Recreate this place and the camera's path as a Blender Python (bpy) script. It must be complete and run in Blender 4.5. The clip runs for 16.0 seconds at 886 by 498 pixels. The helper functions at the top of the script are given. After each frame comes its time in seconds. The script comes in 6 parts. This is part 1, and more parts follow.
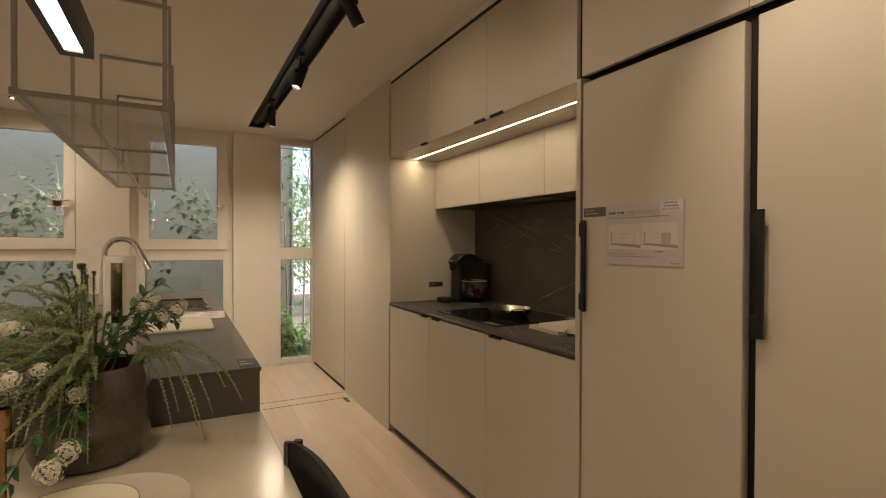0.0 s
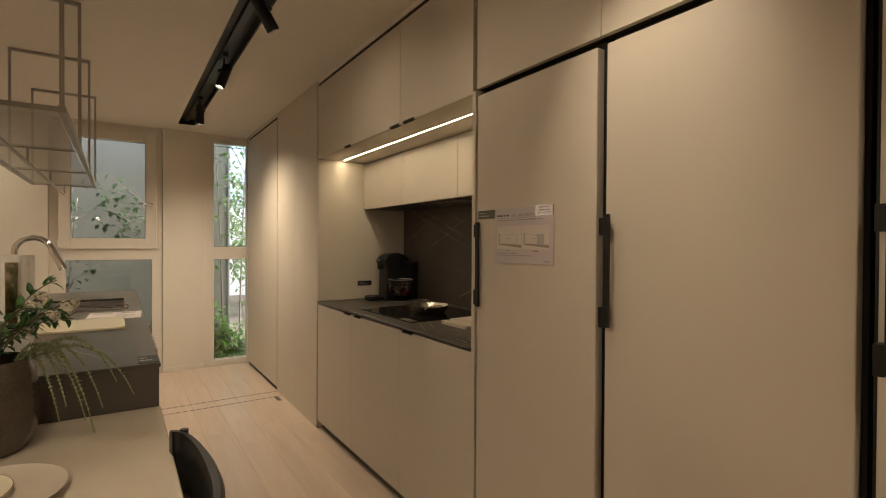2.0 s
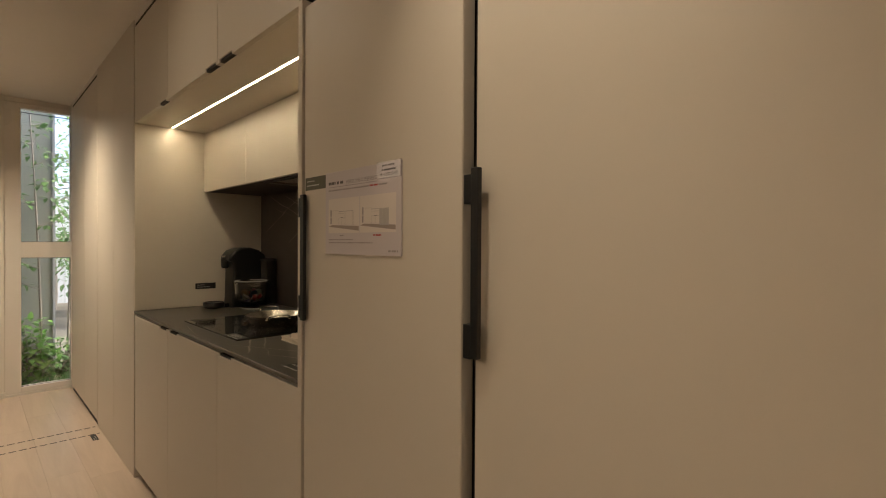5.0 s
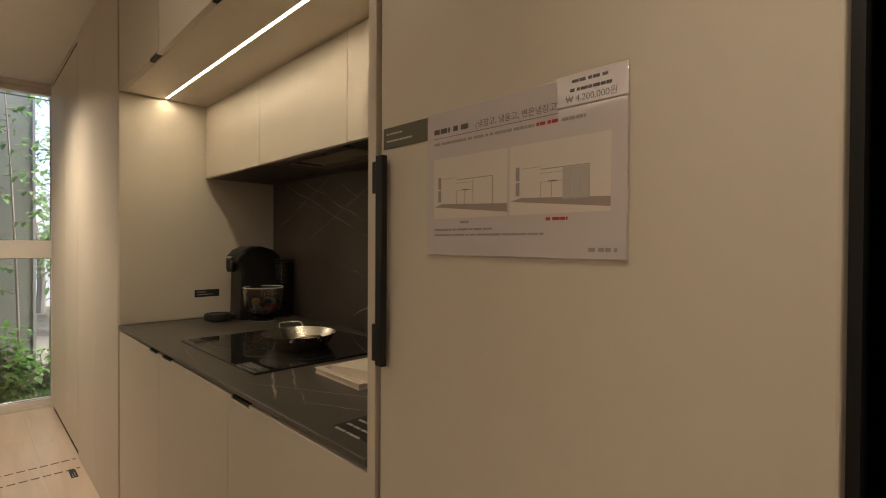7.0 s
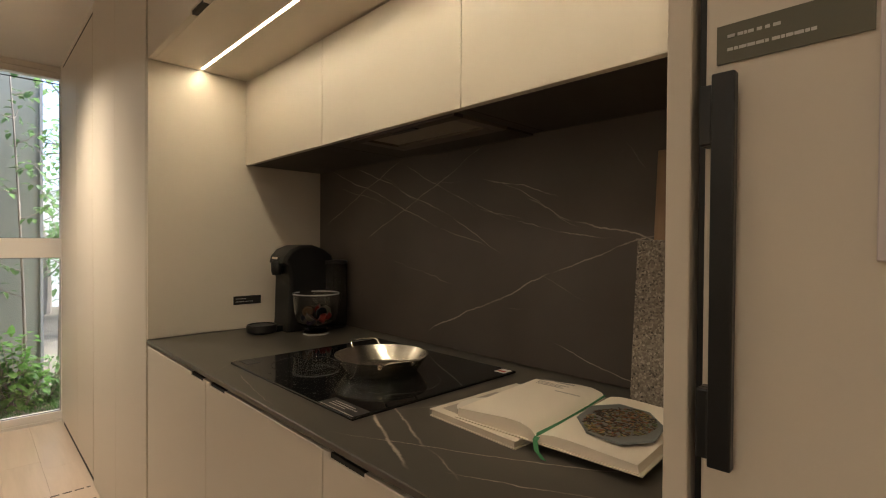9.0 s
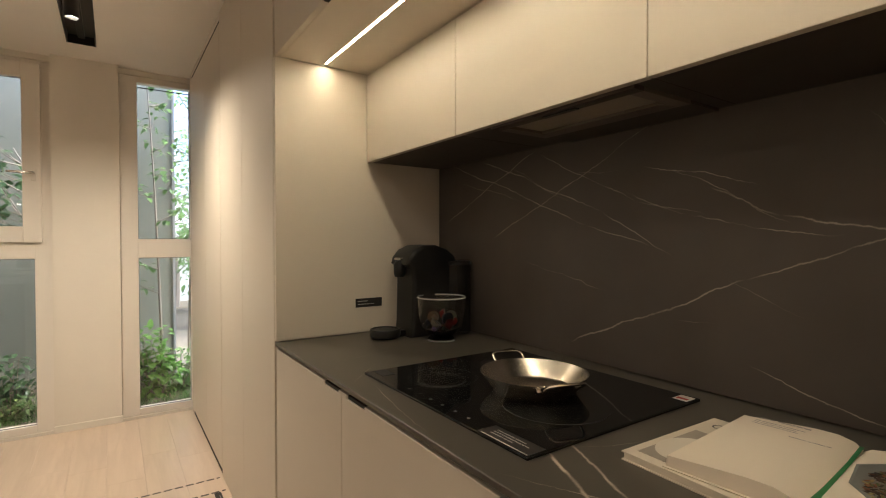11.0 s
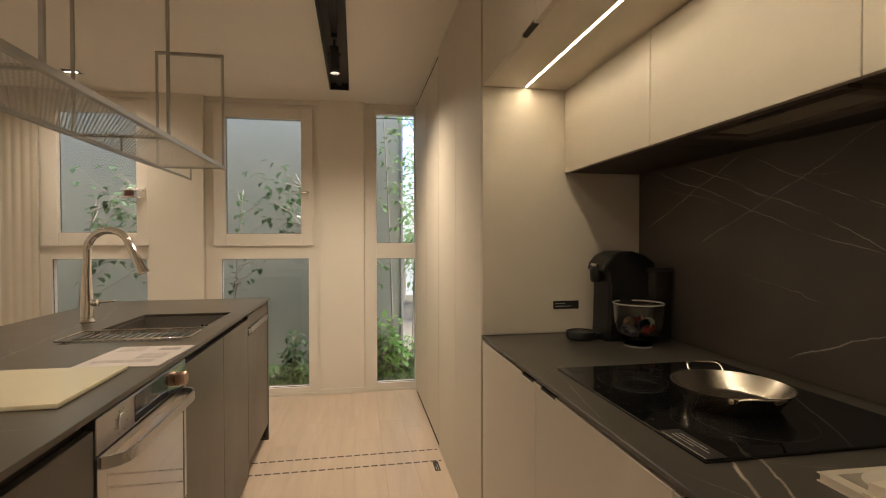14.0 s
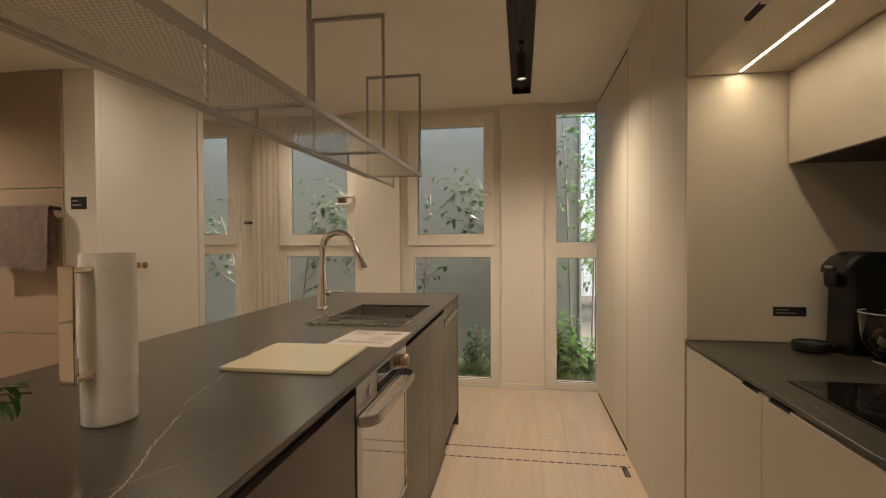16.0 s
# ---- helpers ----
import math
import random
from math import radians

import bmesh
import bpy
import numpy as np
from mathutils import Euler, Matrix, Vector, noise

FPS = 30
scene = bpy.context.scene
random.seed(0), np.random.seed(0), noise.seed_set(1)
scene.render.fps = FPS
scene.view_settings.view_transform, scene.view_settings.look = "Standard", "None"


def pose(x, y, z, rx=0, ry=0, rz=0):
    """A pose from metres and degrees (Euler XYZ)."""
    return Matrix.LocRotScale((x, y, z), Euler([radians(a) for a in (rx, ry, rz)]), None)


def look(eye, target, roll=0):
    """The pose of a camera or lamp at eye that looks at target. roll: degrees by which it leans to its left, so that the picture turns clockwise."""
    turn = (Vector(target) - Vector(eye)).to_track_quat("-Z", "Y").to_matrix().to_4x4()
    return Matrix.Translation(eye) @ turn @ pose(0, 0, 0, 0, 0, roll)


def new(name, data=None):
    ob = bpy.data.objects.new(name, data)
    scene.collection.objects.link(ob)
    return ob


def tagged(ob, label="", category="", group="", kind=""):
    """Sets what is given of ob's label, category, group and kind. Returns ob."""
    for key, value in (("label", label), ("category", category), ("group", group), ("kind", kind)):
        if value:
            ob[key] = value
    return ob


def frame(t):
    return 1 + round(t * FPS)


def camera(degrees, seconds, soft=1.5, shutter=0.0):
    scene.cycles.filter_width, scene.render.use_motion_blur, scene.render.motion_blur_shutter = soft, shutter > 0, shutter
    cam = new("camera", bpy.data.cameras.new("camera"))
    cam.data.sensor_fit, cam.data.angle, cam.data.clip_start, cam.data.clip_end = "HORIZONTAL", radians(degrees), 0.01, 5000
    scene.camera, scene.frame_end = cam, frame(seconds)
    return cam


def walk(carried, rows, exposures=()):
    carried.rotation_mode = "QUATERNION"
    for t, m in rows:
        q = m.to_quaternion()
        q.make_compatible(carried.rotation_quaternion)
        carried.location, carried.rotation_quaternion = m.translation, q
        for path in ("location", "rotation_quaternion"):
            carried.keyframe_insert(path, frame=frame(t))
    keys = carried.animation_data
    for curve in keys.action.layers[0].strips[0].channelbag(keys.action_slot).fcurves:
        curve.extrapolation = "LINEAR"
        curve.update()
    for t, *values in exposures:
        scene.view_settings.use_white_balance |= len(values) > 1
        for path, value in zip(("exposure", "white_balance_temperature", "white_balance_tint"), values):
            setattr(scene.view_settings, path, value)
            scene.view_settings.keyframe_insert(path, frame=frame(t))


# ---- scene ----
cam = camera(84.4, 16.0, 1.1)
PATH = [
    (0, (0.063, 0.95, 1.262), (1.01, 2.712, 1.243), 0.2),
    (0.5, (0.076, 0.87, 1.276), (1.058, 2.612, 1.254), 0.1),
    (1, (0.103, 0.818, 1.278), (1.099, 2.553, 1.256), 0.1),
    (1.5, (0.135, 0.777, 1.27), (1.176, 2.485, 1.249), 0.2),
    (2, (0.172, 0.755, 1.264), (1.277, 2.422, 1.244), 0.3),
    (2.5, (0.231, 0.76, 1.26), (1.423, 2.366, 1.24), 0.3),
    (3, (0.319, 0.797, 1.255), (1.597, 2.335, 1.235), 0.3),
    (3.5, (0.393, 0.85, 1.253), (1.739, 2.329, 1.229), 0.2),
    (4, (0.465, 0.903, 1.251), (1.85, 2.346, 1.227), 0.2),
    (4.5, (0.585, 0.979, 1.234), (1.976, 2.416, 1.213), 0.3),
    (7, (0.841, 1.619, 1.215), (2.242, 3.047, 1.194), 0.3),
    (7.5, (0.854, 1.735, 1.217), (2.258, 3.16, 1.195), 0.3),
    (8, (0.858, 1.865, 1.212), (2.266, 3.285, 1.19), 0.3),
    (10.5, (0.848, 2.273, 1.21), (2.084, 3.845, 1.176), 0.2),
    (11, (0.844, 2.306, 1.217), (1.962, 3.964, 1.181), 0.0),
    (11.5, (0.842, 2.313, 1.219), (1.821, 4.056, 1.185), -0.0),
    (12, (0.85, 2.304, 1.222), (1.702, 4.113, 1.187), -0.1),
    (12.5, (0.837, 2.297, 1.224), (1.556, 4.164, 1.187), -0.1),
    (13, (0.831, 2.274, 1.217), (1.416, 4.186, 1.185), -0.1),
    (13.5, (0.827, 2.216, 1.225), (1.298, 4.159, 1.194), -0.1),
    (14, (0.815, 2.154, 1.237), (1.166, 4.123, 1.206), -0.1),
    (14.5, (0.796, 2.102, 1.244), (1.023, 4.089, 1.212), -0.2),
    (15, (0.751, 2.072, 1.246), (0.803, 4.071, 1.214), -0.3),
    (15.5, (0.723, 2.066, 1.243), (0.577, 4.06, 1.212), -0.3),
    (16, (0.699, 2.078, 1.24), (0.381, 4.053, 1.208), -0.3),
]
walk(cam, [(t, look(eye, target, roll)) for t, eye, target, roll in PATH], [(0, 2.20, 6600, 10), (2.0, 2.12, 6600, 10), (3.5, 2.08, 6550, 10), (7, 2.16, 6400, 10), (8, 2.28, 6300, 10), (10.5, 2.66, 6050, 9), (11.5, 2.55, 6050, 9), (14.5, 2.22, 6450, 10), (16, 2.1, 6500, 10)])

# ---------------------------------------------------------------- world and light
world = bpy.data.worlds.new("daylight")
scene.world = world
world.use_nodes = True
wn = world.node_tree
sky = wn.nodes.new("ShaderNodeTexSky")
sky.sky_type, sky.sun_disc = "NISHITA", False
sky.air_density, sky.dust_density, sky.ozone_density = 0.7, 3.0, 0.6
sky.sun_elevation, sky.sun_rotation = radians(58), radians(103)
wn.nodes["Background"].inputs[1].default_value = 0.15
wn.links.new(sky.outputs[0], wn.nodes["Background"].inputs[0])

sun = new("sun", bpy.data.lights.new("sun", "SUN"))
sun.data.energy, sun.data.angle, sun.data.color = 2.6, radians(15), (1.0, 0.99, 0.97)
sun.matrix_basis = look((6.26, 5.11, 8.98), (1.1, 6.3, 0.5))

WARM = (1.0, 0.83, 0.62)
WARM_LED = (1.0, 0.84, 0.57)
FRONT, BACK, CEIL = 1.30, 1.977, 2.372
WALL_Y, LEFT, REAR = 6.265, -1.60, -1.6


def spot(x, y, z, target, watts, degrees=60, blend=0.9, size=0.03, color=WARM):
    ob = new("spot_lamp", bpy.data.lights.new("spot_lamp", "SPOT"))
    d = ob.data
    d.energy, d.spot_size, d.spot_blend, d.shadow_soft_size, d.color = watts, radians(degrees), blend, size, color
    ob.matrix_basis = look((x, y, z), target)
    return ob


def area(x, y, z, sx, sy, watts, color=WARM, spread=180):
    ob = new("area_lamp", bpy.data.lights.new("area_lamp", "AREA"))
    d = ob.data
    d.shape, d.size, d.size_y, d.energy, d.color, d.spread = "RECTANGLE", sx, sy, watts, color, radians(spread)
    ob.matrix_basis = pose(x, y, z)
    return ob


# light of the downlights set into the ceiling; after the first, added unseen fill
DOWNLIGHTS = [(-1.04, 5.80, 8.5), (-1.04, 4.30, 6.5), (-1.04, 2.80, 9), (-1.04, 0.6, 9), (0.1, -0.8, 8), (0.75, 0.2, 7), (-2.7, 5.2, 10)]
for dx, dy, watts in DOWNLIGHTS:
    spot(dx, dy, CEIL - 0.012, (dx, dy, 0), watts, 160 if dy > 2 else 135, 1.0, 0.035)

# ---------------------------------------------------------------- materials


def tree_of(name, rough=0.5, metal=0.0, color=(0.5, 0.5, 0.5), spec=0.5):
    m = bpy.data.materials.new(name)
    m.use_nodes = True
    nt = m.node_tree
    b = nt.nodes["Principled BSDF"]
    b.inputs["Base Color"].default_value = (*color, 1)
    b.inputs["Roughness"].default_value = rough
    b.inputs["Metallic"].default_value = metal
    b.inputs["Specular IOR Level"].default_value = spec
    return m, nt, b


def node(nt, kind, **inputs):
    n = nt.nodes.new(kind)
    for key, value in inputs.items():
        n.inputs[key.replace("_", " ")].default_value = value
    return n


def coords(nt, scale=(1, 1, 1), obj=True):
    tc = nt.nodes.new("ShaderNodeTexCoord")
    mp = nt.nodes.new("ShaderNodeMapping")
    mp.inputs["Scale"].default_value = scale
    nt.links.new(tc.outputs["Object"], mp.inputs["Vector"])
    return mp.outputs[0]


def ramp(nt, fac, stops):
    r = nt.nodes.new("ShaderNodeValToRGB")
    e = r.color_ramp.elements
    e[0].position, e[0].color = stops[0][0], (*stops[0][1], 1)
    e[1].position, e[1].color = stops[-1][0], (*stops[-1][1], 1)
    for p, c in stops[1:-1]:
        k = e.new(p)
        k.color = (*c, 1)
    nt.links.new(fac, r.inputs[0])
    return r.outputs[0]


def mixed(nt, fac, a, b, mode="MIX"):
    m = nt.nodes.new("ShaderNodeMix")
    m.data_type, m.blend_type = "RGBA", mode
    for slot, v in ((0, fac), (6, a), (7, b)):
        if hasattr(v, "is_output"):
            nt.links.new(v, m.inputs[slot])
        elif slot == 0:
            m.inputs[0].default_value = v
        else:
            m.inputs[slot].default_value = (*v, 1)
    return m.outputs[2]


def relief(nt, b, height, strength=0.1, distance=0.002):
    bp = node(nt, "ShaderNodeBump", Strength=strength, Distance=distance)
    nt.links.new(height, bp.inputs["Height"])
    nt.links.new(bp.outputs[0], b.inputs["Normal"])


def painted(name, color, rough=0.55, vary=0.06, grain=260.0, bump=0.06, spec=0.4):
    """Paint, lacquer or matt laminate: soft clouding, fine tooth, uneven gloss."""
    m, nt, b = tree_of(name, rough, 0, color, spec)
    v = coords(nt)
    big = node(nt, "ShaderNodeTexNoise", Scale=1.7, Detail=4.0, Roughness=0.6)
    fine = node(nt, "ShaderNodeTexNoise", Scale=grain, Detail=2.0)
    nt.links.new(v, big.inputs["Vector"])
    nt.links.new(v, fine.inputs["Vector"])
    dark = tuple(c * (1 - vary) for c in color)
    light = tuple(min(1, c * (1 + vary)) for c in color)
    nt.links.new(ramp(nt, big.outputs[0], [(0.3, dark), (0.7, light)]), b.inputs["Base Color"])
    r = node(nt, "ShaderNodeMapRange", From_Min=0.3, From_Max=0.7, To_Min=rough - 0.06, To_Max=rough + 0.06)
    nt.links.new(big.outputs[0], r.inputs[0])
    nt.links.new(r.outputs[0], b.inputs["Roughness"])
    relief(nt, b, fine.outputs[0], bump, 0.0006)
    return m


def metal(name, color, rough=0.25, streak=(1, 1, 60)):
    m, nt, b = tree_of(name, rough, 1.0, color)
    v = coords(nt, streak)
    n = node(nt, "ShaderNodeTexNoise", Scale=8.0, Detail=4.0)
    nt.links.new(v, n.inputs["Vector"])
    r = node(nt, "ShaderNodeMapRange", From_Min=0.3, From_Max=0.7, To_Min=max(0.03, rough - 0.03), To_Max=rough + 0.04)
    nt.links.new(n.outputs[0], r.inputs[0])
    nt.links.new(r.outputs[0], b.inputs["Roughness"])
    return m


def veined(name, base, light, vein, rough, plane, lines, wander=0.05, cloud_scale=5.0, strength=0.8):
    """Sintered stone: clouded body crossed by thin broken veins. lines: (u0, w0, u1, w1, width, strength) along two axes of the slab."""
    m, nt, b = tree_of(name, rough, 0, base)
    tc = nt.nodes.new("ShaderNodeTexCoord")
    warp = node(nt, "ShaderNodeTexNoise", Scale=5.5, Detail=7.0, Roughness=0.62)
    nt.links.new(tc.outputs["Object"], warp.inputs["Vector"])
    off = nt.nodes.new("ShaderNodeVectorMath")
    off.operation = "MULTIPLY_ADD"
    off.inputs[1].default_value = (wander * 2, wander * 2, wander * 2)
    nt.links.new(warp.outputs[1], off.inputs[0])
    nt.links.new(tc.outputs["Object"], off.inputs[2])
    cent = nt.nodes.new("ShaderNodeVectorMath")
    cent.operation = "SUBTRACT"
    cent.inputs[1].default_value = (wander, wander, wander)
    nt.links.new(off.outputs[0], cent.inputs[0])
    gate = node(nt, "ShaderNodeTexNoise", Scale=11.0, Detail=5.0, Roughness=0.6)
    nt.links.new(tc.outputs["Object"], gate.inputs["Vector"])
    gated = node(nt, "ShaderNodeMapRange", From_Min=0.36, From_Max=0.62, To_Min=0.12, To_Max=1.0)
    nt.links.new(gate.outputs[0], gated.inputs[0])

    def math_node(op, a, c=0.0, clamp=False):
        k = nt.nodes.new("ShaderNodeMath")
        k.operation, k.use_clamp = op, clamp
        for slot, v in ((0, a), (1, c)):
            if hasattr(v, "is_output"):
                nt.links.new(v, k.inputs[slot])
            else:
                k.inputs[slot].default_value = v
        return k.outputs[0]

    def dot(vec, shift):
        d = nt.nodes.new("ShaderNodeVectorMath")
        d.operation = "DOT_PRODUCT"
        nt.links.new(cent.outputs[0], d.inputs[0])
        d.inputs[1].default_value = vec
        return math_node("SUBTRACT", d.outputs["Value"], shift)

    axis = {"yz": (1, 2), "xy": (0, 1)}[plane]
    total = None
    for u0, w0, u1, w1, width, power in lines:
        ln = math.hypot(u1 - u0, w1 - w0)
        t, n = [0.0] * 3, [0.0] * 3
        t[axis[0]], t[axis[1]] = (u1 - u0) / ln, (w1 - w0) / ln
        n[axis[0]], n[axis[1]] = -t[axis[1]], t[axis[0]]
        across = math_node("ABSOLUTE", dot(n, n[axis[0]] * u0 + n[axis[1]] * w0))
        thin = math_node("SUBTRACT", 1.0, math_node("DIVIDE", across, width * 0.7), True)
        along = math_node("ABSOLUTE", dot(t, t[axis[0]] * (u0 + u1) / 2 + t[axis[1]] * (w0 + w1) / 2))
        inside = math_node("MULTIPLY", math_node("SUBTRACT", ln / 2, along), 14.0, True)
        got = math_node("MULTIPLY", math_node("MULTIPLY", thin, inside), power)
        total = got if total is None else math_node("MAXIMUM", total, got)
    total = math_node("MULTIPLY", math_node("MULTIPLY", total, gated.outputs[0]), strength)
    cloud = node(nt, "ShaderNodeTexNoise", Scale=cloud_scale, Detail=6.0)
    nt.links.new(tc.outputs["Object"], cloud.inputs["Vector"])
    body = ramp(nt, cloud.outputs[0], [(0.3, base), (0.75, light)])
    col = mixed(nt, 0.0, body, vein)
    nt.links.new(total, col.node.inputs[0])
    nt.links.new(col, b.inputs["Base Color"])
    fine = node(nt, "ShaderNodeTexNoise", Scale=180.0, Detail=3.0)
    nt.links.new(tc.outputs["Object"], fine.inputs["Vector"])
    relief(nt, b, fine.outputs[0], 0.08, 0.0008)
    return m


def wood(name, dark, light, rough=0.45, grain=(14, 1.0, 14), random_tint=0.12, bump=0.12):
    m, nt, b = tree_of(name, rough, 0, light)
    tc = nt.nodes.new("ShaderNodeTexCoord")
    info = nt.nodes.new("ShaderNodeObjectInfo")
    add = nt.nodes.new("ShaderNodeVectorMath")
    add.operation = "MULTIPLY_ADD"
    comb = nt.nodes.new("ShaderNodeCombineXYZ")
    for k in range(3):
        nt.links.new(info.outputs["Random"], comb.inputs[k])
    add.inputs[1].default_value = (37.0, 53.0, 11.0)
    nt.links.new(comb.outputs[0], add.inputs[0])
    nt.links.new(tc.outputs["Object"], add.inputs[2])
    mp = nt.nodes.new("ShaderNodeMapping")
    mp.inputs["Scale"].default_value = grain
    nt.links.new(add.outputs[0], mp.inputs["Vector"])
    n1 = node(nt, "ShaderNodeTexNoise", Scale=1.6, Detail=7.0, Roughness=0.65, Distortion=0.6)
    n2 = node(nt, "ShaderNodeTexNoise", Scale=9.0, Detail=4.0, Roughness=0.7)
    nt.links.new(mp.outputs[0], n1.inputs["Vector"])
    nt.links.new(mp.outputs[0], n2.inputs["Vector"])
    c1 = ramp(nt, n1.outputs[0], [(0.25, dark), (0.6, light), (0.8, tuple(min(1, c * 1.08) for c in light))])
    c2 = mixed(nt, 0.16, c1, dark)
    nt.links.new(n2.outputs[0], c2.node.inputs[0])
    sc = node(nt, "ShaderNodeMath")
    sc.operation = "MULTIPLY"
    sc.inputs[1].default_value = 0.35
    nt.links.new(n2.outputs[0], sc.inputs[0])
    nt.links.new(sc.outputs[0], c2.node.inputs[0])
    hsv = nt.nodes.new("ShaderNodeHueSaturation")
    mr = node(nt, "ShaderNodeMapRange", To_Min=1 - random_tint, To_Max=1 + random_tint)
    nt.links.new(info.outputs["Random"], mr.inputs[0])
    nt.links.new(mr.outputs[0], hsv.inputs["Value"])
    nt.links.new(c2, hsv.inputs["Color"])
    nt.links.new(hsv.outputs[0], b.inputs["Base Color"])
    relief(nt, b, n2.outputs[0], bump, 0.0008)
    return m


def glowing(name, color, strength):
    m, nt, b = tree_of(name, 0.5, 0, (0.9, 0.9, 0.9))
    b.inputs["Emission Color"].default_value = (*color, 1)
    b.inputs["Emission Strength"].default_value = strength
    return m


def clear_glass(name, tint=(1, 1, 1), rough=0.0, ior=1.45):
    m, nt, b = tree_of(name, rough, 0, tint)
    b.inputs["Transmission Weight"].default_value = 1.0
    b.inputs["IOR"].default_value = ior
    return m


def leafy(name, dark, light, rough=0.5, through_light=0.25):
    m, nt, b = tree_of(name, rough, 0, light, 0.35)
    g = nt.nodes.new("ShaderNodeNewGeometry")
    nt.links.new(ramp(nt, g.outputs["Random Per Island"], [(0.0, dark), (1.0, light)]), b.inputs["Base Color"])
    tr = nt.nodes.new("ShaderNodeBsdfTranslucent")
    tr.inputs[0].default_value = (*light, 1)
    mx = nt.nodes.new("ShaderNodeMixShader")
    mx.inputs[0].default_value = through_light
    nt.links.new(b.outputs[0], mx.inputs[1])
    nt.links.new(tr.outputs[0], mx.inputs[2])
    nt.links.new(mx.outputs[0], nt.nodes["Material Output"].inputs[0])
    return m


CABINET = painted("matt_beige_laminate", (0.60, 0.535, 0.445), 0.42, 0.025, 420, 0.04)
CABINET_IN = painted("niche_panel", (0.67, 0.60, 0.50), 0.5, 0.02, 420, 0.03)
WALL = painted("white_wallpaper", (0.74, 0.69, 0.61), 0.75, 0.025, 150, 0.16)
CEILING = painted("white_ceiling_paint", (0.72, 0.67, 0.60), 0.85, 0.02, 120, 0.10)
PVC = painted("white_window_frame", (0.76, 0.71, 0.64), 0.32, 0.015, 300, 0.02)
BLACK = painted("black_anodised", (0.012, 0.012, 0.012), 0.38, 0.2, 300, 0.03)
# near-black for gaskets, and for shade painted into gaps, recesses and cabinet bodies
GAP = painted("gasket_and_gap_shade", (0.02, 0.018, 0.016), 0.7, 0.2, 200, 0.02)
PLINTH = painted("brown_grey_plinth", (0.075, 0.062, 0.05), 0.45, 0.1, 200, 0.03)
VEIN = (0.42, 0.36, 0.30)
STONE = veined("dark_veined_splashback", (0.086, 0.071, 0.060), (0.113, 0.095, 0.081), VEIN, 0.40, "yz", (
    (3.287, 0.917, 2.809, 1.134, 0.0036, 0.8), (2.809, 1.134, 2.45, 1.266, 0.003, 0.7), (3.962, 1.535, 3.237, 1.26, 0.0028, 0.8), (3.237, 1.26, 3.032, 1.201, 0.0022, 0.6),
    (3.709, 1.503, 3.187, 1.298, 0.0026, 0.8), (3.187, 1.298, 2.974, 1.176, 0.0022, 0.6), (3.422, 1.488, 3.075, 1.32, 0.0022, 0.7), (3.075, 1.32, 2.90, 1.27, 0.0018, 0.6),
    (3.962, 1.278, 3.438, 1.501, 0.0024, 0.7), (3.648, 1.22, 3.025, 1.511, 0.0024, 0.7), (3.055, 1.409, 2.783, 1.334, 0.0024, 0.8), (2.986, 1.392, 2.728, 1.254, 0.0018, 0.6),
    (2.889, 1.332, 2.741, 1.269, 0.0032, 0.9), (2.741, 1.269, 2.45, 1.205, 0.0036, 0.9), (3.118, 1.351, 2.939, 1.269, 0.002, 0.6), (2.939, 1.269, 2.633, 1.225, 0.002, 0.6),
    (2.609, 1.457, 2.553, 1.384, 0.002, 0.6), (3.502, 1.15, 3.162, 1.074, 0.0018, 0.4), (2.973, 1.029, 2.869, 1.026, 0.0018, 0.4), (2.80, 0.95, 2.53, 0.872, 0.0024, 0.8),
    (3.84, 1.44, 3.50, 1.34, 0.0016, 0.45), (3.30, 1.42, 3.12, 1.40, 0.0016, 0.5), (3.56, 1.46, 3.30, 1.33, 0.0016, 0.45), (2.85, 1.13, 2.70, 1.06, 0.0016, 0.4)), 0.022, 5.0, 2.2)
STONE_TOP = veined("dark_veined_worktop", (0.062, 0.055, 0.044), (0.082, 0.072, 0.058), VEIN, 0.36, "xy", (
    (1.445, 2.90, 1.325, 2.64, 0.006, 1.0), (1.505, 2.90, 1.394, 2.676, 0.005, 1.0), (1.40, 2.68, 1.36, 2.56, 0.004, 1.0), (1.31, 2.86, 1.56, 2.39, 0.0025, 0.9), (1.36, 2.60, 1.50, 2.31, 0.003, 1.0), (1.31, 3.05, 1.36, 3.40, 0.0025, 0.6),
    (1.32, 3.40, 1.45, 3.55, 0.002, 0.5), (1.35, 3.62, 1.9, 3.75, 0.0015, 0.3), (1.47, 2.86, 1.62, 2.80, 0.0018, 0.6)), 0.02, 5.0, 1.5)
STONE_ISLAND = veined("dark_veined_island_top", (0.060, 0.050, 0.039), (0.082, 0.069, 0.054), VEIN, 0.30, "xy", (
    (0.16, 2.62, -0.02, 3.02, 0.004, 0.8), (-0.02, 3.0, -0.22, 3.75, 0.004, 0.7), (-0.22, 3.70, -0.38, 4.7, 0.0035, 0.6), (-0.45, 3.1, 0.24, 3.2, 0.0015, 0.4),
    (-0.6, 4.3, -0.2, 3.85, 0.002, 0.4), (-0.30, 4.55, -0.50, 5.2, 0.003, 0.6), (0.05, 2.58, 0.25, 2.95, 0.002, 0.5), (-0.6, 3.5, -0.25, 3.3, 0.0018, 0.4), (-0.1, 5.3, 0.26, 4.9, 0.002, 0.4)), 0.03, 5.0, 1.8)
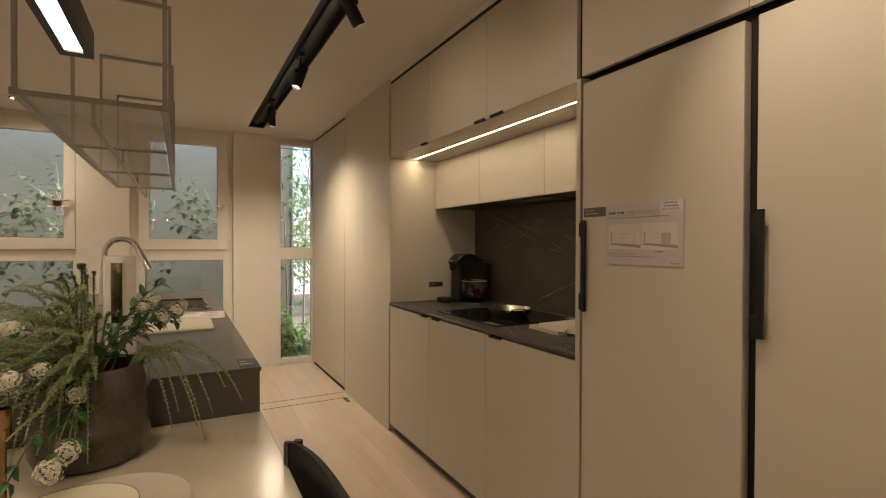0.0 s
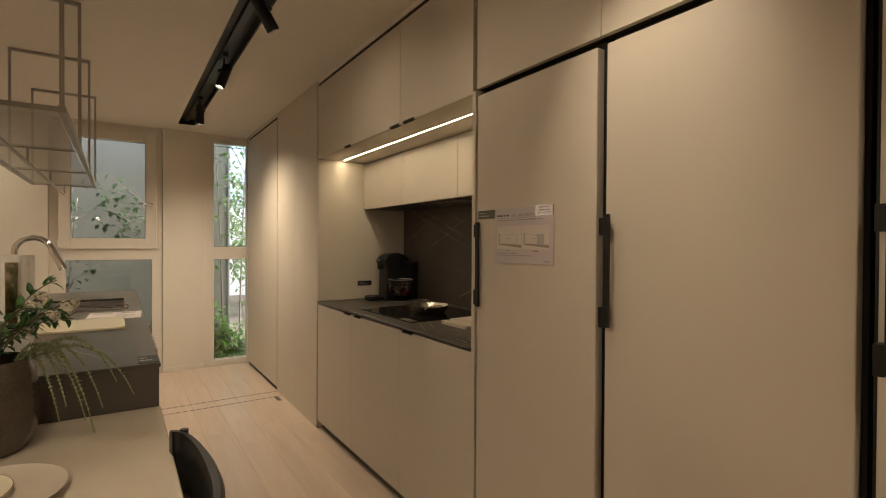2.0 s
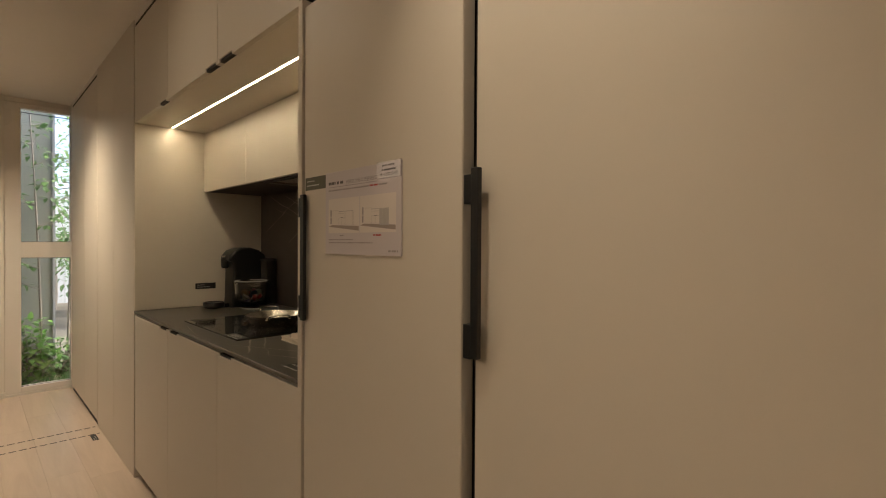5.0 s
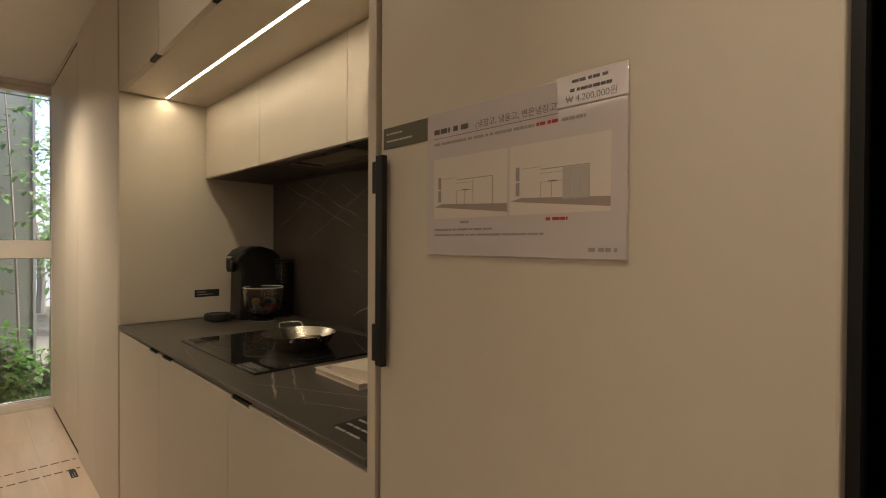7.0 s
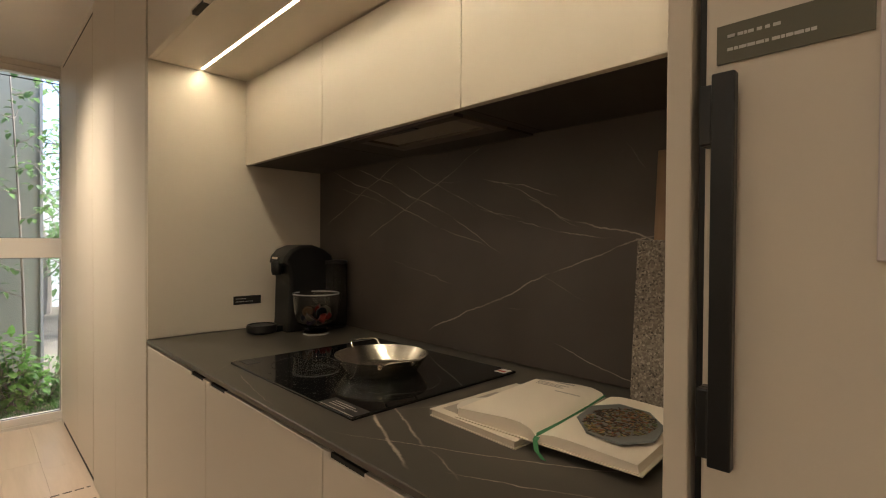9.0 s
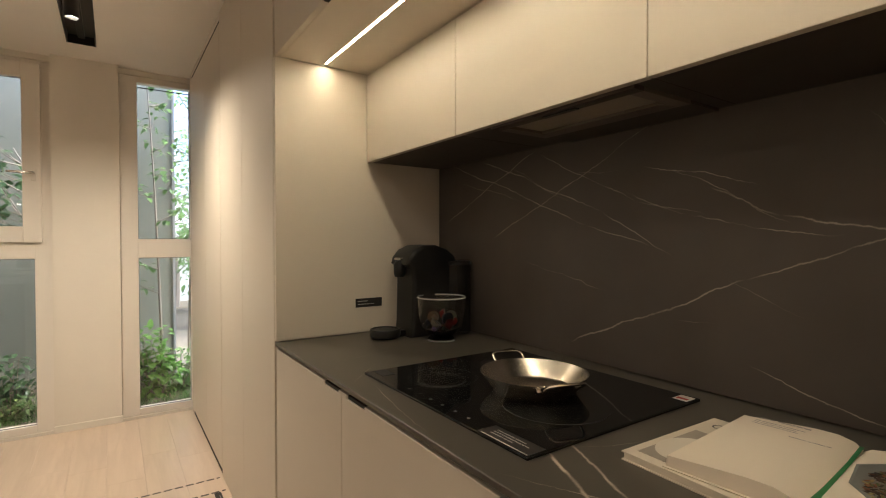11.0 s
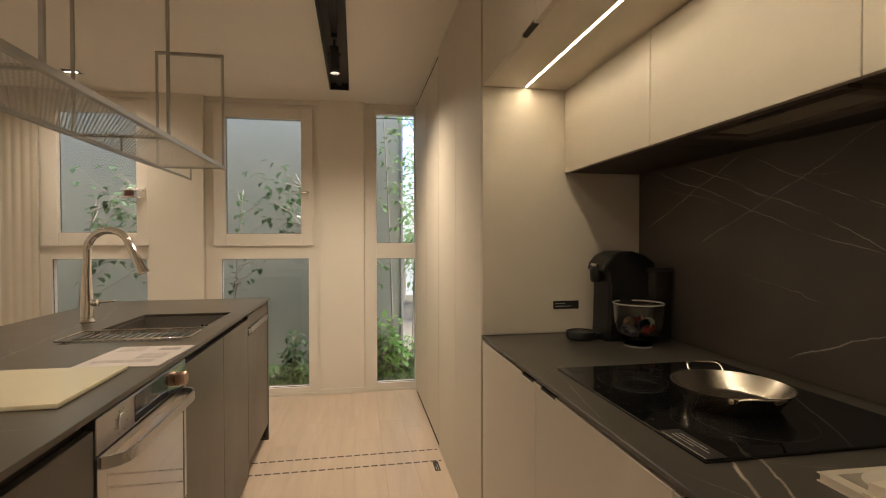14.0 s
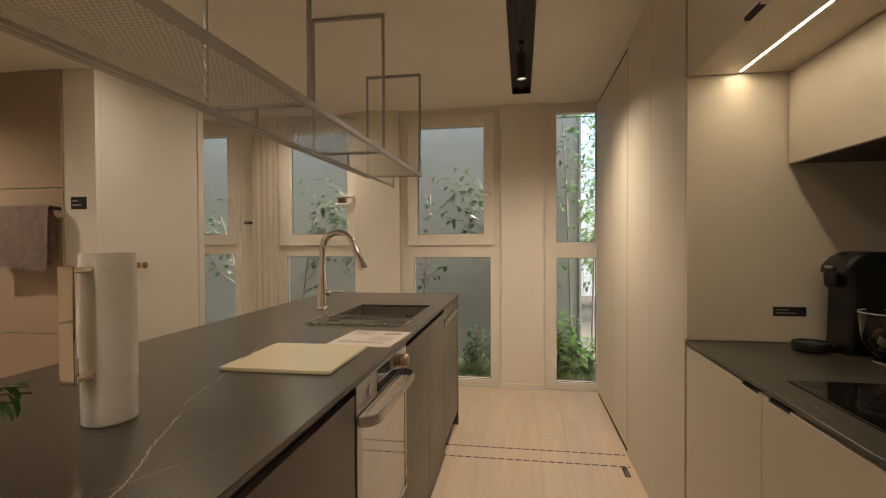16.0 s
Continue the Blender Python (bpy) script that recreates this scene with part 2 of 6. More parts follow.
MARBLE = veined("cream_marble_tabletop", (0.40, 0.34, 0.265), (0.50, 0.43, 0.34), (0.26, 0.19, 0.12), 0.20, "xy", (
    (0.28, 2.35, 0.10, 2.15, 0.006, 0.6), (-0.2, 2.05, 0.28, 2.24, 0.003, 0.4), (0.2, 1.95, 0.0, 1.3, 0.02, 0.35), (-0.6, 2.4, -0.3, 1.5, 0.02, 0.35),
    (0.22, 2.5, 0.16, 2.2, 0.012, 0.35)), 0.05, 3.0, 0.7)
ISLAND = painted("umber_grey_laminate", (0.085, 0.072, 0.058), 0.36, 0.06, 400, 0.03)
OAK = wood("pale_oak_floor", (0.51, 0.395, 0.30), (0.62, 0.495, 0.385), 0.32, (9, 0.8, 9), 0.03, 0.06)
OAK_JOINT = painted("oak_joint", (0.44, 0.34, 0.25), 0.7, 0.1)
CHROME = metal("chrome", (0.82, 0.80, 0.77), 0.06, (1, 1, 1))
STEEL = metal("brushed_steel", (0.74, 0.71, 0.67), 0.26, (2, 2, 3))
SHELF_METAL = metal("grey_painted_steel", (0.42, 0.40, 0.365), 0.42, (20, 20, 2))
GLASS = clear_glass("window_glass")
LED = glowing("led_diffuser", WARM_LED, 7.0)
LAMP_FACE = glowing("lamp_lens", WARM, 12.0)
TURF = leafy("turf", (0.05, 0.13, 0.03), (0.11, 0.26, 0.06), 0.6, 0.4)
COURT = painted("pale_grey_render", (0.195, 0.20, 0.162), 0.8, 0.05, 90, 0.2)

# ---------------------------------------------------------------- builders


def bm_box(x0, x1, y0, y1, z0, z1, bev=0.0, seg=1, bm=None):
    own = bm is None
    bm = bm or bmesh.new()
    m = Matrix.LocRotScale(((x0 + x1) / 2, (y0 + y1) / 2, (z0 + z1) / 2), None, (abs(x1 - x0), abs(y1 - y0), abs(z1 - z0)))
    got = bmesh.ops.create_cube(bm, size=1.0, matrix=m)
    if bev > 0:
        edges = list({e for v in got["verts"] for e in v.link_edges})
        bmesh.ops.bevel(bm, geom=edges, offset=bev, segments=seg, profile=0.5, affect="EDGES")
    return bm


def bm_cyl(r0, r1, z0, z1, x=0, y=0, n=32, m=None, bm=None):
    bm = bm or bmesh.new()
    mm = (m or Matrix.Identity(4)) @ Matrix.Translation((x, y, (z0 + z1) / 2))
    bmesh.ops.create_cone(bm, cap_ends=True, segments=n, radius1=r0, radius2=r1, depth=z1 - z0, matrix=mm)
    return bm


def bm_lathe(profile, n=40, m=None, bm=None, sx=1.0, sy=1.0):
    """A turned shape from (radius, height) pairs; the first and last are closed where the radius is 0."""
    bm = bm or bmesh.new()
    m = m or Matrix.Identity(4)
    rings = []
    for r, z in profile:
        if r < 1e-6:
            rings.append([bm.verts.new(m @ Vector((0, 0, z)))])
        else:
            rings.append([bm.verts.new(m @ Vector((r * sx * math.cos(2 * math.pi * k / n), r * sy * math.sin(2 * math.pi * k / n), z))) for k in range(n)])
    for a, b in zip(rings, rings[1:]):
        for k in range(n):
            q = [a[k % len(a)], a[(k + 1) % len(a)], b[(k + 1) % len(b)], b[k % len(b)]]
            seen = []
            for v in q:
                if v not in seen:
                    seen.append(v)
            if len(seen) > 2:
                bm.faces.new(seen)
    return bm


def bm_tube(points, radius, n=10, bm=None, radii=None, cap=True):
    """A round bar along points."""
    bm = bm or bmesh.new()
    pts = [Vector(p) for p in points]
    rings = []
    side = None
    for k, p in enumerate(pts):
        way = (pts[min(k + 1, len(pts) - 1)] - pts[max(k - 1, 0)]).normalized()
        if side is None:
            side = way.orthogonal().normalized()
        side = (side - way * side.dot(way)).normalized()
        up = way.cross(side)
        r = radii[k] if radii else radius
        rings.append([bm.verts.new(p + r * (math.cos(2 * math.pi * j / n) * side + math.sin(2 * math.pi * j / n) * up)) for j in range(n)])
    for a, b in zip(rings, rings[1:]):
        for j in range(n):
            bm.faces.new((a[j], a[(j + 1) % n], b[(j + 1) % n], b[j]))
    if cap:
        bm.faces.new(rings[0][::-1])
        bm.faces.new(rings[-1])
    return bm


def arc(center, radius, a0, a1, n, plane="xz"):
    out = []
    for k in range(n + 1):
        a = radians(a0 + (a1 - a0) * k / n)
        u, w = radius * math.cos(a), radius * math.sin(a)
        c = Vector(center)
        out.append(c + (Vector((u, 0, w)) if plane == "xz" else Vector((0, u, w)) if plane == "yz" else Vector((u, w, 0))))
    return out


def finish(bm, name, smooth=False):
    me = bpy.data.meshes.new(name)
    bmesh.ops.recalc_face_normals(bm, faces=bm.faces)
    bm.to_mesh(me)
    bm.free()
    if smooth:
        me.polygons.foreach_set("use_smooth", [True] * len(me.polygons))
        me.set_sharp_from_angle(angle=radians(40))
    return me


def part(name, bm, material, parent=None, label="", smooth=False):
    """One mesh object, in world coordinates, under a thing or a part."""
    ob = new(name, finish(bm, name, smooth))
    ob.data.materials.append(material)
    if parent is not None:
        ob.parent = parent
        if parent.type == "EMPTY":
            ob.matrix_parent_inverse = parent.matrix_basis.inverted()
    if label:
        tagged(ob, label)
    return ob


def thing(name, x, y, z, label, category, group="", kind=""):
    ob = new(name)
    ob.empty_display_size = 0.05
    ob.matrix_basis = Matrix.Translation((x, y, z))
    return tagged(ob, label, category, group, kind)


def solid(name, bm, material, label, category="", kind="", group="", smooth=False):
    return tagged(part(name, bm, material, None, "", smooth), label, category, group, kind)


def boxes(*rows, bev=0.0):
    bm = bmesh.new()
    for r in rows:
        bm_box(*r, bev=bev, bm=bm)
    return bm


# ---------------------------------------------------------------- structure
# floor base; the planks lie on it
solid("floor", bm_box(-4.2, 2.05, REAR - 0.1, 6.25, -0.12, -0.0135), OAK_JOINT, "pale oak plank floor with fine dark joints", "floor", "structure")

# ceiling, with slots for the track and the pendant left plain
solid("ceiling", boxes((-4.2, 0.628, REAR - 0.1, 6.34, CEIL, CEIL + 0.12), (0.772, 2.05, REAR - 0.1, 6.34, CEIL, CEIL + 0.12),
                       (0.628, 0.772, 5.90, 6.34, CEIL, CEIL + 0.12), (0.628, 0.772, REAR - 0.1, 0.6, CEIL, CEIL + 0.12),
                       (0.628, 0.772, 0.6, 5.9, CEIL + 0.06, CEIL + 0.12)), CEILING, "white painted flat ceiling", "ceiling", "structure")

solid("wall_east", bm_box(BACK + 0.012, BACK + 0.15, REAR, 6.5, 0, CEIL), WALL, "white wall behind the kitchen run", "wall", "structure")
solid("wall_south", bm_box(-1.6, 2.12, REAR - 0.12, REAR, 0, CEIL), WALL, "plain white wall behind the dining end", "wall", "structure")

# west wall with the bathroom doorway and a closed door leaf; it ends before the window wall
DW0, DW1, DWH = 3.5, 4.41, 2.19
solid("wall_west", boxes((LEFT - 0.17, LEFT, REAR, DW0, 0, CEIL), (LEFT - 0.17, LEFT, DW1, 5.325, 0, CEIL), (LEFT - 0.17, LEFT, DW0, DW1, DWH, CEIL)),
      WALL, "white partition wall with a doorway to the bathroom", "wall", "structure")

# plain walls that close the next room
solid("wall_next_west", bm_box(-4.32, -4.2, 4.43, 6.42, 0, CEIL), WALL, "plain white wall of the next room", "wall", "structure")
solid("wall_next_south", bm_box(-4.2, LEFT - 0.1705, 4.43, 4.55, 0, CEIL), WALL, "plain white wall closing the next room", "wall", "structure")

# window wall: piers, head and sill between the window units
def window_wall():
    top, y0, y1 = CEIL, WALL_Y - 0.02, WALL_Y + 0.16
    rows = [(-0.735, -0.345, WALL_Y - 0.065, y1, 0, top), (0.525, 0.882, WALL_Y - 0.065, y1, 0, top),
            (-1.72, -1.50, WALL_Y - 0.065, y1, 0, top), (-4.2, -2.72, y0, y1, 0, top), (1.365, 2.12, y0, y1, 0, top)]
    for a, b in ((-0.345, 0.525), (0.882, 1.365), (-1.50, -0.735), (-2.72, -1.72)):
        rows.append((a, b, y0, y1, 2.335, top))
        rows.append((a, b, y0, y1, -0.12, 0.006))
    return boxes(*rows)


solid("wall_north", window_wall(), WALL, "white window wall with piers between tall windows", "wall", "structure")

# a strip at the foot of each pier
for a, b in ((-0.735, -0.345), (0.525, 0.882)):
    solid("baseboard", bm_box(a - 0.003, b + 0.003, WALL_Y - 0.074, WALL_Y - 0.0655, 0.0, 0.045, 0.002), WALL, "low white baseboard at the foot of the pier", "baseboard", "structure")


def ring(x0, x1, z0, z1, w, y0, y1, bev=0.003):
    """Four bars round a rectangle; w: left, right, bottom, top widths."""
    l, r, bo, t = w
    bm = bmesh.new()
    bm_box(x0, x0 + l, y0, y1, z0, z1, bev, 2, bm)
    bm_box(x1 - r, x1, y0, y1, z0, z1, bev, 2, bm)
    bm_box(x0 + l - 0.001, x1 - r + 0.001, y0 + 0.0006, y1 - 0.0006, z0, z0 + bo, bev, 2, bm)
    bm_box(x0 + l - 0.001, x1 - r + 0.001, y0 + 0.0006, y1 - 0.0006, z1 - t, z1, bev, 2, bm)
    return bm


def window(name, x0, x1, low, high, sash, handle_x, label):
    """A tall unit: outer frame with a rail, fixed pane below, sash above."""
    w = thing(name, (x0 + x1) / 2, WALL_Y, 0.006, label, "window", "", "structure")
    y0, y1 = WALL_Y - 0.015, WALL_Y + 0.055
    lx0, lx1, lz0, lz1 = low
    hx0, hx1, hz0, hz1 = high
    part("window_frame", ring(x0 + 0.001, x1 - 0.001, 0.007, 2.334, (lx0 - x0, x1 - lx1, lz0 - 0.007, 0.04), y0, y1), PVC, w)
    part("window_rail", bm_box(lx0 - 0.001, lx1 + 0.001, y0 + 0.001, y1 - 0.001, lz1, (sash[2] + 0.02) if sash else hz0, 0.003, 2), PVC, w)
    if sash:
        s = part("sash", ring(sash[0], sash[1], sash[2], sash[3], (hx0 - sash[0], sash[1] - hx1, hz0 - sash[2], sash[3] - hz1), y0 - 0.022, y0 + 0.04, 0.004), PVC, w)
        if handle_x:
            g = bm_box(handle_x - 0.013, handle_x + 0.013, y0 - 0.032, y0 - 0.021, 1.585, 1.655, 0.003, 2)
            part("handle_plate", g, PVC, s, "pale metal handle plate")
            part("handle", bm_tube([(handle_x, y0 - 0.03, 1.63), (handle_x, y0 - 0.055, 1.63), (handle_x - 0.02, y0 - 0.062, 1.63), (handle_x - 0.125, y0 - 0.06, 1.632)], 0.008, 10), STEEL, s, "pale metal lever handle", True)
        for zz in (sash[2] + 0.05, sash[3] - 0.08):
            part("hinge", bm_cyl(0.008, 0.008, zz - 0.03, zz + 0.03, sash[0] - 0.009, y0 - 0.012, 12), PVC, s)
    for px0, px1, pz0, pz1 in (low, high):
        p = part("pane", bm_box(px0 - 0.004, px1 + 0.004, WALL_Y + 0.012, WALL_Y + 0.018, pz0 - 0.004, pz1 + 0.004), GLASS, w)
        p.visible_shadow = False
        part("gasket", ring(px0 - 0.003, px1 + 0.003, pz0 - 0.003, pz1 + 0.003, (0.006,) * 4, WALL_Y + 0.004, WALL_Y + 0.011, 0), GAP, w)
    return w


window("window_1", 0.882, 1.365, (0.985, 1.305, 0.055, 1.095), (0.985, 1.305, 1.225, 2.265), None, None, "narrow white window with two fixed panes to the garden strip")
window("window_2", -0.345, 0.525, (-0.23, 0.437, 0.055, 1.10), (-0.19, 0.383, 1.302, 2.215), (-0.278, 0.475, 1.203, 2.31), 0.44, "white window with a hinged upper sash and fixed lower pane")
window("window_3", -1.50, -0.735, (-1.42, -0.765, 0.055, 1.108), (-1.365, -0.828, 1.308, 2.215), (-1.475, -0.745, 1.207, 2.31), -0.775, "white window with a tilted-handle sash above a fixed pane")
window("window_4", -2.72, -1.86, (-2.62, -1.93, 0.055, 1.13), (-2.55, -1.985, 1.31, 2.215), (-2.66, -1.90, 1.215, 2.31), -1.94, "white hinged window in the next room")
solid("door_jamb", bm_box(-1.859, -1.721, WALL_Y - 0.012, WALL_Y + 0.16, 0.007, CEIL - 0.001, 0.002), PVC, "white panel between the next room's window and the jamb", "trim", "structure")

# ---------------------------------------------------------------- tall and base cabinets along the east wall
def notched_door(name, y0, y1, z0, z1, parent, notch=None, edge="top", mat=CABINET):
    """A flat door 18 mm thick, with a finger notch cut from its top or bottom edge."""
    g, th = 0.0012, 0.018
    bm = bmesh.new()
    ya, yb = y0 + g, y1 - g
    pts = [(ya, z0), (yb, z0), (yb, z1), (ya, z1)]
    if notch:
        n0, n1, d = notch
        if edge == "top":
            pts = [(ya, z0), (yb, z0), (yb, z1), (n1, z1), (n1, z1 - d), (n0, z1 - d), (n0, z1), (ya, z1)]
        else:
            pts = [(ya, z0), (n0, z0), (n0, z0 + d), (n1, z0 + d), (n1, z0), (yb, z0), (yb, z1), (ya, z1)]
        keep = []
        for p in pts:
            if not keep or (abs(p[0] - keep[-1][0]) + abs(p[1] - keep[-1][1])) > 1e-5:
                keep.append(p)
        pts = keep
    f = bm.faces.new([bm.verts.new((FRONT, y, z)) for y, z in pts])
    ext = bmesh.ops.extrude_face_region(bm, geom=[f])
    bmesh.ops.translate(bm, verts=[v for v in ext["geom"] if isinstance(v, bmesh.types.BMVert)], vec=(th, 0, 0))
    sharp = [e for e in bm.edges if all(abs(v.co.x - FRONT) < 1e-6 for v in e.verts)]
    bmesh.ops.bevel(bm, geom=sharp, offset=0.0012, segments=1, affect="EDGES")
    door = part(name, bm, mat, parent)
    if notch:
        za, zb = (z1 - notch[2] + 0.0004, z1 - 0.0004) if edge == "top" else (z0 + 0.0012, z0 + notch[2] - 0.0004)
        # dark block fills the notch in place of its shade
        part("notch_shade", bm_box(FRONT + 0.004, FRONT + 0.0176, notch[0] + 0.0004, notch[1] - 0.0004, za, zb), GAP, door, "dark fill painting the shade in the finger notch")
    return door


Y_A, Y_B, Y_C, Y_D = 3.997, 3.424, 2.836, 2.254
base_rows = [(Y_B, Y_A, (Y_B + 0.02, Y_B + 0.12, 0.0095)), (Y_C, Y_B, (Y_B - 0.13, Y_B - 0.03, 0.0095)), (Y_D, Y_C, (Y_C - 0.125, Y_C - 0.02, 0.0095))]
for y0, y1, notch in base_rows:
    c = thing("base_cabinet", FRONT + 0.3, (y0 + y1) / 2, 0.0, "matt beige handleless base cabinet with a dark finger notch", "cabinet", "base cabinets")
    part("body", bm_box(FRONT + 0.02, BACK - 0.02, y0 + 0.001, y1 - 0.001, 0.058, 0.845), GAP, c)
    notched_door("door", y0, y1, 0.058, 0.848, c, notch)
    part("plinth", bm_box(FRONT + 0.035, FRONT + 0.05, y0, y1, 0.0, 0.057), PLINTH, c, "dark recessed plinth")

upper_rows = [(Y_B, Y_A, (Y_B + 0.02, Y_B + 0.12, 0.012)), (Y_C, Y_B, (Y_C + 0.012, Y_C + 0.115, 0.012)), (Y_D, Y_C, (Y_C - 0.13, Y_C - 0.02, 0.012))]
UP0, UP1 = 1.842, 2.326
for y0, y1, notch in upper_rows:
    c = thing("wall_cabinet", FRONT + 0.3, (y0 + y1) / 2, UP0, "matt beige wall cabinet reaching almost to the ceiling", "cabinet", "wall cabinets")
    part("body", bm_box(FRONT + 0.03, BACK - 0.02, y0 + 0.001, y1 - 0.001, UP0 + 0.022, UP1 - 0.002), GAP, c)
    notched_door("door", y0, y1, UP0 - 0.004, UP1, c, notch, "bottom")

# soffit of the wall cabinets, with the light strip let into it
soffit = thing("cabinet_soffit", 1.47, 3.1, UP0, "beige soffit panel with a let-in light strip", "panel")
for xa, xb, za in ((FRONT + 0.019, 1.466, -0.004), (1.476, 1.655, -0.004), (1.466, 1.476, 0.008)):
    part("board", bm_box(xa, xb, Y_D + 0.004, Y_A - 0.002, UP0 + za, UP0 + 0.018), CABINET_IN, soffit)
led = thing("light_strip", 1.471, 3.1, UP0, "thin warm light strip glowing under the wall cabinets", "lamp")
part("diffuser", bm_box(1.467, 1.475, Y_D + 0.01, Y_A - 0.02, UP0 - 0.003, UP0 + 0.006, 0.001), LED, led)
area(1.471, (Y_D + Y_A) / 2, UP0 - 0.0045, 0.006, Y_A - Y_D - 0.04, 0.37, WARM_LED)

# shallow hood cabinets, set back
HX, HZ0, HZ1 = 1.636, 1.508, 1.838
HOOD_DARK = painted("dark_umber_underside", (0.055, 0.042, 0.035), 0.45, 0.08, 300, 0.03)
HOOD_GREY = painted("hood_grey_lacquer", (0.15, 0.125, 0.10), 0.35, 0.05, 300, 0.02)
for y0, y1 in ((3.419, 3.994), (2.83, 3.419), (Y_D + 0.003, 2.83)):
    c = thing("hood_cabinet", HX + 0.16, (y0 + y1) / 2, HZ0, "cream flat-fronted cabinet above the splashback", "cabinet", "hood cabinets")
    part("body", bm_box(HX + 0.019, BACK - 0.014, y0 + 0.001, y1 - 0.001, HZ0 + 0.012, HZ1 - 0.004), CABINET, c)
    part("door", bm_box(HX, HX + 0.018, y0 + 0.0012, y1 - 0.0012, HZ0, HZ1 - 0.005, 0.0012), CABINET, c)
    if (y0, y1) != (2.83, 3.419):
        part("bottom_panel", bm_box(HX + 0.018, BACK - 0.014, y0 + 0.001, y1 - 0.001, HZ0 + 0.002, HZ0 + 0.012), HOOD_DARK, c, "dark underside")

hood = thing("range_hood", HX + 0.15, 3.06, HZ0, "built-in slim range hood with a grey filter", "range hood")
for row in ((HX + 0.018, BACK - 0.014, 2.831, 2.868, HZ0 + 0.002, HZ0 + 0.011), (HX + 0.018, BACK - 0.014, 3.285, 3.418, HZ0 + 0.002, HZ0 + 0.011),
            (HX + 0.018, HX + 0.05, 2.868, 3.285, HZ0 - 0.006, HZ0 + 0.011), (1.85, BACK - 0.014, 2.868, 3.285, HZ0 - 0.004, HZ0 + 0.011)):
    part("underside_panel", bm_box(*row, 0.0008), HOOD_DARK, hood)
for row in ((HX + 0.05, 1.85, 2.868, 2.90, HZ0 - 0.006, HZ0 + 0.004), (HX + 0.05, 1.85, 3.25, 3.285, HZ0 - 0.006, HZ0 + 0.004), (1.80, 1.85, 2.90, 3.25, HZ0 - 0.006, HZ0 + 0.004)):
    part("filter_frame", bm_box(*row, 0.001), HOOD_GREY, hood)
# filter colour is lightened for the cabinet light it reflects
part("filter", bm_box(HX + 0.05, 1.80, 2.90, 3.25, HZ0 + 0.001, HZ0 + 0.006), painted("filter_mesh", (0.34, 0.29, 0.23), 0.5, 0.05, 900, 0.6), hood)
part("switch_panel", bm_box(HX + 0.03, HX + 0.045, 3.02, 3.12, HZ0 - 0.009, HZ0 - 0.006, 0.001), BLACK, hood)

# niche lining
niche = thing("niche_side_panel", 1.64, 4.0, 0.87, "beige end panel closing the worktop niche", "panel")
part("panel", bm_box(FRONT + 0.0005, BACK - 0.001, 3.998, 4.016, 0.872, UP0 - 0.006, 0.0006), CABINET_IN, niche)
solid("splashback", bm_box(BACK - 0.012, BACK, Y_D + 0.003, 3.996, 0.872, HZ0 + 0.06), STONE, "dark stone splashback with fine pale veins", "splashback")
solid("worktop", bm_box(FRONT - 0.003, BACK, Y_D + 0.002, 4.0, 0.857, 0.870, 0.0015), STONE_TOP, "dark veined stone worktop over the base cabinets", "worktop")

# tall end panel beside the refrigerators and the bank of appliance doors
solid("end_panel", bm_box(FRONT - 0.004, BACK, 2.232, 2.2525, 0.0, UP0 + 0.003, 0.001), CABINET, "beige upright end panel beside the refrigerator", "panel")
for k, (y0, y1) in enumerate(((1.660, 2.232), (1.075, 1.660), (0.49, 1.075), (-0.095, 0.49))):
    c = thing("bridge_cabinet", FRONT + 0.3, (y0 + y1) / 2, 1.852, "matt beige cabinet above a built-in refrigerator", "cabinet", "bridge cabinets")
    part("body", bm_box(FRONT + 0.02, BACK, y0 + 0.001, y1 - 0.001, 1.852, UP1 - 0.002), GAP, c)
    part("door", bm_box(FRONT, FRONT + 0.018, y0 + 0.0012, y1 - 0.0012, 1.850, UP1, 0.0012), CABINET, c)

def refrigerator(y0, y1, handle_y, side):
    c = thing("refrigerator", FRONT + 0.3, (y0 + y1) / 2, 0.0, "tall built-in refrigerator with a matt beige door and black handle", "refrigerator", "refrigerators")
    part("body", bm_box(FRONT + 0.035, BACK, y0 - 0.008, y1 + 0.002, 0.05, 1.846), GAP, c)
    part("plinth", bm_box(FRONT + 0.04, FRONT + 0.06, y0 - 0.008, y1 + 0.002, 0.0, 0.05), BLACK, c)
    d = part("door", bm_box(FRONT - 0.002, FRONT + 0.03, y0, y1, 0.05, 1.822, 0.003, 2), CABINET, c)
    if side > 0:
        b0, b1, f0, f1, xf = y1 - 0.033, y1 - 0.017, y1 - 0.033, y1 - 0.001, FRONT - 0.034
    else:
        b0, b1, f0, f1, xf = y1 - 0.027, y1 - 0.010, y1 - 0.027, y1 - 0.001, FRONT - 0.020
    part("handle", bm_box(xf, xf + 0.010, b0, b1, *((1.040, 1.348) if side > 0 else (1.032, 1.346)), 0.0015, 2), BLACK, d, "black bar handle")
    for za, zb in ((1.038, 1.094), (1.290, 1.338)):
        ya, yb = b1 - 0.0005, f1
        part("handle_foot", bm_box(xf + 0.0004, xf + 0.0096, ya, yb, za, zb, 0.0015, 2), BLACK, d)
        yc = f1 - 0.010
        part("handle_mount", bm_box(xf + 0.0092, FRONT + 0.003, yc, yc + 0.010, za, zb, 0.001), BLACK, d)
    part("door_profile", bm_box(FRONT + 0.004, FRONT + 0.03, y1 + 0.0005, y1 + 0.006, 0.05, 1.82), BLACK, d, "black edge profile")
    return c


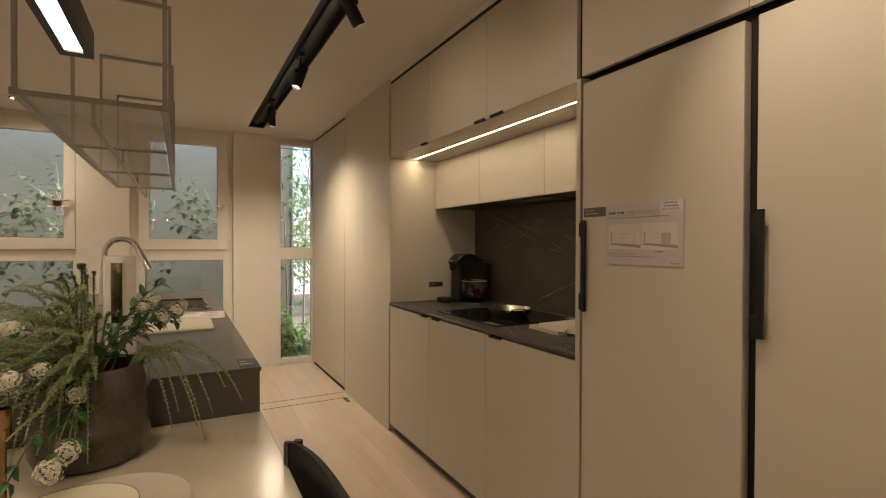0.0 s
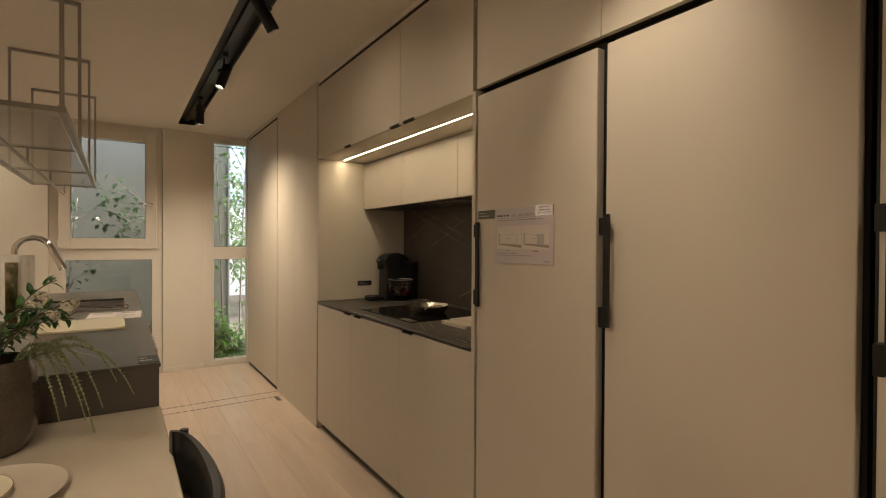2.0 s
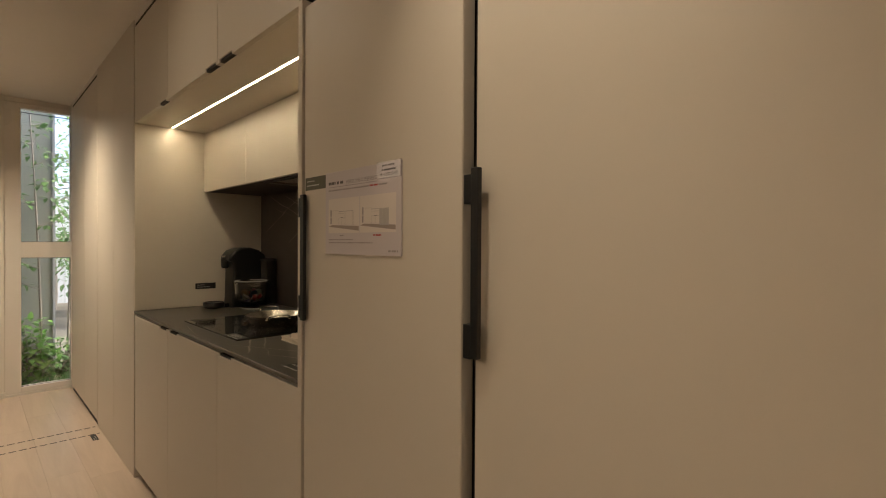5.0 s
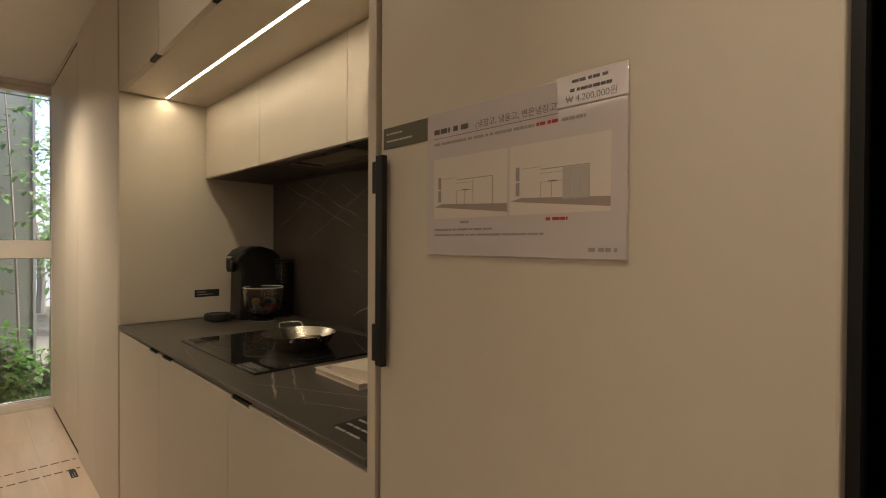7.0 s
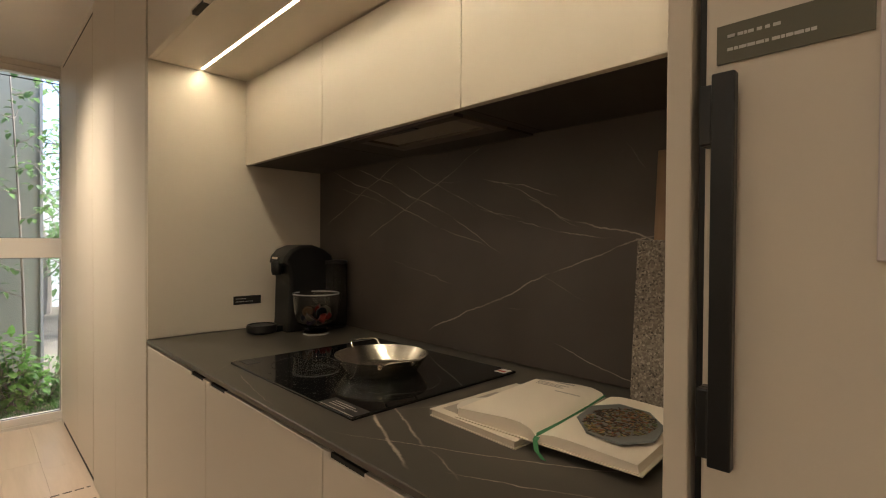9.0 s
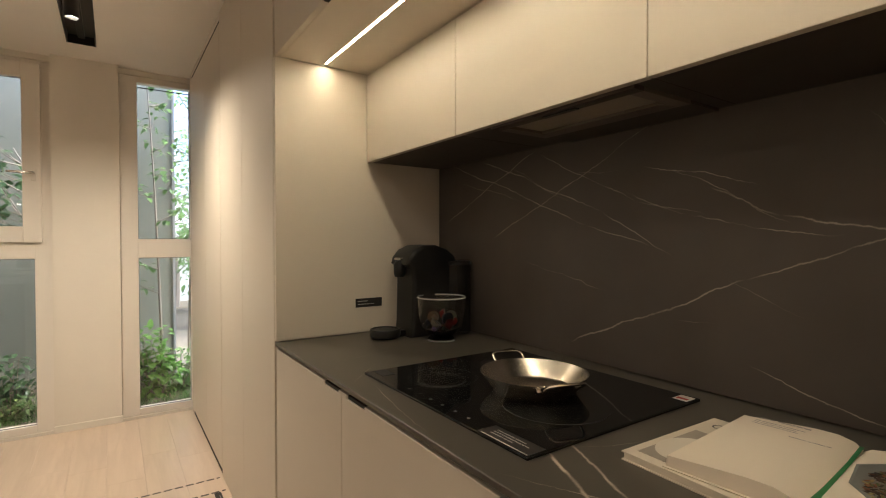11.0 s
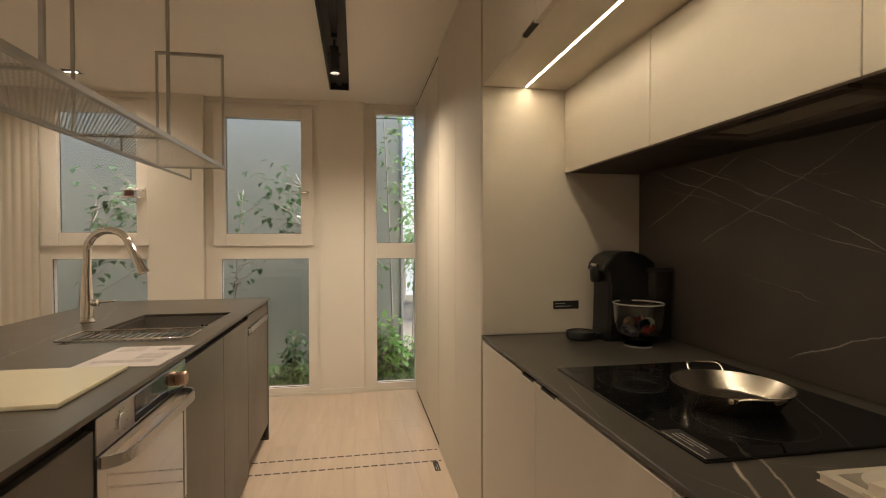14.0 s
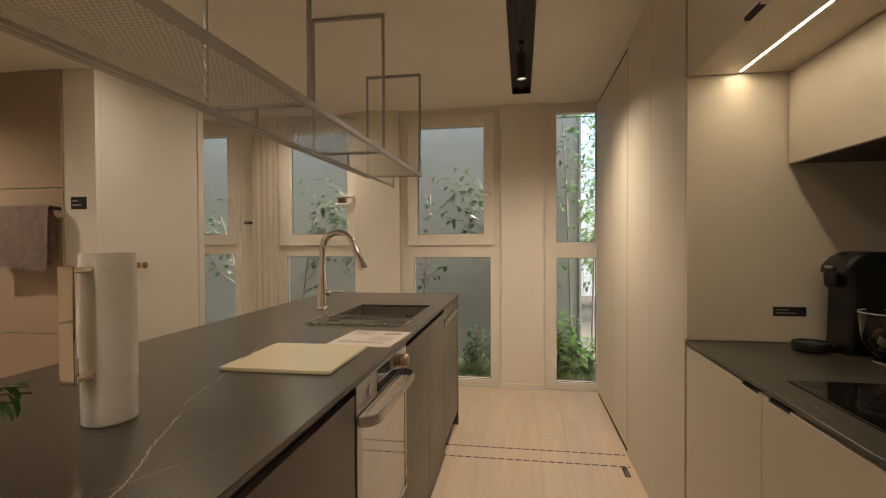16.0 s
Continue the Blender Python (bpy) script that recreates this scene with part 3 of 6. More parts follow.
refrigerator(1.669, 2.222, 2.206, -1)
refrigerator(1.081, 1.637, 1.621, 1)
refrigerator(0.497, 1.051, 1.034, 1)
refrigerator(-0.088, 0.467, 0.45, 1)
for y0, y1 in ((-0.1, Y_A), (5.019, 6.106)):
    # near-black strip, almost flush, in place of the shade in the gap
    solid("gap_shade_strip", bm_box(FRONT + 0.004, BACK, y0, y1, UP1 + 0.0005, UP1 + 0.020), GAP, "dark strip painting the shaded gap above the cabinets", "trim", "structure")
    solid("ceiling_trim", bm_box(FRONT + 0.001, BACK, y0, y1, UP1 + 0.0205, CEIL - 0.0005), CEILING, "white filler strip under the ceiling", "trim", "structure")
solid("tall_filler", bm_box(FRONT, BACK, REAR + 0.001, -0.1, 0.0, UP1, 0.001), CABINET, "plain beige tall panel beside the refrigerators", "panel")

# flush wall panels and the sliding doors past the worktop
for y0, y1 in ((4.0165, 4.515), (4.515, 5.018)):
    solid("wall_panel", bm_box(FRONT - 0.001, BACK, y0 + 0.0008, y1 - 0.0008, 0.0, CEIL - 0.0015, 0.001), CABINET, "tall flush off-white wall panel", "panel", "", "wall panels")
for y0, y1 in ((5.034, 5.530), (5.534, 6.105)):
    d = thing("closet_door", FRONT + 0.02, (y0 + y1) / 2, 0.012, "tall off-white closet door with painted shade in the reveals above and below", "door", "closet doors")
    part("leaf", bm_box(FRONT, FRONT + 0.03, y0, y1, 0.03, UP1, 0.0015), CABINET, d)
    # black blocks behind and below the leaf paint the shade of its reveals
    part("recess", bm_box(FRONT + 0.036, BACK, y0 - 0.01, y1 + 0.003, 0.0, UP1), GAP, d)
    part("floor_gap", bm_box(FRONT + 0.004, FRONT + 0.035, y0 - 0.01, y1 + 0.003, 0.0005, 0.0295), GAP, d)
solid("closet_end", bm_box(FRONT + 0.002, BACK, 6.1085, 6.18, 0.0, CEIL - 0.0015), CABINET, "white end post of the closet beside the window", "panel")

# ---------------------------------------------------------------- kitchen island
IX0, IX1, IY0, IY1, IZ = -0.655, 0.281, 2.53, 5.355, 0.885
SX0, SX1, SY0, SY1 = -0.195, 0.198, 4.03, 4.735
def slab_with_hole(o, i, z0, z1):
    bm = bmesh.new()
    def loop(r, z):
        return [bm.verts.new((x, y, z)) for x, y in ((r[0], r[2]), (r[1], r[2]), (r[1], r[3]), (r[0], r[3]))]
    ot, it, ol, il = loop(o, z1), loop(i, z1), loop(o, z0), loop(i, z0)
    for k in range(4):
        j = (k + 1) % 4
        for f in ((ot[k], ot[j], it[j], it[k]), (ol[k], ol[j], il[j], il[k]), (ot[k], ot[j], ol[j], ol[k]), (it[k], it[j], il[j], il[k])):
            bm.faces.new(f)
    edges = [e for e in bm.edges if all(v in ot for v in e.verts)]
    bmesh.ops.bevel(bm, geom=edges, offset=0.0015, segments=2, affect="EDGES")
    return bm


solid("island_worktop", slab_with_hole((IX0, IX1, IY0, IY1), (SX0, SX1, SY0, SY1), IZ - 0.013, IZ), STONE_ISLAND, "dark veined stone worktop of the kitchen island with a sink cut-out", "worktop")
solid("island_end_panel", bm_box(IX0 + 0.004, IX1 - 0.004, IY0 + 0.004, IY0 + 0.02, 0.0, IZ - 0.0135), ISLAND, "dark end panel of the island above the table", "panel")
solid("island_end_panel", bm_box(IX0 + 0.004, IX1 - 0.008, IY1 - 0.022, IY1 - 0.004, 0.0, IZ - 0.0135), ISLAND, "dark end panel of the island facing the windows", "panel")
solid("island_back_panel", bm_box(IX0 + 0.004, IX0 + 0.02, IY0 + 0.021, IY1 - 0.023, 0.0, IZ - 0.0135), ISLAND, "dark back panel of the island", "panel")
IF = 0.270
def island_unit(y0, y1, z1, rows, label="dark umber island cabinet with a finger channel"):
    c = thing("island_cabinet", 0.0, (y0 + y1) / 2, 0.0, label, "cabinet", "island cabinets")
    part("body", bm_box(-0.60, IF - 0.022, y0 + 0.001, y1 - 0.001, 0.10, 0.60 if SY0 - 0.3 < (y0 + y1) / 2 < SY1 + 0.1 else 0.84), GAP, c)
    part("plinth", bm_box(IF - 0.045, IF - 0.030, y0, y1, 0.0, 0.10), PLINTH, c)
    # back of the channel is coloured near-black for the shade in it
    part("channel", bm_box(IF - 0.035, IF - 0.022, y0, y1, 0.80, IZ - 0.0135), GAP, c, "finger channel backed with painted shade")
    for za, zb in rows:
        part("door", bm_box(IF - 0.018, IF, y0 + 0.0013, y1 - 0.0013, za, zb, 0.001), ISLAND, c)
    return c


island_unit(2.551, 3.289, 0.84, ((0.03, 0.840),))
island_unit(3.846, 4.312, 0.84, ((0.03, 0.842),))
island_unit(4.312, 4.775, 0.84, ((0.03, 0.842),))

dw = thing("dishwasher", 0.0, 5.05, 0.0, "built-in dishwasher with a dark front and a grip recess shown as a grey strip", "dishwasher")
part("body", bm_box(-0.55, IF - 0.022, 4.777, 5.331, 0.10, 0.845), GAP, dw)
part("door", bm_box(IF - 0.018, IF, 4.778, 5.332, 0.10, 0.752, 0.001), ISLAND, dw)
# lighter grey strip paints the reflection in the grip recess
part("recess_sheen", bm_box(IF - 0.02, IF + 0.004, 4.78, 5.33, 0.756, 0.788, 0.004, 2), painted("recess_sheen_grey", (0.16, 0.145, 0.125), 0.3), dw, "grey strip standing for the reflection in the grip recess")
part("top_strip", bm_box(IF - 0.02, IF - 0.001, 4.778, 5.332, 0.796, 0.858, 0.001), ISLAND, dw)
part("plinth", bm_box(IF - 0.065, IF - 0.05, 4.777, 5.331, 0.0, 0.10), PLINTH, dw)

INK_DIAL = painted("dial_print", (0.10, 0.09, 0.08), 0.5)
oven = thing("built_in_oven", 0.0, 3.567, 0.0, "built-in oven with a steel front, glass door and bar handle", "oven")
OY0, OY1 = 3.291, 3.843
OVEN_GLASS = painted("oven_glass", (0.02, 0.02, 0.02), 0.06, 0.1, 50, 0.0, 0.7)
part("body", bm_box(-0.30, IF - 0.022, OY0, OY1, 0.10, 0.845), GAP, oven)
OVEN_STEEL = metal("satin_oven_steel", (0.47, 0.465, 0.46), 0.30, (1, 1, 1))
OVEN_BRIGHT = metal("bright_oven_steel", (0.50, 0.48, 0.46), 0.12, (1, 1, 1))
part("control_panel", bm_box(IF - 0.02, IF + 0.003, OY0 + 0.002, OY1 - 0.002, 0.782, 0.862, 0.0015), OVEN_STEEL, oven, "satin steel control panel")
part("display", bm_box(IF + 0.0032, IF + 0.0045, 3.475, 3.690, 0.789, 0.856, 0.0008), OVEN_GLASS, oven, "black glass display")
part("dial_plate", bm_box(IF + 0.0032, IF + 0.0045, 3.692, OY1 - 0.003, 0.789, 0.856, 0.0008), OVEN_BRIGHT, oven, "bright steel plate behind the dial")
KNOB = [(0, 0), (0.020, 0), (0.022, 0.004), (0.021, 0.024), (0.0185, 0.027), (0, 0.027)]
part("knob", bm_lathe(KNOB, 28, Matrix.Translation((IF + 0.0048, 3.762, 0.819)) @ pose(0, 0, 0, 0, 90, 0)), metal("copper_brown_knob", (0.46, 0.33, 0.25), 0.3, (1, 1, 1)), oven, "copper-toned round knob", True)
part("pushed_knob", bm_lathe([(0, 0.003), (0.0175, 0.003), (0.019, 0.0015), (0.0195, 0)], 28, Matrix.Translation((IF + 0.0033, 3.405, 0.819)) @ pose(0, 0, 0, 0, 90, 0)), OVEN_STEEL, oven, "round knob pushed flush", True)
for k in range(8):
    a = radians(-150 + 300 * k / 7)
    part("dial_mark", bm_box(IF + 0.003, IF + 0.0036, 3.405 + 0.030 * math.sin(a) - 0.0022, 3.405 + 0.030 * math.sin(a) + 0.0022, 0.819 + 0.028 * math.cos(a) - 0.0012, 0.819 + 0.028 * math.cos(a) + 0.0012), INK_DIAL, oven)
od = part("door", boxes((IF - 0.02, IF + 0.004, OY0 + 0.002, OY0 + 0.042, 0.325, 0.778), (IF - 0.02, IF + 0.004, OY1 - 0.020, OY1 - 0.002, 0.325, 0.778),
                        (IF - 0.02, IF + 0.004, OY0 + 0.042, OY1 - 0.020, 0.325, 0.345), (IF - 0.02, IF + 0.004, OY0 + 0.042, OY1 - 0.020, 0.760, 0.778)), OVEN_STEEL, oven, "satin steel door frame")
part("door_glass", bm_box(IF - 0.012, IF + 0.002, OY0 + 0.042, OY1 - 0.020, 0.345, 0.760), metal("mirror_glass", (0.46, 0.46, 0.465), 0.06, (1, 1, 1)), od, "reflective door glass")
def flat_grip():
    """A broad flat band that bows out in front of the door."""
    bm = bmesh.new()
    path = [(0.004, 0.018), (0.020, 0.024), (0.036, 0.038), (0.045, 0.058), (0.048, 0.085)]
    path = [(IF + a, OY0 + b) for a, b in path] + [(IF + a, OY1 - b) for a, b in path[::-1]]
    rows = []
    for k, (x, y) in enumerate(path):
        xa, ya = path[max(0, k - 1)]
        xb, yb = path[min(len(path) - 1, k + 1)]
        n = Vector((yb - ya, xa - xb, 0)).normalized() * 0.003
        rows.append([bm.verts.new((x + n.x * sx, y + n.y * sx, z)) for sx, z in ((1, 0.748), (1, 0.775), (-1, 0.775), (-1, 0.748))])
    for a, b in zip(rows, rows[1:]):
        for q in range(4):
            bm.faces.new((a[q], a[(q + 1) % 4], b[(q + 1) % 4], b[q]))
    bm.faces.new(rows[0])
    bm.faces.new(rows[-1][::-1])
    return bm


part("handle", flat_grip(), OVEN_STEEL, od, "broad flat steel handle")
part("drawer", bm_box(IF - 0.018, IF, OY0 + 0.0013, OY1 - 0.0013, 0.10, 0.318, 0.001), ISLAND, oven)
part("plinth", bm_box(IF - 0.065, IF - 0.05, OY0, OY1, 0.0, 0.10), PLINTH, oven)

# ---------------------------------------------------------------- dining table (marble top meets the island)
TZ = 0.75
tb = thing("dining_table", -0.18, 1.85, 0.0, "dining table with a polished cream marble top", "table")
part("tabletop", bm_box(-0.655, 0.281, 1.14, 2.527, TZ - 0.022, TZ, 0.003, 2), MARBLE, tb)
for ay in (1.22, 2.42):
    part("apron", bm_box(-0.58, 0.20, ay, ay + 0.02, TZ - 0.09, TZ - 0.0225), BLACK, tb)
for lx in (-0.56, 0.17):
    for ly in (1.25, 2.41):
        part("leg", bm_box(lx - 0.022, lx + 0.022, ly - 0.022, ly + 0.022, 0.0, TZ - 0.022, 0.003), BLACK, tb)

# ---------------------------------------------------------------- hanging shelf over the island
HS0, HS1, SXA, SXB, SZ = 2.735, 5.335, -0.348, 0.020, 1.687
shelf = thing("hanging_shelf", -0.165, 4.0, SZ, "grey steel hanging shelf with perforated metal trays", "shelf")
def bar(x0, y0, z0, x1, y1, z1, w=0.0065):
    return bm_box(min(x0, x1) - w, max(x0, x1) + w, min(y0, y1) - w, max(y0, y1) + w, min(z0, z1) - w, max(z0, z1) + w, 0.0012)


frames_y = [HS0, 3.585, 4.45, HS1]
for xx in (SXA, SXB):
    part("side_rail", bar(xx, HS0, SZ, xx, HS1, SZ, 0.0105), SHELF_METAL, shelf)
for yy in frames_y:
    part("cross_rail", bar(SXA + 0.0095, yy, SZ, SXB - 0.0095, yy, SZ, 0.0075), SHELF_METAL, shelf)
for yy in frames_y:
    for xx in (SXA, SXB):
        part("post", bar(xx, yy, SZ + 0.0095, xx, yy, CEIL - 0.024), SHELF_METAL, shelf)
    part("ceiling_bar", bm_box(SXA - 0.0065, SXB + 0.0065, yy - 0.009, yy + 0.009, CEIL - 0.017, CEIL - 0.0005, 0.001), SHELF_METAL, shelf)
part("hook_rail", bar(-0.166, HS0, SZ - 0.072, -0.166, HS1, SZ - 0.072, 0.0055), SHELF_METAL, shelf)
for yy in frames_y:
    part("hook_stem", bar(-0.166, yy, SZ - 0.066, -0.166, yy, SZ - 0.008, 0.0045), SHELF_METAL, shelf)


def perforated(x0, x1, y0, y1, z, pitch=0.0142):
    """A steel sheet with round holes in staggered rows."""
    dx, dy = pitch, pitch * 0.866
    nx, ny = int((x1 - x0) / dx), int((y1 - y0) / dy)
    sq = np.array([(-.5, -.5), (0, -.5), (.5, -.5), (.5, 0), (.5, .5), (0, .5), (-.5, .5), (-.5, 0)]) * (dx, dy)
    ang = np.radians([225, 270, 315, 0, 45, 90, 135, 180])
    hole = np.stack([np.cos(ang), np.sin(ang)], 1) * pitch * 0.33
    verts, faces = [], []
    for j in range(ny):
        for i in range(nx - 1):
            c = np.array((x0 + (i + 0.5 + 0.5 * (j % 2)) * dx + 0.25 * dx, y0 + (j + 0.5) * dy))
            b = len(verts)
            verts += [(*p, z) for p in (c + sq)] + [(*p, z) for p in (c + hole)]
            faces += [(b + k, b + (k + 1) % 8, b + 8 + (k + 1) % 8, b + 8 + k) for k in range(8)]
    me = bpy.data.meshes.new("perforated_tray")
    me.from_pydata(verts, [], faces)
    return me


TRAY = metal("tray_steel", (0.52, 0.50, 0.46), 0.45, (20, 20, 2))
for ya, yb in zip(frames_y, frames_y[1:]):
    ob = new("perforated_tray", perforated(SXA + 0.006, SXB - 0.004, ya + 0.005, yb - 0.003, SZ - 0.002))
    ob.data.materials.append(TRAY)
    ob.parent, ob.matrix_parent_inverse = shelf, shelf.matrix_basis.inverted()
    tagged(ob, "perforated steel tray with small round holes")

# ---------------------------------------------------------------- black track with spotlights, set into the ceiling
track = thing("light_track", 0.70, 3.3, CEIL, "long black recessed track in the ceiling", "light track")
part("channel", boxes((0.629, 0.636, 0.61, 5.899, CEIL - 0.004, CEIL + 0.055), (0.764, 0.771, 0.61, 5.899, CEIL - 0.004, CEIL + 0.055), (0.636, 0.764, 0.61, 5.899, CEIL + 0.045, CEIL + 0.055),
                      (0.636, 0.764, 0.61, 0.617, CEIL - 0.004, CEIL + 0.045), (0.636, 0.764, 5.892, 5.899, CEIL - 0.004, CEIL + 0.045)), BLACK, track)
part("rail", boxes((0.683, 0.717, 0.63, 5.88, CEIL + 0.025, CEIL + 0.0445), bev=0.002), BLACK, track)
def track_spot(y, target, watts, degrees=62):
    s = thing("spotlight", 0.70, y, CEIL - 0.02, "small black cylinder spotlight on the ceiling track", "spotlight", "track spotlights")
    head = Vector((0.70, y, CEIL - 0.100))
    way = (Vector(target) - head).normalized()
    m = Matrix.Translation(head) @ way.to_track_quat("Z", "X").to_matrix().to_4x4()
    part("adapter", bm_box(0.684, 0.716, y - 0.05, y + 0.05, CEIL + 0.002, CEIL + 0.0245, 0.002), BLACK, s)
    part("stem", bm_cyl(0.006, 0.006, CEIL - 0.085, CEIL + 0.003, 0.70, y, 12), BLACK, s)
    part("knuckle", bm_cyl(0.009, 0.009, -0.034, 0.034, 0, 0, 16, Matrix.Translation((0.70, y, CEIL - 0.075)) @ pose(0, 0, 0, 0, 90, 0)), BLACK, s, "", True)
    b = part("head", bm_lathe([(0, -0.066), (0.025, -0.066), (0.0285, -0.061), (0.0285, 0.080), (0.026, 0.082), (0.0245, 0.076), (0.0245, 0.066)], 28, m), BLACK, s, "", True)
    part("lens", bm_lathe([(0, 0.0), (0.0235, 0.0)], 24, m @ Matrix.Translation((0, 0, 0.066))), LAMP_FACE, b, "glowing warm lens")
    spot(*(head + way * 0.088), target, watts, degrees, 1.0, 0.03)


track_spot(1.50, (1.36, 1.50, 1.50), 4.5, 60)
track_spot(2.15, (1.45, 2.35, 0.6), 0.8, 150)
track_spot(2.98, (1.60, 3.15, 0.9), 0.9, 150)
track_spot(3.95, (0.20, 3.87, 0.9), 3.0, 90)
track_spot(5.00, (0.76, 5.05, 0.0), 23, 152)


def downlight(dx, dy):
    """A square recessed fitting with two lamps in a black tray."""
    d = thing("downlight", dx, dy, CEIL, "square recessed ceiling downlight with two lamps in a black tray", "downlight", "downlights")
    part("trim_ring", ring_flat(dx - 0.056, dx + 0.056, dy - 0.056, dy + 0.056, 0.007, CEIL - 0.0035, CEIL - 0.0005), PVC, d, "thin white trim")
    part("tray", bm_box(dx - 0.0488, dx + 0.0488, dy - 0.0488, dy + 0.0488, CEIL - 0.0022, CEIL - 0.0006), BLACK, d, "black inner tray")
    for k in (-1, 1):
        m = Matrix.Translation((dx + k * 0.022, dy, CEIL - 0.0024))
        part("lamp_ring", bm_lathe([(0.0172, 0.0), (0.0172, -0.004), (0.0205, -0.0035), (0.0205, 0.0)], 28, m), BLACK, d, "", True)
        part("lens", bm_lathe([(0, -0.0015), (0.017, -0.0015)], 24, m), LAMP_FACE, d, "glowing warm lens")


def ring_flat(x0, x1, y0, y1, w, z0, z1):
    bm = bmesh.new()
    for r in ((x0, x0 + w, y0, y1), (x1 - w, x1, y0, y1), (x0 + w, x1 - w, y0, y0 + w), (x0 + w, x1 - w, y1 - w, y1)):
        bm_box(*r, z0, z1, 0.0006, 1, bm)
    return bm


# fittings for every entry, the added unseen ones too
for dx, dy, watts in DOWNLIGHTS:
    downlight(dx, dy)

# ---------------------------------------------------------------- bathroom seen through the doorway
TILE = painted("beige_wall_tile", (0.36, 0.275, 0.20), 0.5, 0.08, 60, 0.05)
BW = 4.40
bath = solid("bathroom_wall", boxes((-3.4, LEFT - 0.19, BW + 0.012, BW + 0.11, 0.0, CEIL), (-3.5, -3.4, 2.5, BW + 0.11, 0, CEIL), (-3.4, LEFT - 0.172, 2.4, 2.5, 0, CEIL)), WALL, "bathroom walls", "wall", "structure")
for zz0, zz1 in ((0.0, 0.14), (0.143, 0.737), (0.740, 1.345), (1.348, 1.543), (1.546, 2.19)):
    for xx0, xx1 in ((-3.39, -2.75), (-2.747, LEFT - 0.191)):
        part("tile", bm_box(xx0, xx1, BW, BW + 0.0115, zz0 + 0.001, zz1, 0.001), TILE, bath)
solid("bathroom_ceiling", bm_box(-3.4, LEFT - 0.172, 2.5, BW, 2.195, 2.22), CEILING, "white bathroom ceiling", "ceiling", "structure")
# added lamp without a fitting, lights the bathroom
spot(-2.5, 3.7, 2.18, (-2.5, 3.9, 0), 15, 140, 1.0, 0.04)

# door frame round the bathroom doorway, and the door leaf next to it
solid("door_frame", boxes((LEFT - 0.185, LEFT + 0.012, DW1 - 0.001, DW1 + 0.028, 0, DWH), (LEFT - 0.185, LEFT + 0.012, DW0 - 0.028, DW0 + 0.002, 0, DWH),
                          (LEFT - 0.185, LEFT + 0.012, DW0 - 0.028, DW1 + 0.028, DWH + 0.0005, DWH + 0.03)), PVC, "white frame round the bathroom doorway", "trim", "structure")
wd = thing("door_1", LEFT, 4.86, 0.0, "closed white interior door with a small brass knob", "door", "", "structure")
part("leaf", bm_box(LEFT + 0.001, LEFT + 0.009, 4.443, 5.255, 0.006, 2.15, 0.002), PVC, wd)
part("frame_strip", bm_box(LEFT + 0.001, LEFT + 0.014, 5.262, 5.325, 0.0, 2.19, 0.002), PVC, wd)
part("door_knob", bm_lathe([(0, 0), (0.018, 0), (0.018, 0.004), (0.008, 0.008), (0.008, 0.03), (0.02, 0.036), (0.021, 0.052), (0.012, 0.058), (0, 0.058)], 24, Matrix.Translation((LEFT + 0.009, 4.70, 1.105)) @ pose(0, 0, 0, 0, 90, 0)), metal("brass", (0.62, 0.42, 0.2), 0.2), wd, "brass knob", True)

# ---------------------------------------------------------------- things on the worktop
WZ = 0.870
HOB_GLASS = painted("hob_glass", (0.006, 0.006, 0.006), 0.05, 0.1, 40, 0.0, 0.6)
PAPER = painted("paper", (0.66, 0.60, 0.55), 0.6, 0.03, 500, 0.03)
PAPER_PINK = painted("lilac_board", (0.56, 0.50, 0.50), 0.45, 0.02, 500, 0.02)
INK = painted("black_ink", (0.12, 0.107, 0.104), 0.6, 0.1)
INK_GREY = painted("grey_ink", (0.33, 0.295, 0.285), 0.6, 0.1)
RED = painted("red_ink", (0.42, 0.05, 0.04), 0.6, 0.1)
WHITE_INK = painted("white_ink", (0.50, 0.48, 0.45), 0.6, 0.05)
LABEL = painted("black_label", (0.02, 0.018, 0.017), 0.45, 0.1)
OLIVE = painted("olive_label", (0.11, 0.105, 0.075), 0.5, 0.06)
BLACK_PLASTIC = painted("black_plastic", (0.010, 0.010, 0.010), 0.34, 0.15, 500, 0.05)


def letters(text, size, m, material, parent, name="lettering", align="LEFT"):
    """Words as a flat mesh under a thing; m: the pose of the text's origin."""
    cu = bpy.data.curves.new("words", "FONT")
    cu.body, cu.size, cu.align_x = text, size, align
    tmp = bpy.data.objects.new("words", cu)
    scene.collection.objects.link(tmp)
    me = bpy.data.meshes.new_from_object(tmp.evaluated_get(bpy.context.evaluated_depsgraph_get()))
    bpy.data.objects.remove(tmp)
    bpy.data.curves.remove(cu)
    me.transform(m)
    me.materials.clear()
    me.materials.append(material)
    ob = new(name, me)
    ob.parent = parent
    if parent.type == "EMPTY":
        ob.matrix_parent_inverse = parent.matrix_basis.inverted()
    return ob


def on_plane(origin, u, v):
    """A pose whose x runs along u and y along v."""
    u, v = Vector(u).normalized(), Vector(v).normalized()
    w = u.cross(v)
    m = Matrix((u, v, w)).transposed().to_4x4()
    m.translation = origin
    return m


def plate(m, x0, x1, y0, y1, z0, z1, bm=None, bev=0.0):
    """A small box in the frame of m."""
    b2 = bm_box(x0, x1, y0, y1, z0, z1, bev)
    bmesh.ops.transform(b2, matrix=m, verts=b2.verts)
    return b2


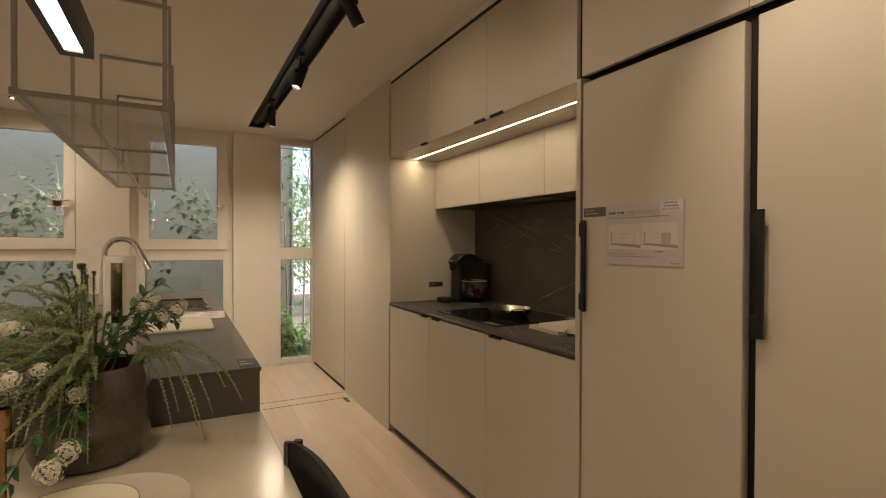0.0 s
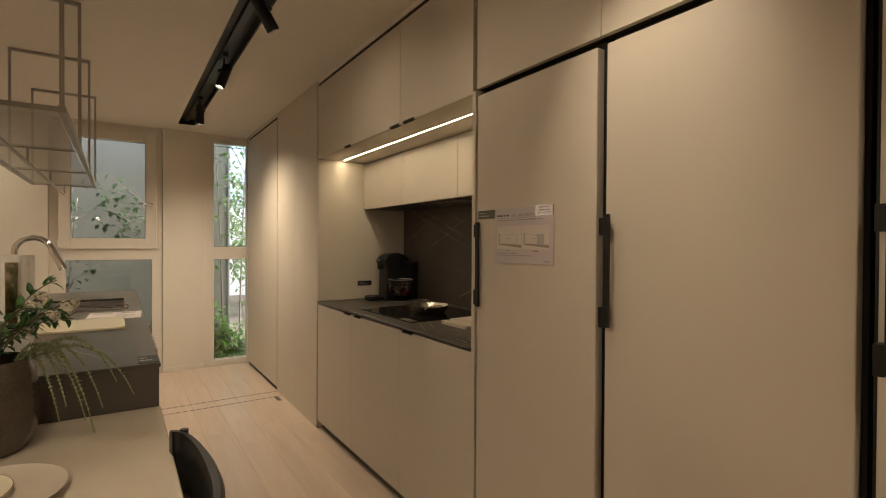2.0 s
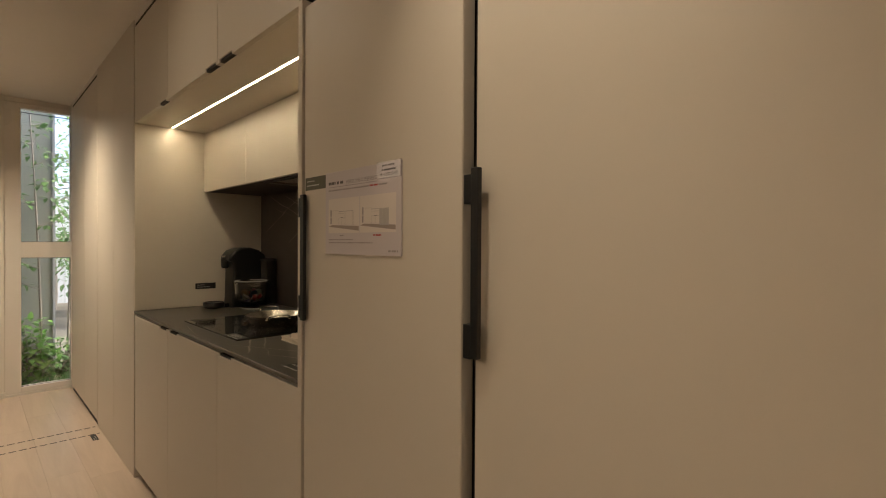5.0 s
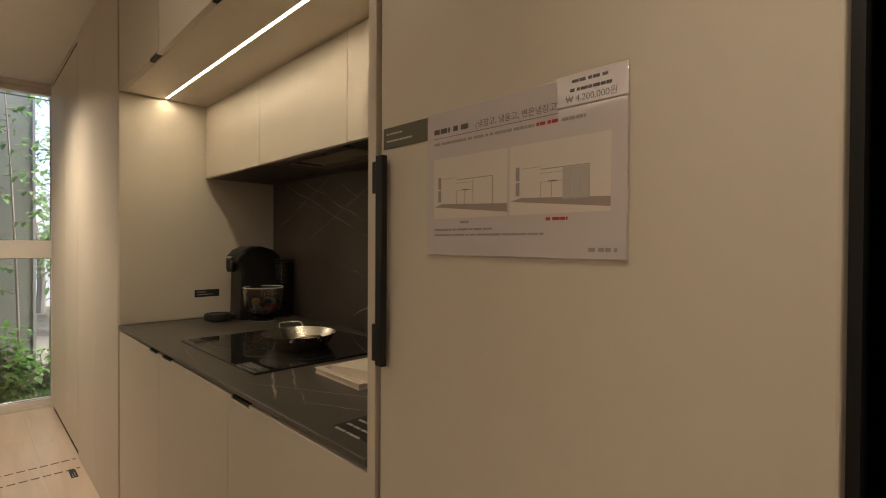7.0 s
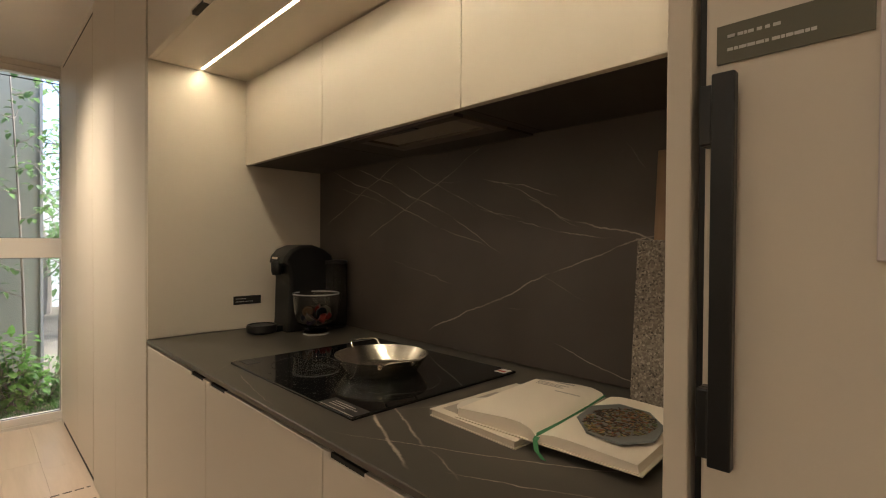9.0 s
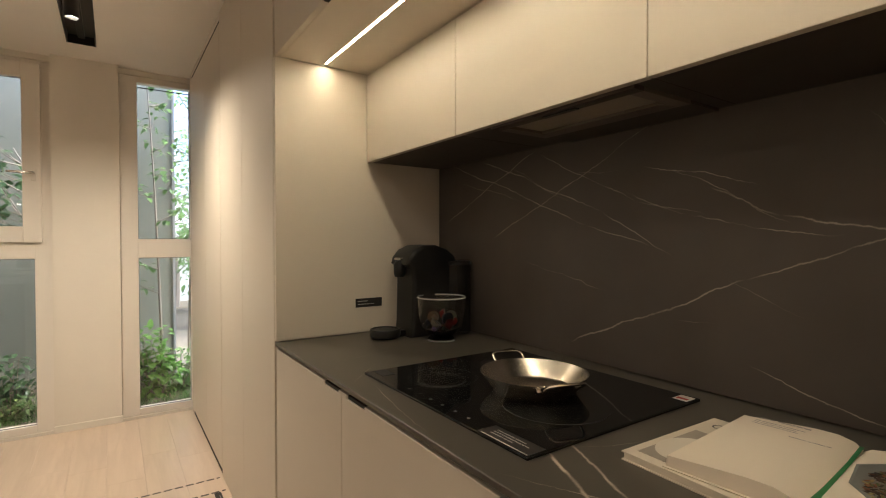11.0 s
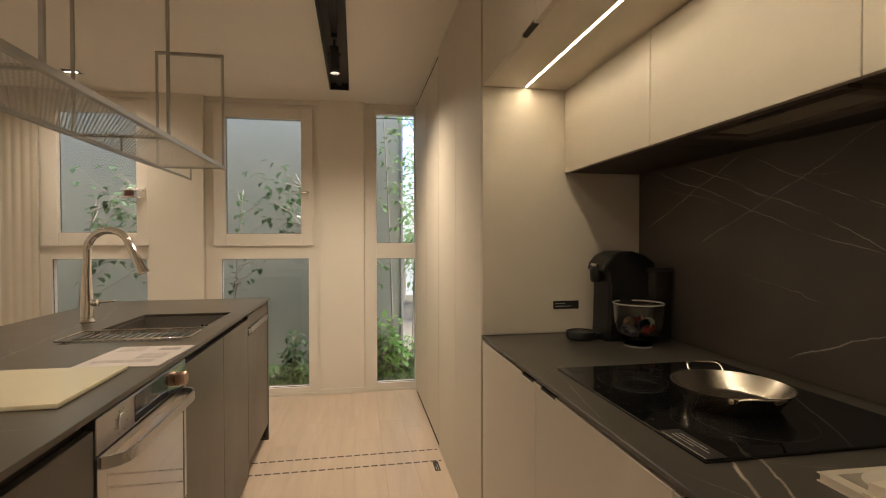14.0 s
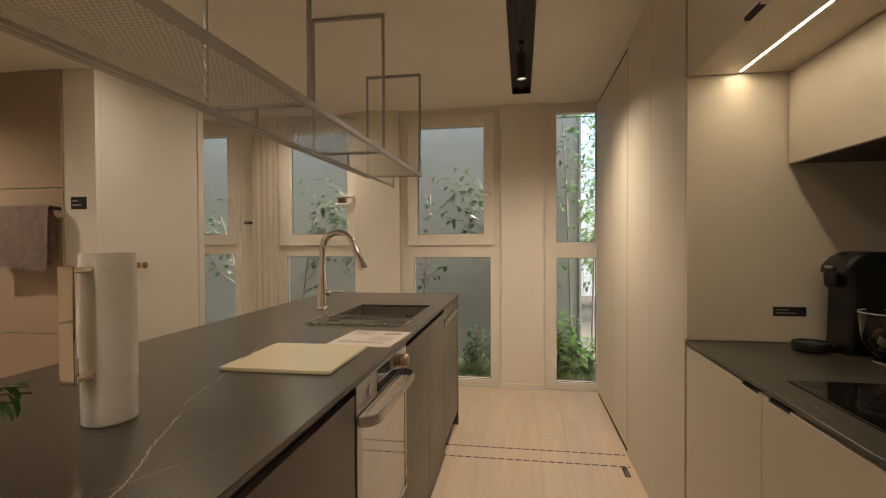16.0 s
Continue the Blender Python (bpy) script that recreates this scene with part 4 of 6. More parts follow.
def text_bars(m, rows, h, z, material, parent, seed=1, name="text_line"):
    """Lines of small type that cannot be read, as short bars. rows: (x0, x1, y)."""
    rnd = random.Random(seed)
    for x0, x1, y in rows:
        bm = bmesh.new()
        x = x0
        while x < x1 - h * 0.3:
            w = min(rnd.uniform(0.5, 1.5) * h, x1 - x)
            mm = m @ Matrix.LocRotScale((x + w / 2, y + h / 2, z), None, (w, h * 0.62, 0.0003))
            bmesh.ops.create_cube(bm, size=1.0, matrix=mm)
            x += w + h * (0.16 if rnd.random() < 0.75 else 0.5)
        part(name, bm, material, parent)


# induction hob
hob = thing("induction_hob", 1.63, 3.16, WZ, "black glass induction hob set on the worktop", "hob")
part("glass", bm_box(1.378, 1.886, 2.862, 3.461, WZ + 0.0003, WZ + 0.0062, 0.0015, 2), HOB_GLASS, hob)
hm = on_plane((1.378, 2.862, WZ + 0.0063), (0, -1, 0), (1, 0, 0))
ZONE = painted("zone_print", (0.07, 0.07, 0.07), 0.2, 0.1)
for cx, cy, r in ((1.52, 3.31, 0.085), (1.75, 3.31, 0.085), (1.60, 3.01, 0.11)):
    part("zone_ring", bm_lathe([(r, 0.0), (r, 0.0004), (r + 0.0015, 0.0004), (r + 0.0015, 0)], 48, Matrix.Translation((cx, cy, WZ + 0.0061))), ZONE, hob)
part("front_sticker", bm_box(1.381, 1.424, 2.866, 2.992, WZ + 0.0062, WZ + 0.0068), LABEL, hob, "black sticker with white print")
sm = on_plane((1.384, 2.985, WZ + 0.0069), (0, -1, 0), (1, 0, 0))
text_bars(sm, ((0.012, 0.085, 0.026), (0.012, 0.10, 0.018), (0.012, 0.07, 0.010)), 0.0042, 0.0, WHITE_INK, hob, 3)
part("sticker_line", plate(sm, 0.0, 0.118, -0.002, 0.0, 0, 0.0003), WHITE_INK, hob)
part("corner_sticker", bm_box(1.842, 1.878, 2.868, 2.90, WZ + 0.0062, WZ + 0.0067, 0.0), PAPER, hob, "small white and red sticker")
part("corner_sticker_mark", bm_box(1.85, 1.86, 2.872, 2.896, WZ + 0.0067, WZ + 0.0070), RED, hob)
part("rear_sticker", bm_box(1.40, 1.435, 3.40, 3.455, WZ + 0.0062, WZ + 0.0067), LABEL, hob)
for k in range(6):
    part("touch_key", bm_cyl(0.004, 0.004, WZ + 0.0061, WZ + 0.0064, 1.405, 3.05 + 0.045 * k, 10), ZONE, hob)

# paella pan
pan = thing("frying_pan", 1.634, 3.108, WZ + 0.0065, "polished steel two-handled pan on the hob", "pan")
pm = Matrix.Translation((1.634, 3.108, WZ + 0.0066))
PAN = metal("polished_steel", (0.76, 0.71, 0.62), 0.23, (1, 1, 1))
part("bowl", bm_lathe([(0, 0), (0.088, 0), (0.094, 0.004), (0.119, 0.040), (0.1215, 0.042), (0.122, 0.0435), (0.1185, 0.043), (0.091, 0.007), (0.086, 0.0035), (0, 0.003)], 72, pm), PAN, pan, "", True)
for sgn in (-1, 1):
    c, s2 = math.cos(radians(73)), math.sin(radians(73))
    def at(r, t2, z):
        return pm @ Vector((sgn * r * c - t2 * s2, sgn * r * s2 + t2 * c, z))
    part("handle", bm_tube([at(0.1155, -0.036, 0.034), at(0.1300, -0.040, 0.041), at(0.1440, -0.039, 0.050), at(0.1515, -0.031, 0.054), at(0.1535, -0.014, 0.055), at(0.1535, 0.014, 0.055), at(0.1515, 0.031, 0.054), at(0.1440, 0.039, 0.050), at(0.1300, 0.040, 0.041), at(0.1155, 0.036, 0.034)], 0.0031, 10), PAN, pan, "steel wire handle", True)
    for q in (-0.045, 0.045):
        part("rivet", bm_lathe([(0, 0.004), (0.004, 0.003), (0.006, 0)], 12, Matrix.Translation(at(0.1085, q, 0.032))), PAN, pan, "", True)

# capsule coffee machine
cm = thing("coffee_machine", 1.80, 3.85, WZ, "black capsule coffee machine with a round cup tray", "coffee machine")
def machine_body():
    """Side outline swept across the width, with rounded edges."""
    outline = [(0.0, 0.0), (0.20, 0.0), (0.20, 0.25), (0.185, 0.29), (0.15, 0.315), (0.10, 0.330), (0.05, 0.328), (0.012, 0.312), (-0.012, 0.285), (-0.018, 0.262), (0.0, 0.250), (0.008, 0.20), (0.004, 0.05)]
    bm = bmesh.new()
    f = bm.faces.new([bm.verts.new((1.715 + u, 3.79, WZ + w)) for u, w in outline])
    e = bmesh.ops.extrude_face_region(bm, geom=[f])
    bmesh.ops.translate(bm, verts=[v for v in e["geom"] if isinstance(v, bmesh.types.BMVert)], vec=(0, 0.135, 0))
    rim = [ed for ed in bm.edges if abs(ed.verts[0].co.y - ed.verts[1].co.y) < 1e-6]
    bmesh.ops.bevel(bm, geom=rim, offset=0.016, segments=4, profile=0.6, affect="EDGES")
    return bm


part("body", machine_body(), BLACK_PLASTIC, cm, "", True)
part("spout", bm_lathe([(0, 0), (0.016, 0.0), (0.02, 0.012), (0.021, 0.045), (0.012, 0.058), (0, 0.058)], 24, Matrix.Translation((1.700, 3.857, WZ + 0.215)), None, 1.0, 1.1), BLACK_PLASTIC, cm, "", True)
part("lever", bm_box(1.690, 1.74, 3.835, 3.88, WZ + 0.275, WZ + 0.284, 0.003, 2), CHROME, cm, "thin chrome lever")
part("tray_arm", bm_box(1.655, 1.72, 3.84, 3.875, WZ, WZ + 0.022, 0.004, 2), BLACK_PLASTIC, cm)
part("cup_tray", bm_lathe([(0, 0.0), (0.05, 0.0), (0.054, 0.004), (0.055, 0.024), (0.052, 0.029), (0.047, 0.029), (0.046, 0.025), (0, 0.025)], 40, Matrix.Translation((1.642, 3.857, WZ + 0.004))), BLACK_PLASTIC, cm, "round cup tray", True)
part("tray_foot", bm_cyl(0.035, 0.035, WZ, WZ + 0.005, 1.642, 3.857, 24), BLACK_PLASTIC, cm)
SMOKE, smn, smb = tree_of("clear_tank_plastic", 0.03, 0, (0.42, 0.40, 0.38))
smb.inputs["Transmission Weight"].default_value = 0.95
smb.inputs["IOR"].default_value = 1.25
tank = part("water_tank", bm_lathe([(0, 0.0), (0.047, 0.0), (0.049, 0.01), (0.049, 0.255), (0.046, 0.255), (0.046, 0.012), (0, 0.012)], 36, Matrix.Translation((1.918, 3.800, WZ))), SMOKE, cm, "clear smoked water tank", True)
part("tank_lid", bm_lathe([(0, 0.0), (0.051, 0.0), (0.051, 0.010), (0.047, 0.014), (0, 0.015)], 36, Matrix.Translation((1.918, 3.800, WZ + 0.2555))), BLACK_PLASTIC, tank, "black lid", True)

# glass bowl with coffee capsules
gb = thing("glass_bowl", 1.785, 3.71, WZ, "clear glass bowl half filled with coffee capsules", "bowl")
gm = Matrix.Translation((1.785, 3.712, WZ))
BOWL = clear_glass("clear_glass", (0.97, 0.97, 0.96), 0.0, 1.45)
part("bowl", bm_lathe([(0, 0.0), (0.045, 0.0), (0.048, 0.006), (0.036, 0.016), (0.052, 0.028), (0.072, 0.048), (0.080, 0.09), (0.085, 0.150), (0.0825, 0.1505), (0.077, 0.09), (0.069, 0.050), (0.050, 0.034), (0.02, 0.026), (0, 0.025)], 56, gm), BOWL, gb, "", True)
# whitish rings added at rim and foot to paint the glass highlights
RIM_GLINT, grn, grb = tree_of("whitish_rim_glint", 0.08, 0, (0.85, 0.85, 0.83))
grb.inputs["Transmission Weight"].default_value = 0.55
for rr, zz, th in ((0.0838, 0.1505, 0.0022), (0.046, 0.0035, 0.003)):
    part("rim_glint", bm_tube([gm @ Vector((rr * math.cos(2 * math.pi * k / 48), rr * math.sin(2 * math.pi * k / 48), zz)) for k in range(49)], th, 8, None, None, False), RIM_GLINT, gb, "whitish glass ring painting the highlight on the bowl's edge", True)
caps = [(0.28, 0.03, 0.03), (0.07, 0.05, 0.11), (0.04, 0.04, 0.045), (0.16, 0.10, 0.06), (0.04, 0.05, 0.08), (0.24, 0.22, 0.20), (0.22, 0.035, 0.035)]
cap_mats = [metal("foil_%s" % nm, c, 0.3) for nm, c in zip(("crimson", "violet", "charcoal", "gold", "blue", "silver", "ruby"), caps)]
rnd = random.Random(8)
cap_n = 0
for lv, count, rr in ((0.042, 4, 0.026), (0.064, 6, 0.043), (0.084, 5, 0.036)):
    for k in range(count):
        a = 2 * math.pi * k / count + lv * 40
        cap = thing("coffee_capsule", 1.785 + rr * math.cos(a), 3.712 + rr * math.sin(a), WZ + lv, "foil-coloured coffee capsule lying in the glass bowl", "capsule", "coffee capsules")
        mm = Matrix.Translation((1.785 + rr * math.cos(a), 3.712 + rr * math.sin(a), WZ + lv)) @ pose(0, 0, 0, rnd.uniform(0, 180), rnd.uniform(0, 180), rnd.uniform(0, 180))
        part("cup", bm_lathe([(0, -0.010), (0.012, -0.009), (0.0165, 0.0), (0.0185, 0.007), (0.021, 0.008), (0.021, 0.0092), (0, 0.0092)], 18, mm), cap_mats[cap_n % 7], cap, "", True)
        cap_n += 1

# small black label on the end panel
def black_label(name, m, w, h, label, seed, mat=LABEL, rows=2):
    t = thing(name, *m.translation, label, "label")
    part("plate", plate(m, 0, w, 0, h, 0, 0.0015), mat, t)
    text_bars(m, [(w * 0.08, w * (0.45 if k == 0 else 0.7), h * (0.62 - 0.34 * k)) for k in range(rows)], h * 0.13, 0.0017, WHITE_INK, t, seed)
    return t


black_label("product_label", on_plane((1.591, 3.9975, 0.965), (1, 0, 0), (0, 0, 1)), 0.108, 0.033, "small black label on the niche end panel", 5)
black_label("product_label", on_plane((FRONT - 0.0021, 2.213, 1.357), (0, -1, 0), (0, 0, 1)), 0.098, 0.031, "olive label on the refrigerator door", 6, OLIVE)
black_label("product_label", on_plane((1.336, 2.418, WZ + 0.0003), (0, -1, 0), (1, 0, 0)), 0.125, 0.078, "black printed label lying on the worktop", 7, LABEL, 3)
black_label("product_label", on_plane((-1.745, DW1 - 0.0013, 1.425), (1, 0, 0), (0, 0, 1)), 0.098, 0.068, "black label on the door frame", 9, LABEL, 2)
black_label("product_label", on_plane((-1.835, WALL_Y - 0.0125, 1.405), (1, 0, 0), (0, 0, 1)), 0.085, 0.026, "small black label on the white jamb panel", 10)
black_label("product_label", on_plane((0.222, 2.545, IZ + 0.0003), (1, 0, 0), (0, 1, 0)), 0.055, 0.11, "grey-black label lying at the island's corner", 11)

# information board on the refrigerator door
board = thing("information_board", FRONT, 1.97, 1.2, "lilac-white printed information board on the refrigerator door", "sign")
bmx = on_plane((FRONT - 0.0021, 2.1125, 1.200), (0, -1, 0), (0, 0, 1))
W, Hh = 0.283, 0.190
part("panel", plate(bmx, 0, W, 0, Hh, 0, 0.004, None, 0.0008), PAPER_PINK, board)
text_bars(bmx, ((0.0145, 0.044, 0.1585), (0.050, 0.080, 0.1585)), 0.0105, 0.0042, INK, board, 12, "heading_bar")
letters("(냉장고, 냉동고, 변온냉장고)", 0.0102, bmx @ Matrix.Translation((0.088, 0.1592, 0.0043)), INK, board)
part("rule", plate(bmx, 0.0125, 0.2065, 0.1545, 0.1551, 0.004, 0.0043), INK, board)
text_bars(bmx, ((0.0145, 0.176, 0.1445),), 0.0055, 0.0042, INK_GREY, board, 13)
text_bars(bmx, ((0.1785, 0.2075, 0.1445),), 0.006, 0.0042, RED, board, 14)
text_bars(bmx, ((0.211, 0.2385, 0.1445),), 0.0055, 0.0042, INK_GREY, board, 15)
GREY_P = painted("printed_grey", (0.44, 0.40, 0.37), 0.6, 0.02)
LIGHT_P = painted("printed_cream", (0.66, 0.59, 0.53), 0.6, 0.02)
FLOOR_P = painted("printed_brown", (0.33, 0.265, 0.23), 0.6, 0.02)
PALE_P = painted("printed_line", (0.42, 0.37, 0.34), 0.6, 0.02)
for k, x0 in enumerate((0.0145, 0.1425)):
    part("picture", plate(bmx, x0, x0 + 0.1245, 0.0485, 0.1275, 0.004, 0.0043), LIGHT_P, board, "small printed kitchen drawing")
    bm = bmesh.new()
    bm.faces.new([bm.verts.new(bmx @ Vector((x0 + u, v, 0.0045))) for u, v in ((0.0005, 0.064), (0.124, 0.053), (0.124, 0.063), (0.016, 0.0675))])
    part("picture_floor", bm, FLOOR_P, board)
    for v0, v1 in ((0.087, 0.1025), (0.070, 0.085)):
        part("picture_window", plate(bmx, x0 + 0.0085, x0 + 0.0135, v0, v1, 0.0043, 0.0046), INK_GREY, board, "dark printed window")
    for u0, u1, v in ((0.042, 0.070, 0.0925), (0.042, 0.070, 0.083), (0.016, 0.042, 0.100)):
        part("picture_line", plate(bmx, x0 + u0, x0 + u1, v, v + 0.0006, 0.0043, 0.0046), PALE_P, board)
    part("picture_line", plate(bmx, x0 + 0.042, x0 + 0.102, 0.097, 0.0979, 0.0043, 0.0046), INK_GREY, board)
    part("picture_hob", plate(bmx, x0 + 0.052, x0 + 0.063, 0.0832, 0.0842, 0.0046, 0.0048), INK, board)
    for u in (0.042, 0.056, 0.070):
        part("picture_line", plate(bmx, x0 + u, x0 + u + 0.0005, 0.066, 0.083 if u < 0.07 else 0.097, 0.0043, 0.0046), PALE_P, board)
    if k:
        for j in range(3):
            part("picture_door", plate(bmx, x0 + 0.0705 + 0.0105 * j, x0 + 0.0805 + 0.0105 * j, 0.0632, 0.0965, 0.0043, 0.0046), GREY_P, board)
        part("picture_line", plate(bmx, x0 + 0.070, x0 + 0.102, 0.0625, 0.0634, 0.0046, 0.0048), INK_GREY, board)
    else:
        part("picture_line", plate(bmx, x0 + 0.1012, x0 + 0.1026, 0.064, 0.097, 0.0043, 0.0046), PALE_P, board)
text_bars(bmx, ((0.063, 0.079, 0.0405),), 0.0048, 0.0042, INK_GREY, board, 16)
text_bars(bmx, ((0.1915, 0.2185, 0.040),), 0.0055, 0.0042, RED, board, 17)
text_bars(bmx, ((0.0155, 0.1155, 0.0315), (0.0155, 0.1885, 0.0245)), 0.0042, 0.0042, INK_GREY, board, 18)
text_bars(bmx, ((0.2425, 0.2735, 0.0065),), 0.0065, 0.0042, INK_GREY, board, 19, "logo_bar")
card = thing("price_card", FRONT, 1.87, 1.353, "clear acrylic card holder with a printed price", "price card")
cmx = bmx @ Matrix.Translation((0.2055, 0.1575, 0.0042))
part("card", plate(cmx, 0.001, 0.078, 0.002, 0.033, 0, 0.0008), PAPER_PINK, card, "white price card")
part("sleeve", plate(cmx, 0, 0.079, 0, 0.0345, 0.001, 0.0025, None, 0.0005), BOWL, card, "clear acrylic sleeve").visible_shadow = False
text_bars(cmx, ((0.018, 0.060, 0.0235), (0.016, 0.062, 0.0145)), 0.0055, 0.001, INK, card, 20)
letters("₩ 4,200,000원", 0.0095, cmx @ Matrix.Translation((0.0395, 0.0050, 0.0009)), INK, card, "lettering", "CENTER")

# cookbooks
bk = thing("closed_book", 1.70, 2.72, WZ, "closed pale cookbook lying under the open one", "book")
bq = Matrix.Translation((1.508, 2.785, WZ)) @ pose(0, 0, 0, 0, 0, -2)
COVER = painted("cream_book_cover", (0.60, 0.53, 0.43), 0.45, 0.04)
PAGES = painted("page_edges", (0.62, 0.55, 0.45), 0.7, 0.1, 900, 0.5)
part("page_block", plate(bq, 0.003, 0.262, -0.211, -0.003, 0.002, 0.012), PAGES, bk)
for z0 in (0.0, 0.0122):
    part("cover", plate(bq, 0, 0.266, -0.215, 0, z0, z0 + 0.002, None, 0.0004), COVER, bk)
part("cover_photo", plate(bq, 0.02, 0.18, -0.16, -0.015, 0.0143, 0.0146), painted("cover_photo", (0.30, 0.255, 0.21), 0.35, 0.2, 20, 0.0), bk, "printed photograph on the cover")
part("cover_shape", bm_lathe([(0, 0.0006), (0.05, 0.0004), (0.055, 0)], 32, bq @ Matrix.Translation((0.09, -0.055, 0.0146)), None, 1.0, 0.8), painted("pale_print", (0.62, 0.56, 0.48), 0.35), bk)
letters("C", 0.032, bq @ Matrix.Translation((0.215, -0.018, 0.0145)) @ pose(0, 0, 0, 0, 0, -90), INK, bk)

ob_ = thing("open_book", 1.70, 2.57, WZ + 0.0145, "open cookbook with a green ribbon and a food photograph", "book")
PAGE = painted("book_page", (0.74, 0.65, 0.54), 0.5, 0.02, 600, 0.03)
om = Matrix.Translation((1.657, 2.553, WZ + 0.0146)) @ pose(0, 0, 0, 0, 0, 3.5)


def page_block(sgn, x0, x1, thick, lift=0.0):
    """One half of an open book: pages that rise from the spine and fall to the edge."""
    bm = bmesh.new()
    prof = [(0.0, 0.35), (0.010, 0.8), (0.030, 1.08), (0.06, 1.1), (0.10, 0.95), (0.138, 0.80), (0.166, 0.70)]
    top = [[bm.verts.new(om @ Vector((x, sgn * u, 0.004 + thick * k))) for u, k in prof] for x in (x0, x1)]
    low = [[bm.verts.new(om @ Vector((x, sgn * (u * 1.015), 0.002))) for u, k in prof] for x in (x0, x1)]
    n = len(prof)
    for j in range(n - 1):
        bm.faces.new((top[0][j], top[0][j + 1], top[1][j + 1], top[1][j]))
        bm.faces.new((low[0][j], low[0][j + 1], low[1][j + 1], low[1][j]))
        for e in (0, 1):
            bm.faces.new((top[e][j], top[e][j + 1], low[e][j + 1], low[e][j]))
    for j in (0, n - 1):
        bm.faces.new((top[0][j], top[1][j], low[1][j], low[0][j]))
    return bm


part("cover", plate(om, -0.139, 0.139, -0.174, 0.172, 0.0, 0.002), COVER, ob_)
part("left_page_block", page_block(1, -0.135, 0.135, 0.020), PAGE, ob_, "", True)
part("right_page_block", page_block(-1, -0.135, 0.135, 0.014), PAGE, ob_, "", True)
tm = om @ Matrix.Translation((0, 0, 0.0265)) @ pose(0, 0, 0, 0, 0, -90)
text_bars(tm, ((-0.135, -0.06, 0.115),), 0.008, 0.0, INK_GREY, ob_, 21, "page_heading")
text_bars(tm, ((-0.135, -0.065, 0.10), (-0.135, -0.075, 0.092), (-0.135, -0.07, 0.084), (-0.075, -0.02, 0.06)), 0.0035, 0.0, INK_GREY, ob_, 22)
pm2 = om @ Matrix.Translation((-0.003, -0.086, 0.0196))
part("photo_tray", bm_lathe([(0, 0.0008), (0.062, 0.0008), (0.072, 0.0012), (0.076, 0)], 8, pm2 @ pose(0, 0, 0, 0, 0, 22.5), None, 1.35, 0.95), painted("print_blue_grey", (0.15, 0.155, 0.15), 0.45), ob_, "printed photo of a blue dish")
def speckle():
    rn = random.Random(31)
    bm = bmesh.new()
    for k in range(420):
        r, a = math.sqrt(rn.random()), rn.uniform(0, 6.283)
        mm = pm2 @ Matrix.Translation((0.078 * r * math.cos(a), 0.055 * r * math.sin(a), 0.0012 + 0.0006 * rn.random())) @ pose(0, 0, 0, 0, 0, rn.uniform(0, 180))
        bmesh.ops.create_cube(bm, size=1.0, matrix=mm @ Matrix.Diagonal((0.009, 0.0032, 0.0003, 1)))
    return bm


SALAD, snt, sb = tree_of("printed_salad", 0.5)
sg = snt.nodes.new("ShaderNodeNewGeometry")
snt.links.new(ramp(snt, sg.outputs["Random Per Island"], [(0.0, (0.012, 0.009, 0.008)), (0.4, (0.05, 0.025, 0.015)), (0.6, (0.24, 0.08, 0.03)), (0.8, (0.05, 0.10, 0.02)), (1.0, (0.36, 0.25, 0.11))]), sb.inputs["Base Color"])
tagged(part("photo_salad", speckle(), SALAD, ob_, "printed photo of a salad"), kind="stuff")
RIBBON = painted("green_ribbon", (0.04, 0.19, 0.07), 0.4, 0.1)
rb = [om @ Vector(p) for p in ((0.137, 0.004, 0.0145), (0.06, 0.002, 0.0125), (-0.05, 0.0, 0.0115), (-0.128, -0.002, 0.0125), (-0.143, -0.004, 0.006), (-0.152, -0.012, -0.006), (-0.159, -0.03, -0.0135))]
bm = bmesh.new()
prev = None
for p in rb:
    q = [bm.verts.new(p + Vector((0, 0.005, 0.0008))), bm.verts.new(p - Vector((0, 0.005, -0.0008)))]
    if prev:
        bm.faces.new((prev[0], prev[1], q[1], q[0]))
    prev = q
part("ribbon", bm, RIBBON, ob_, "green ribbon bookmark")

# boards leaning against the splashback
def handled_board(w, h, hw, hh, th, hole):
    """A chopping board with a grip and a hole, standing on its lower edge."""
    bm = bm_box(-w / 2, w / 2, 0, th, 0, h, 0.003, 2)
    bm_box(-hw / 2, hw / 2, 0.0004, th - 0.0004, h - 0.004, h + hh, 0.003, 2, bm)
    return bm


def leaning(name, y, x_foot, w, h, hw, hh, th, lean, mat, label, category):
    t = thing(name, x_foot, y, WZ, label, category)
    m = Matrix.Translation((x_foot, y, WZ + 0.0012)) @ pose(0, 0, 0, 0, lean, 0) @ pose(0, 0, 0, 0, 0, -90)
    bm = handled_board(w, h, hw, hh, th, 0.01)
    bmesh.ops.transform(bm, matrix=m, verts=bm.verts)
    b2 = part("board", bm, mat, t)
    # thin dark disc on the face stands for the shaded hole
    part("hole", bm_cyl(0.007, 0.007, -0.0008, 0.0, 0, 0, 20, m @ Matrix.Translation((0, -0.0002, h + hh - 0.025)) @ pose(0, 0, 0, 90, 0, 0)), GAP, b2)
    return t, m


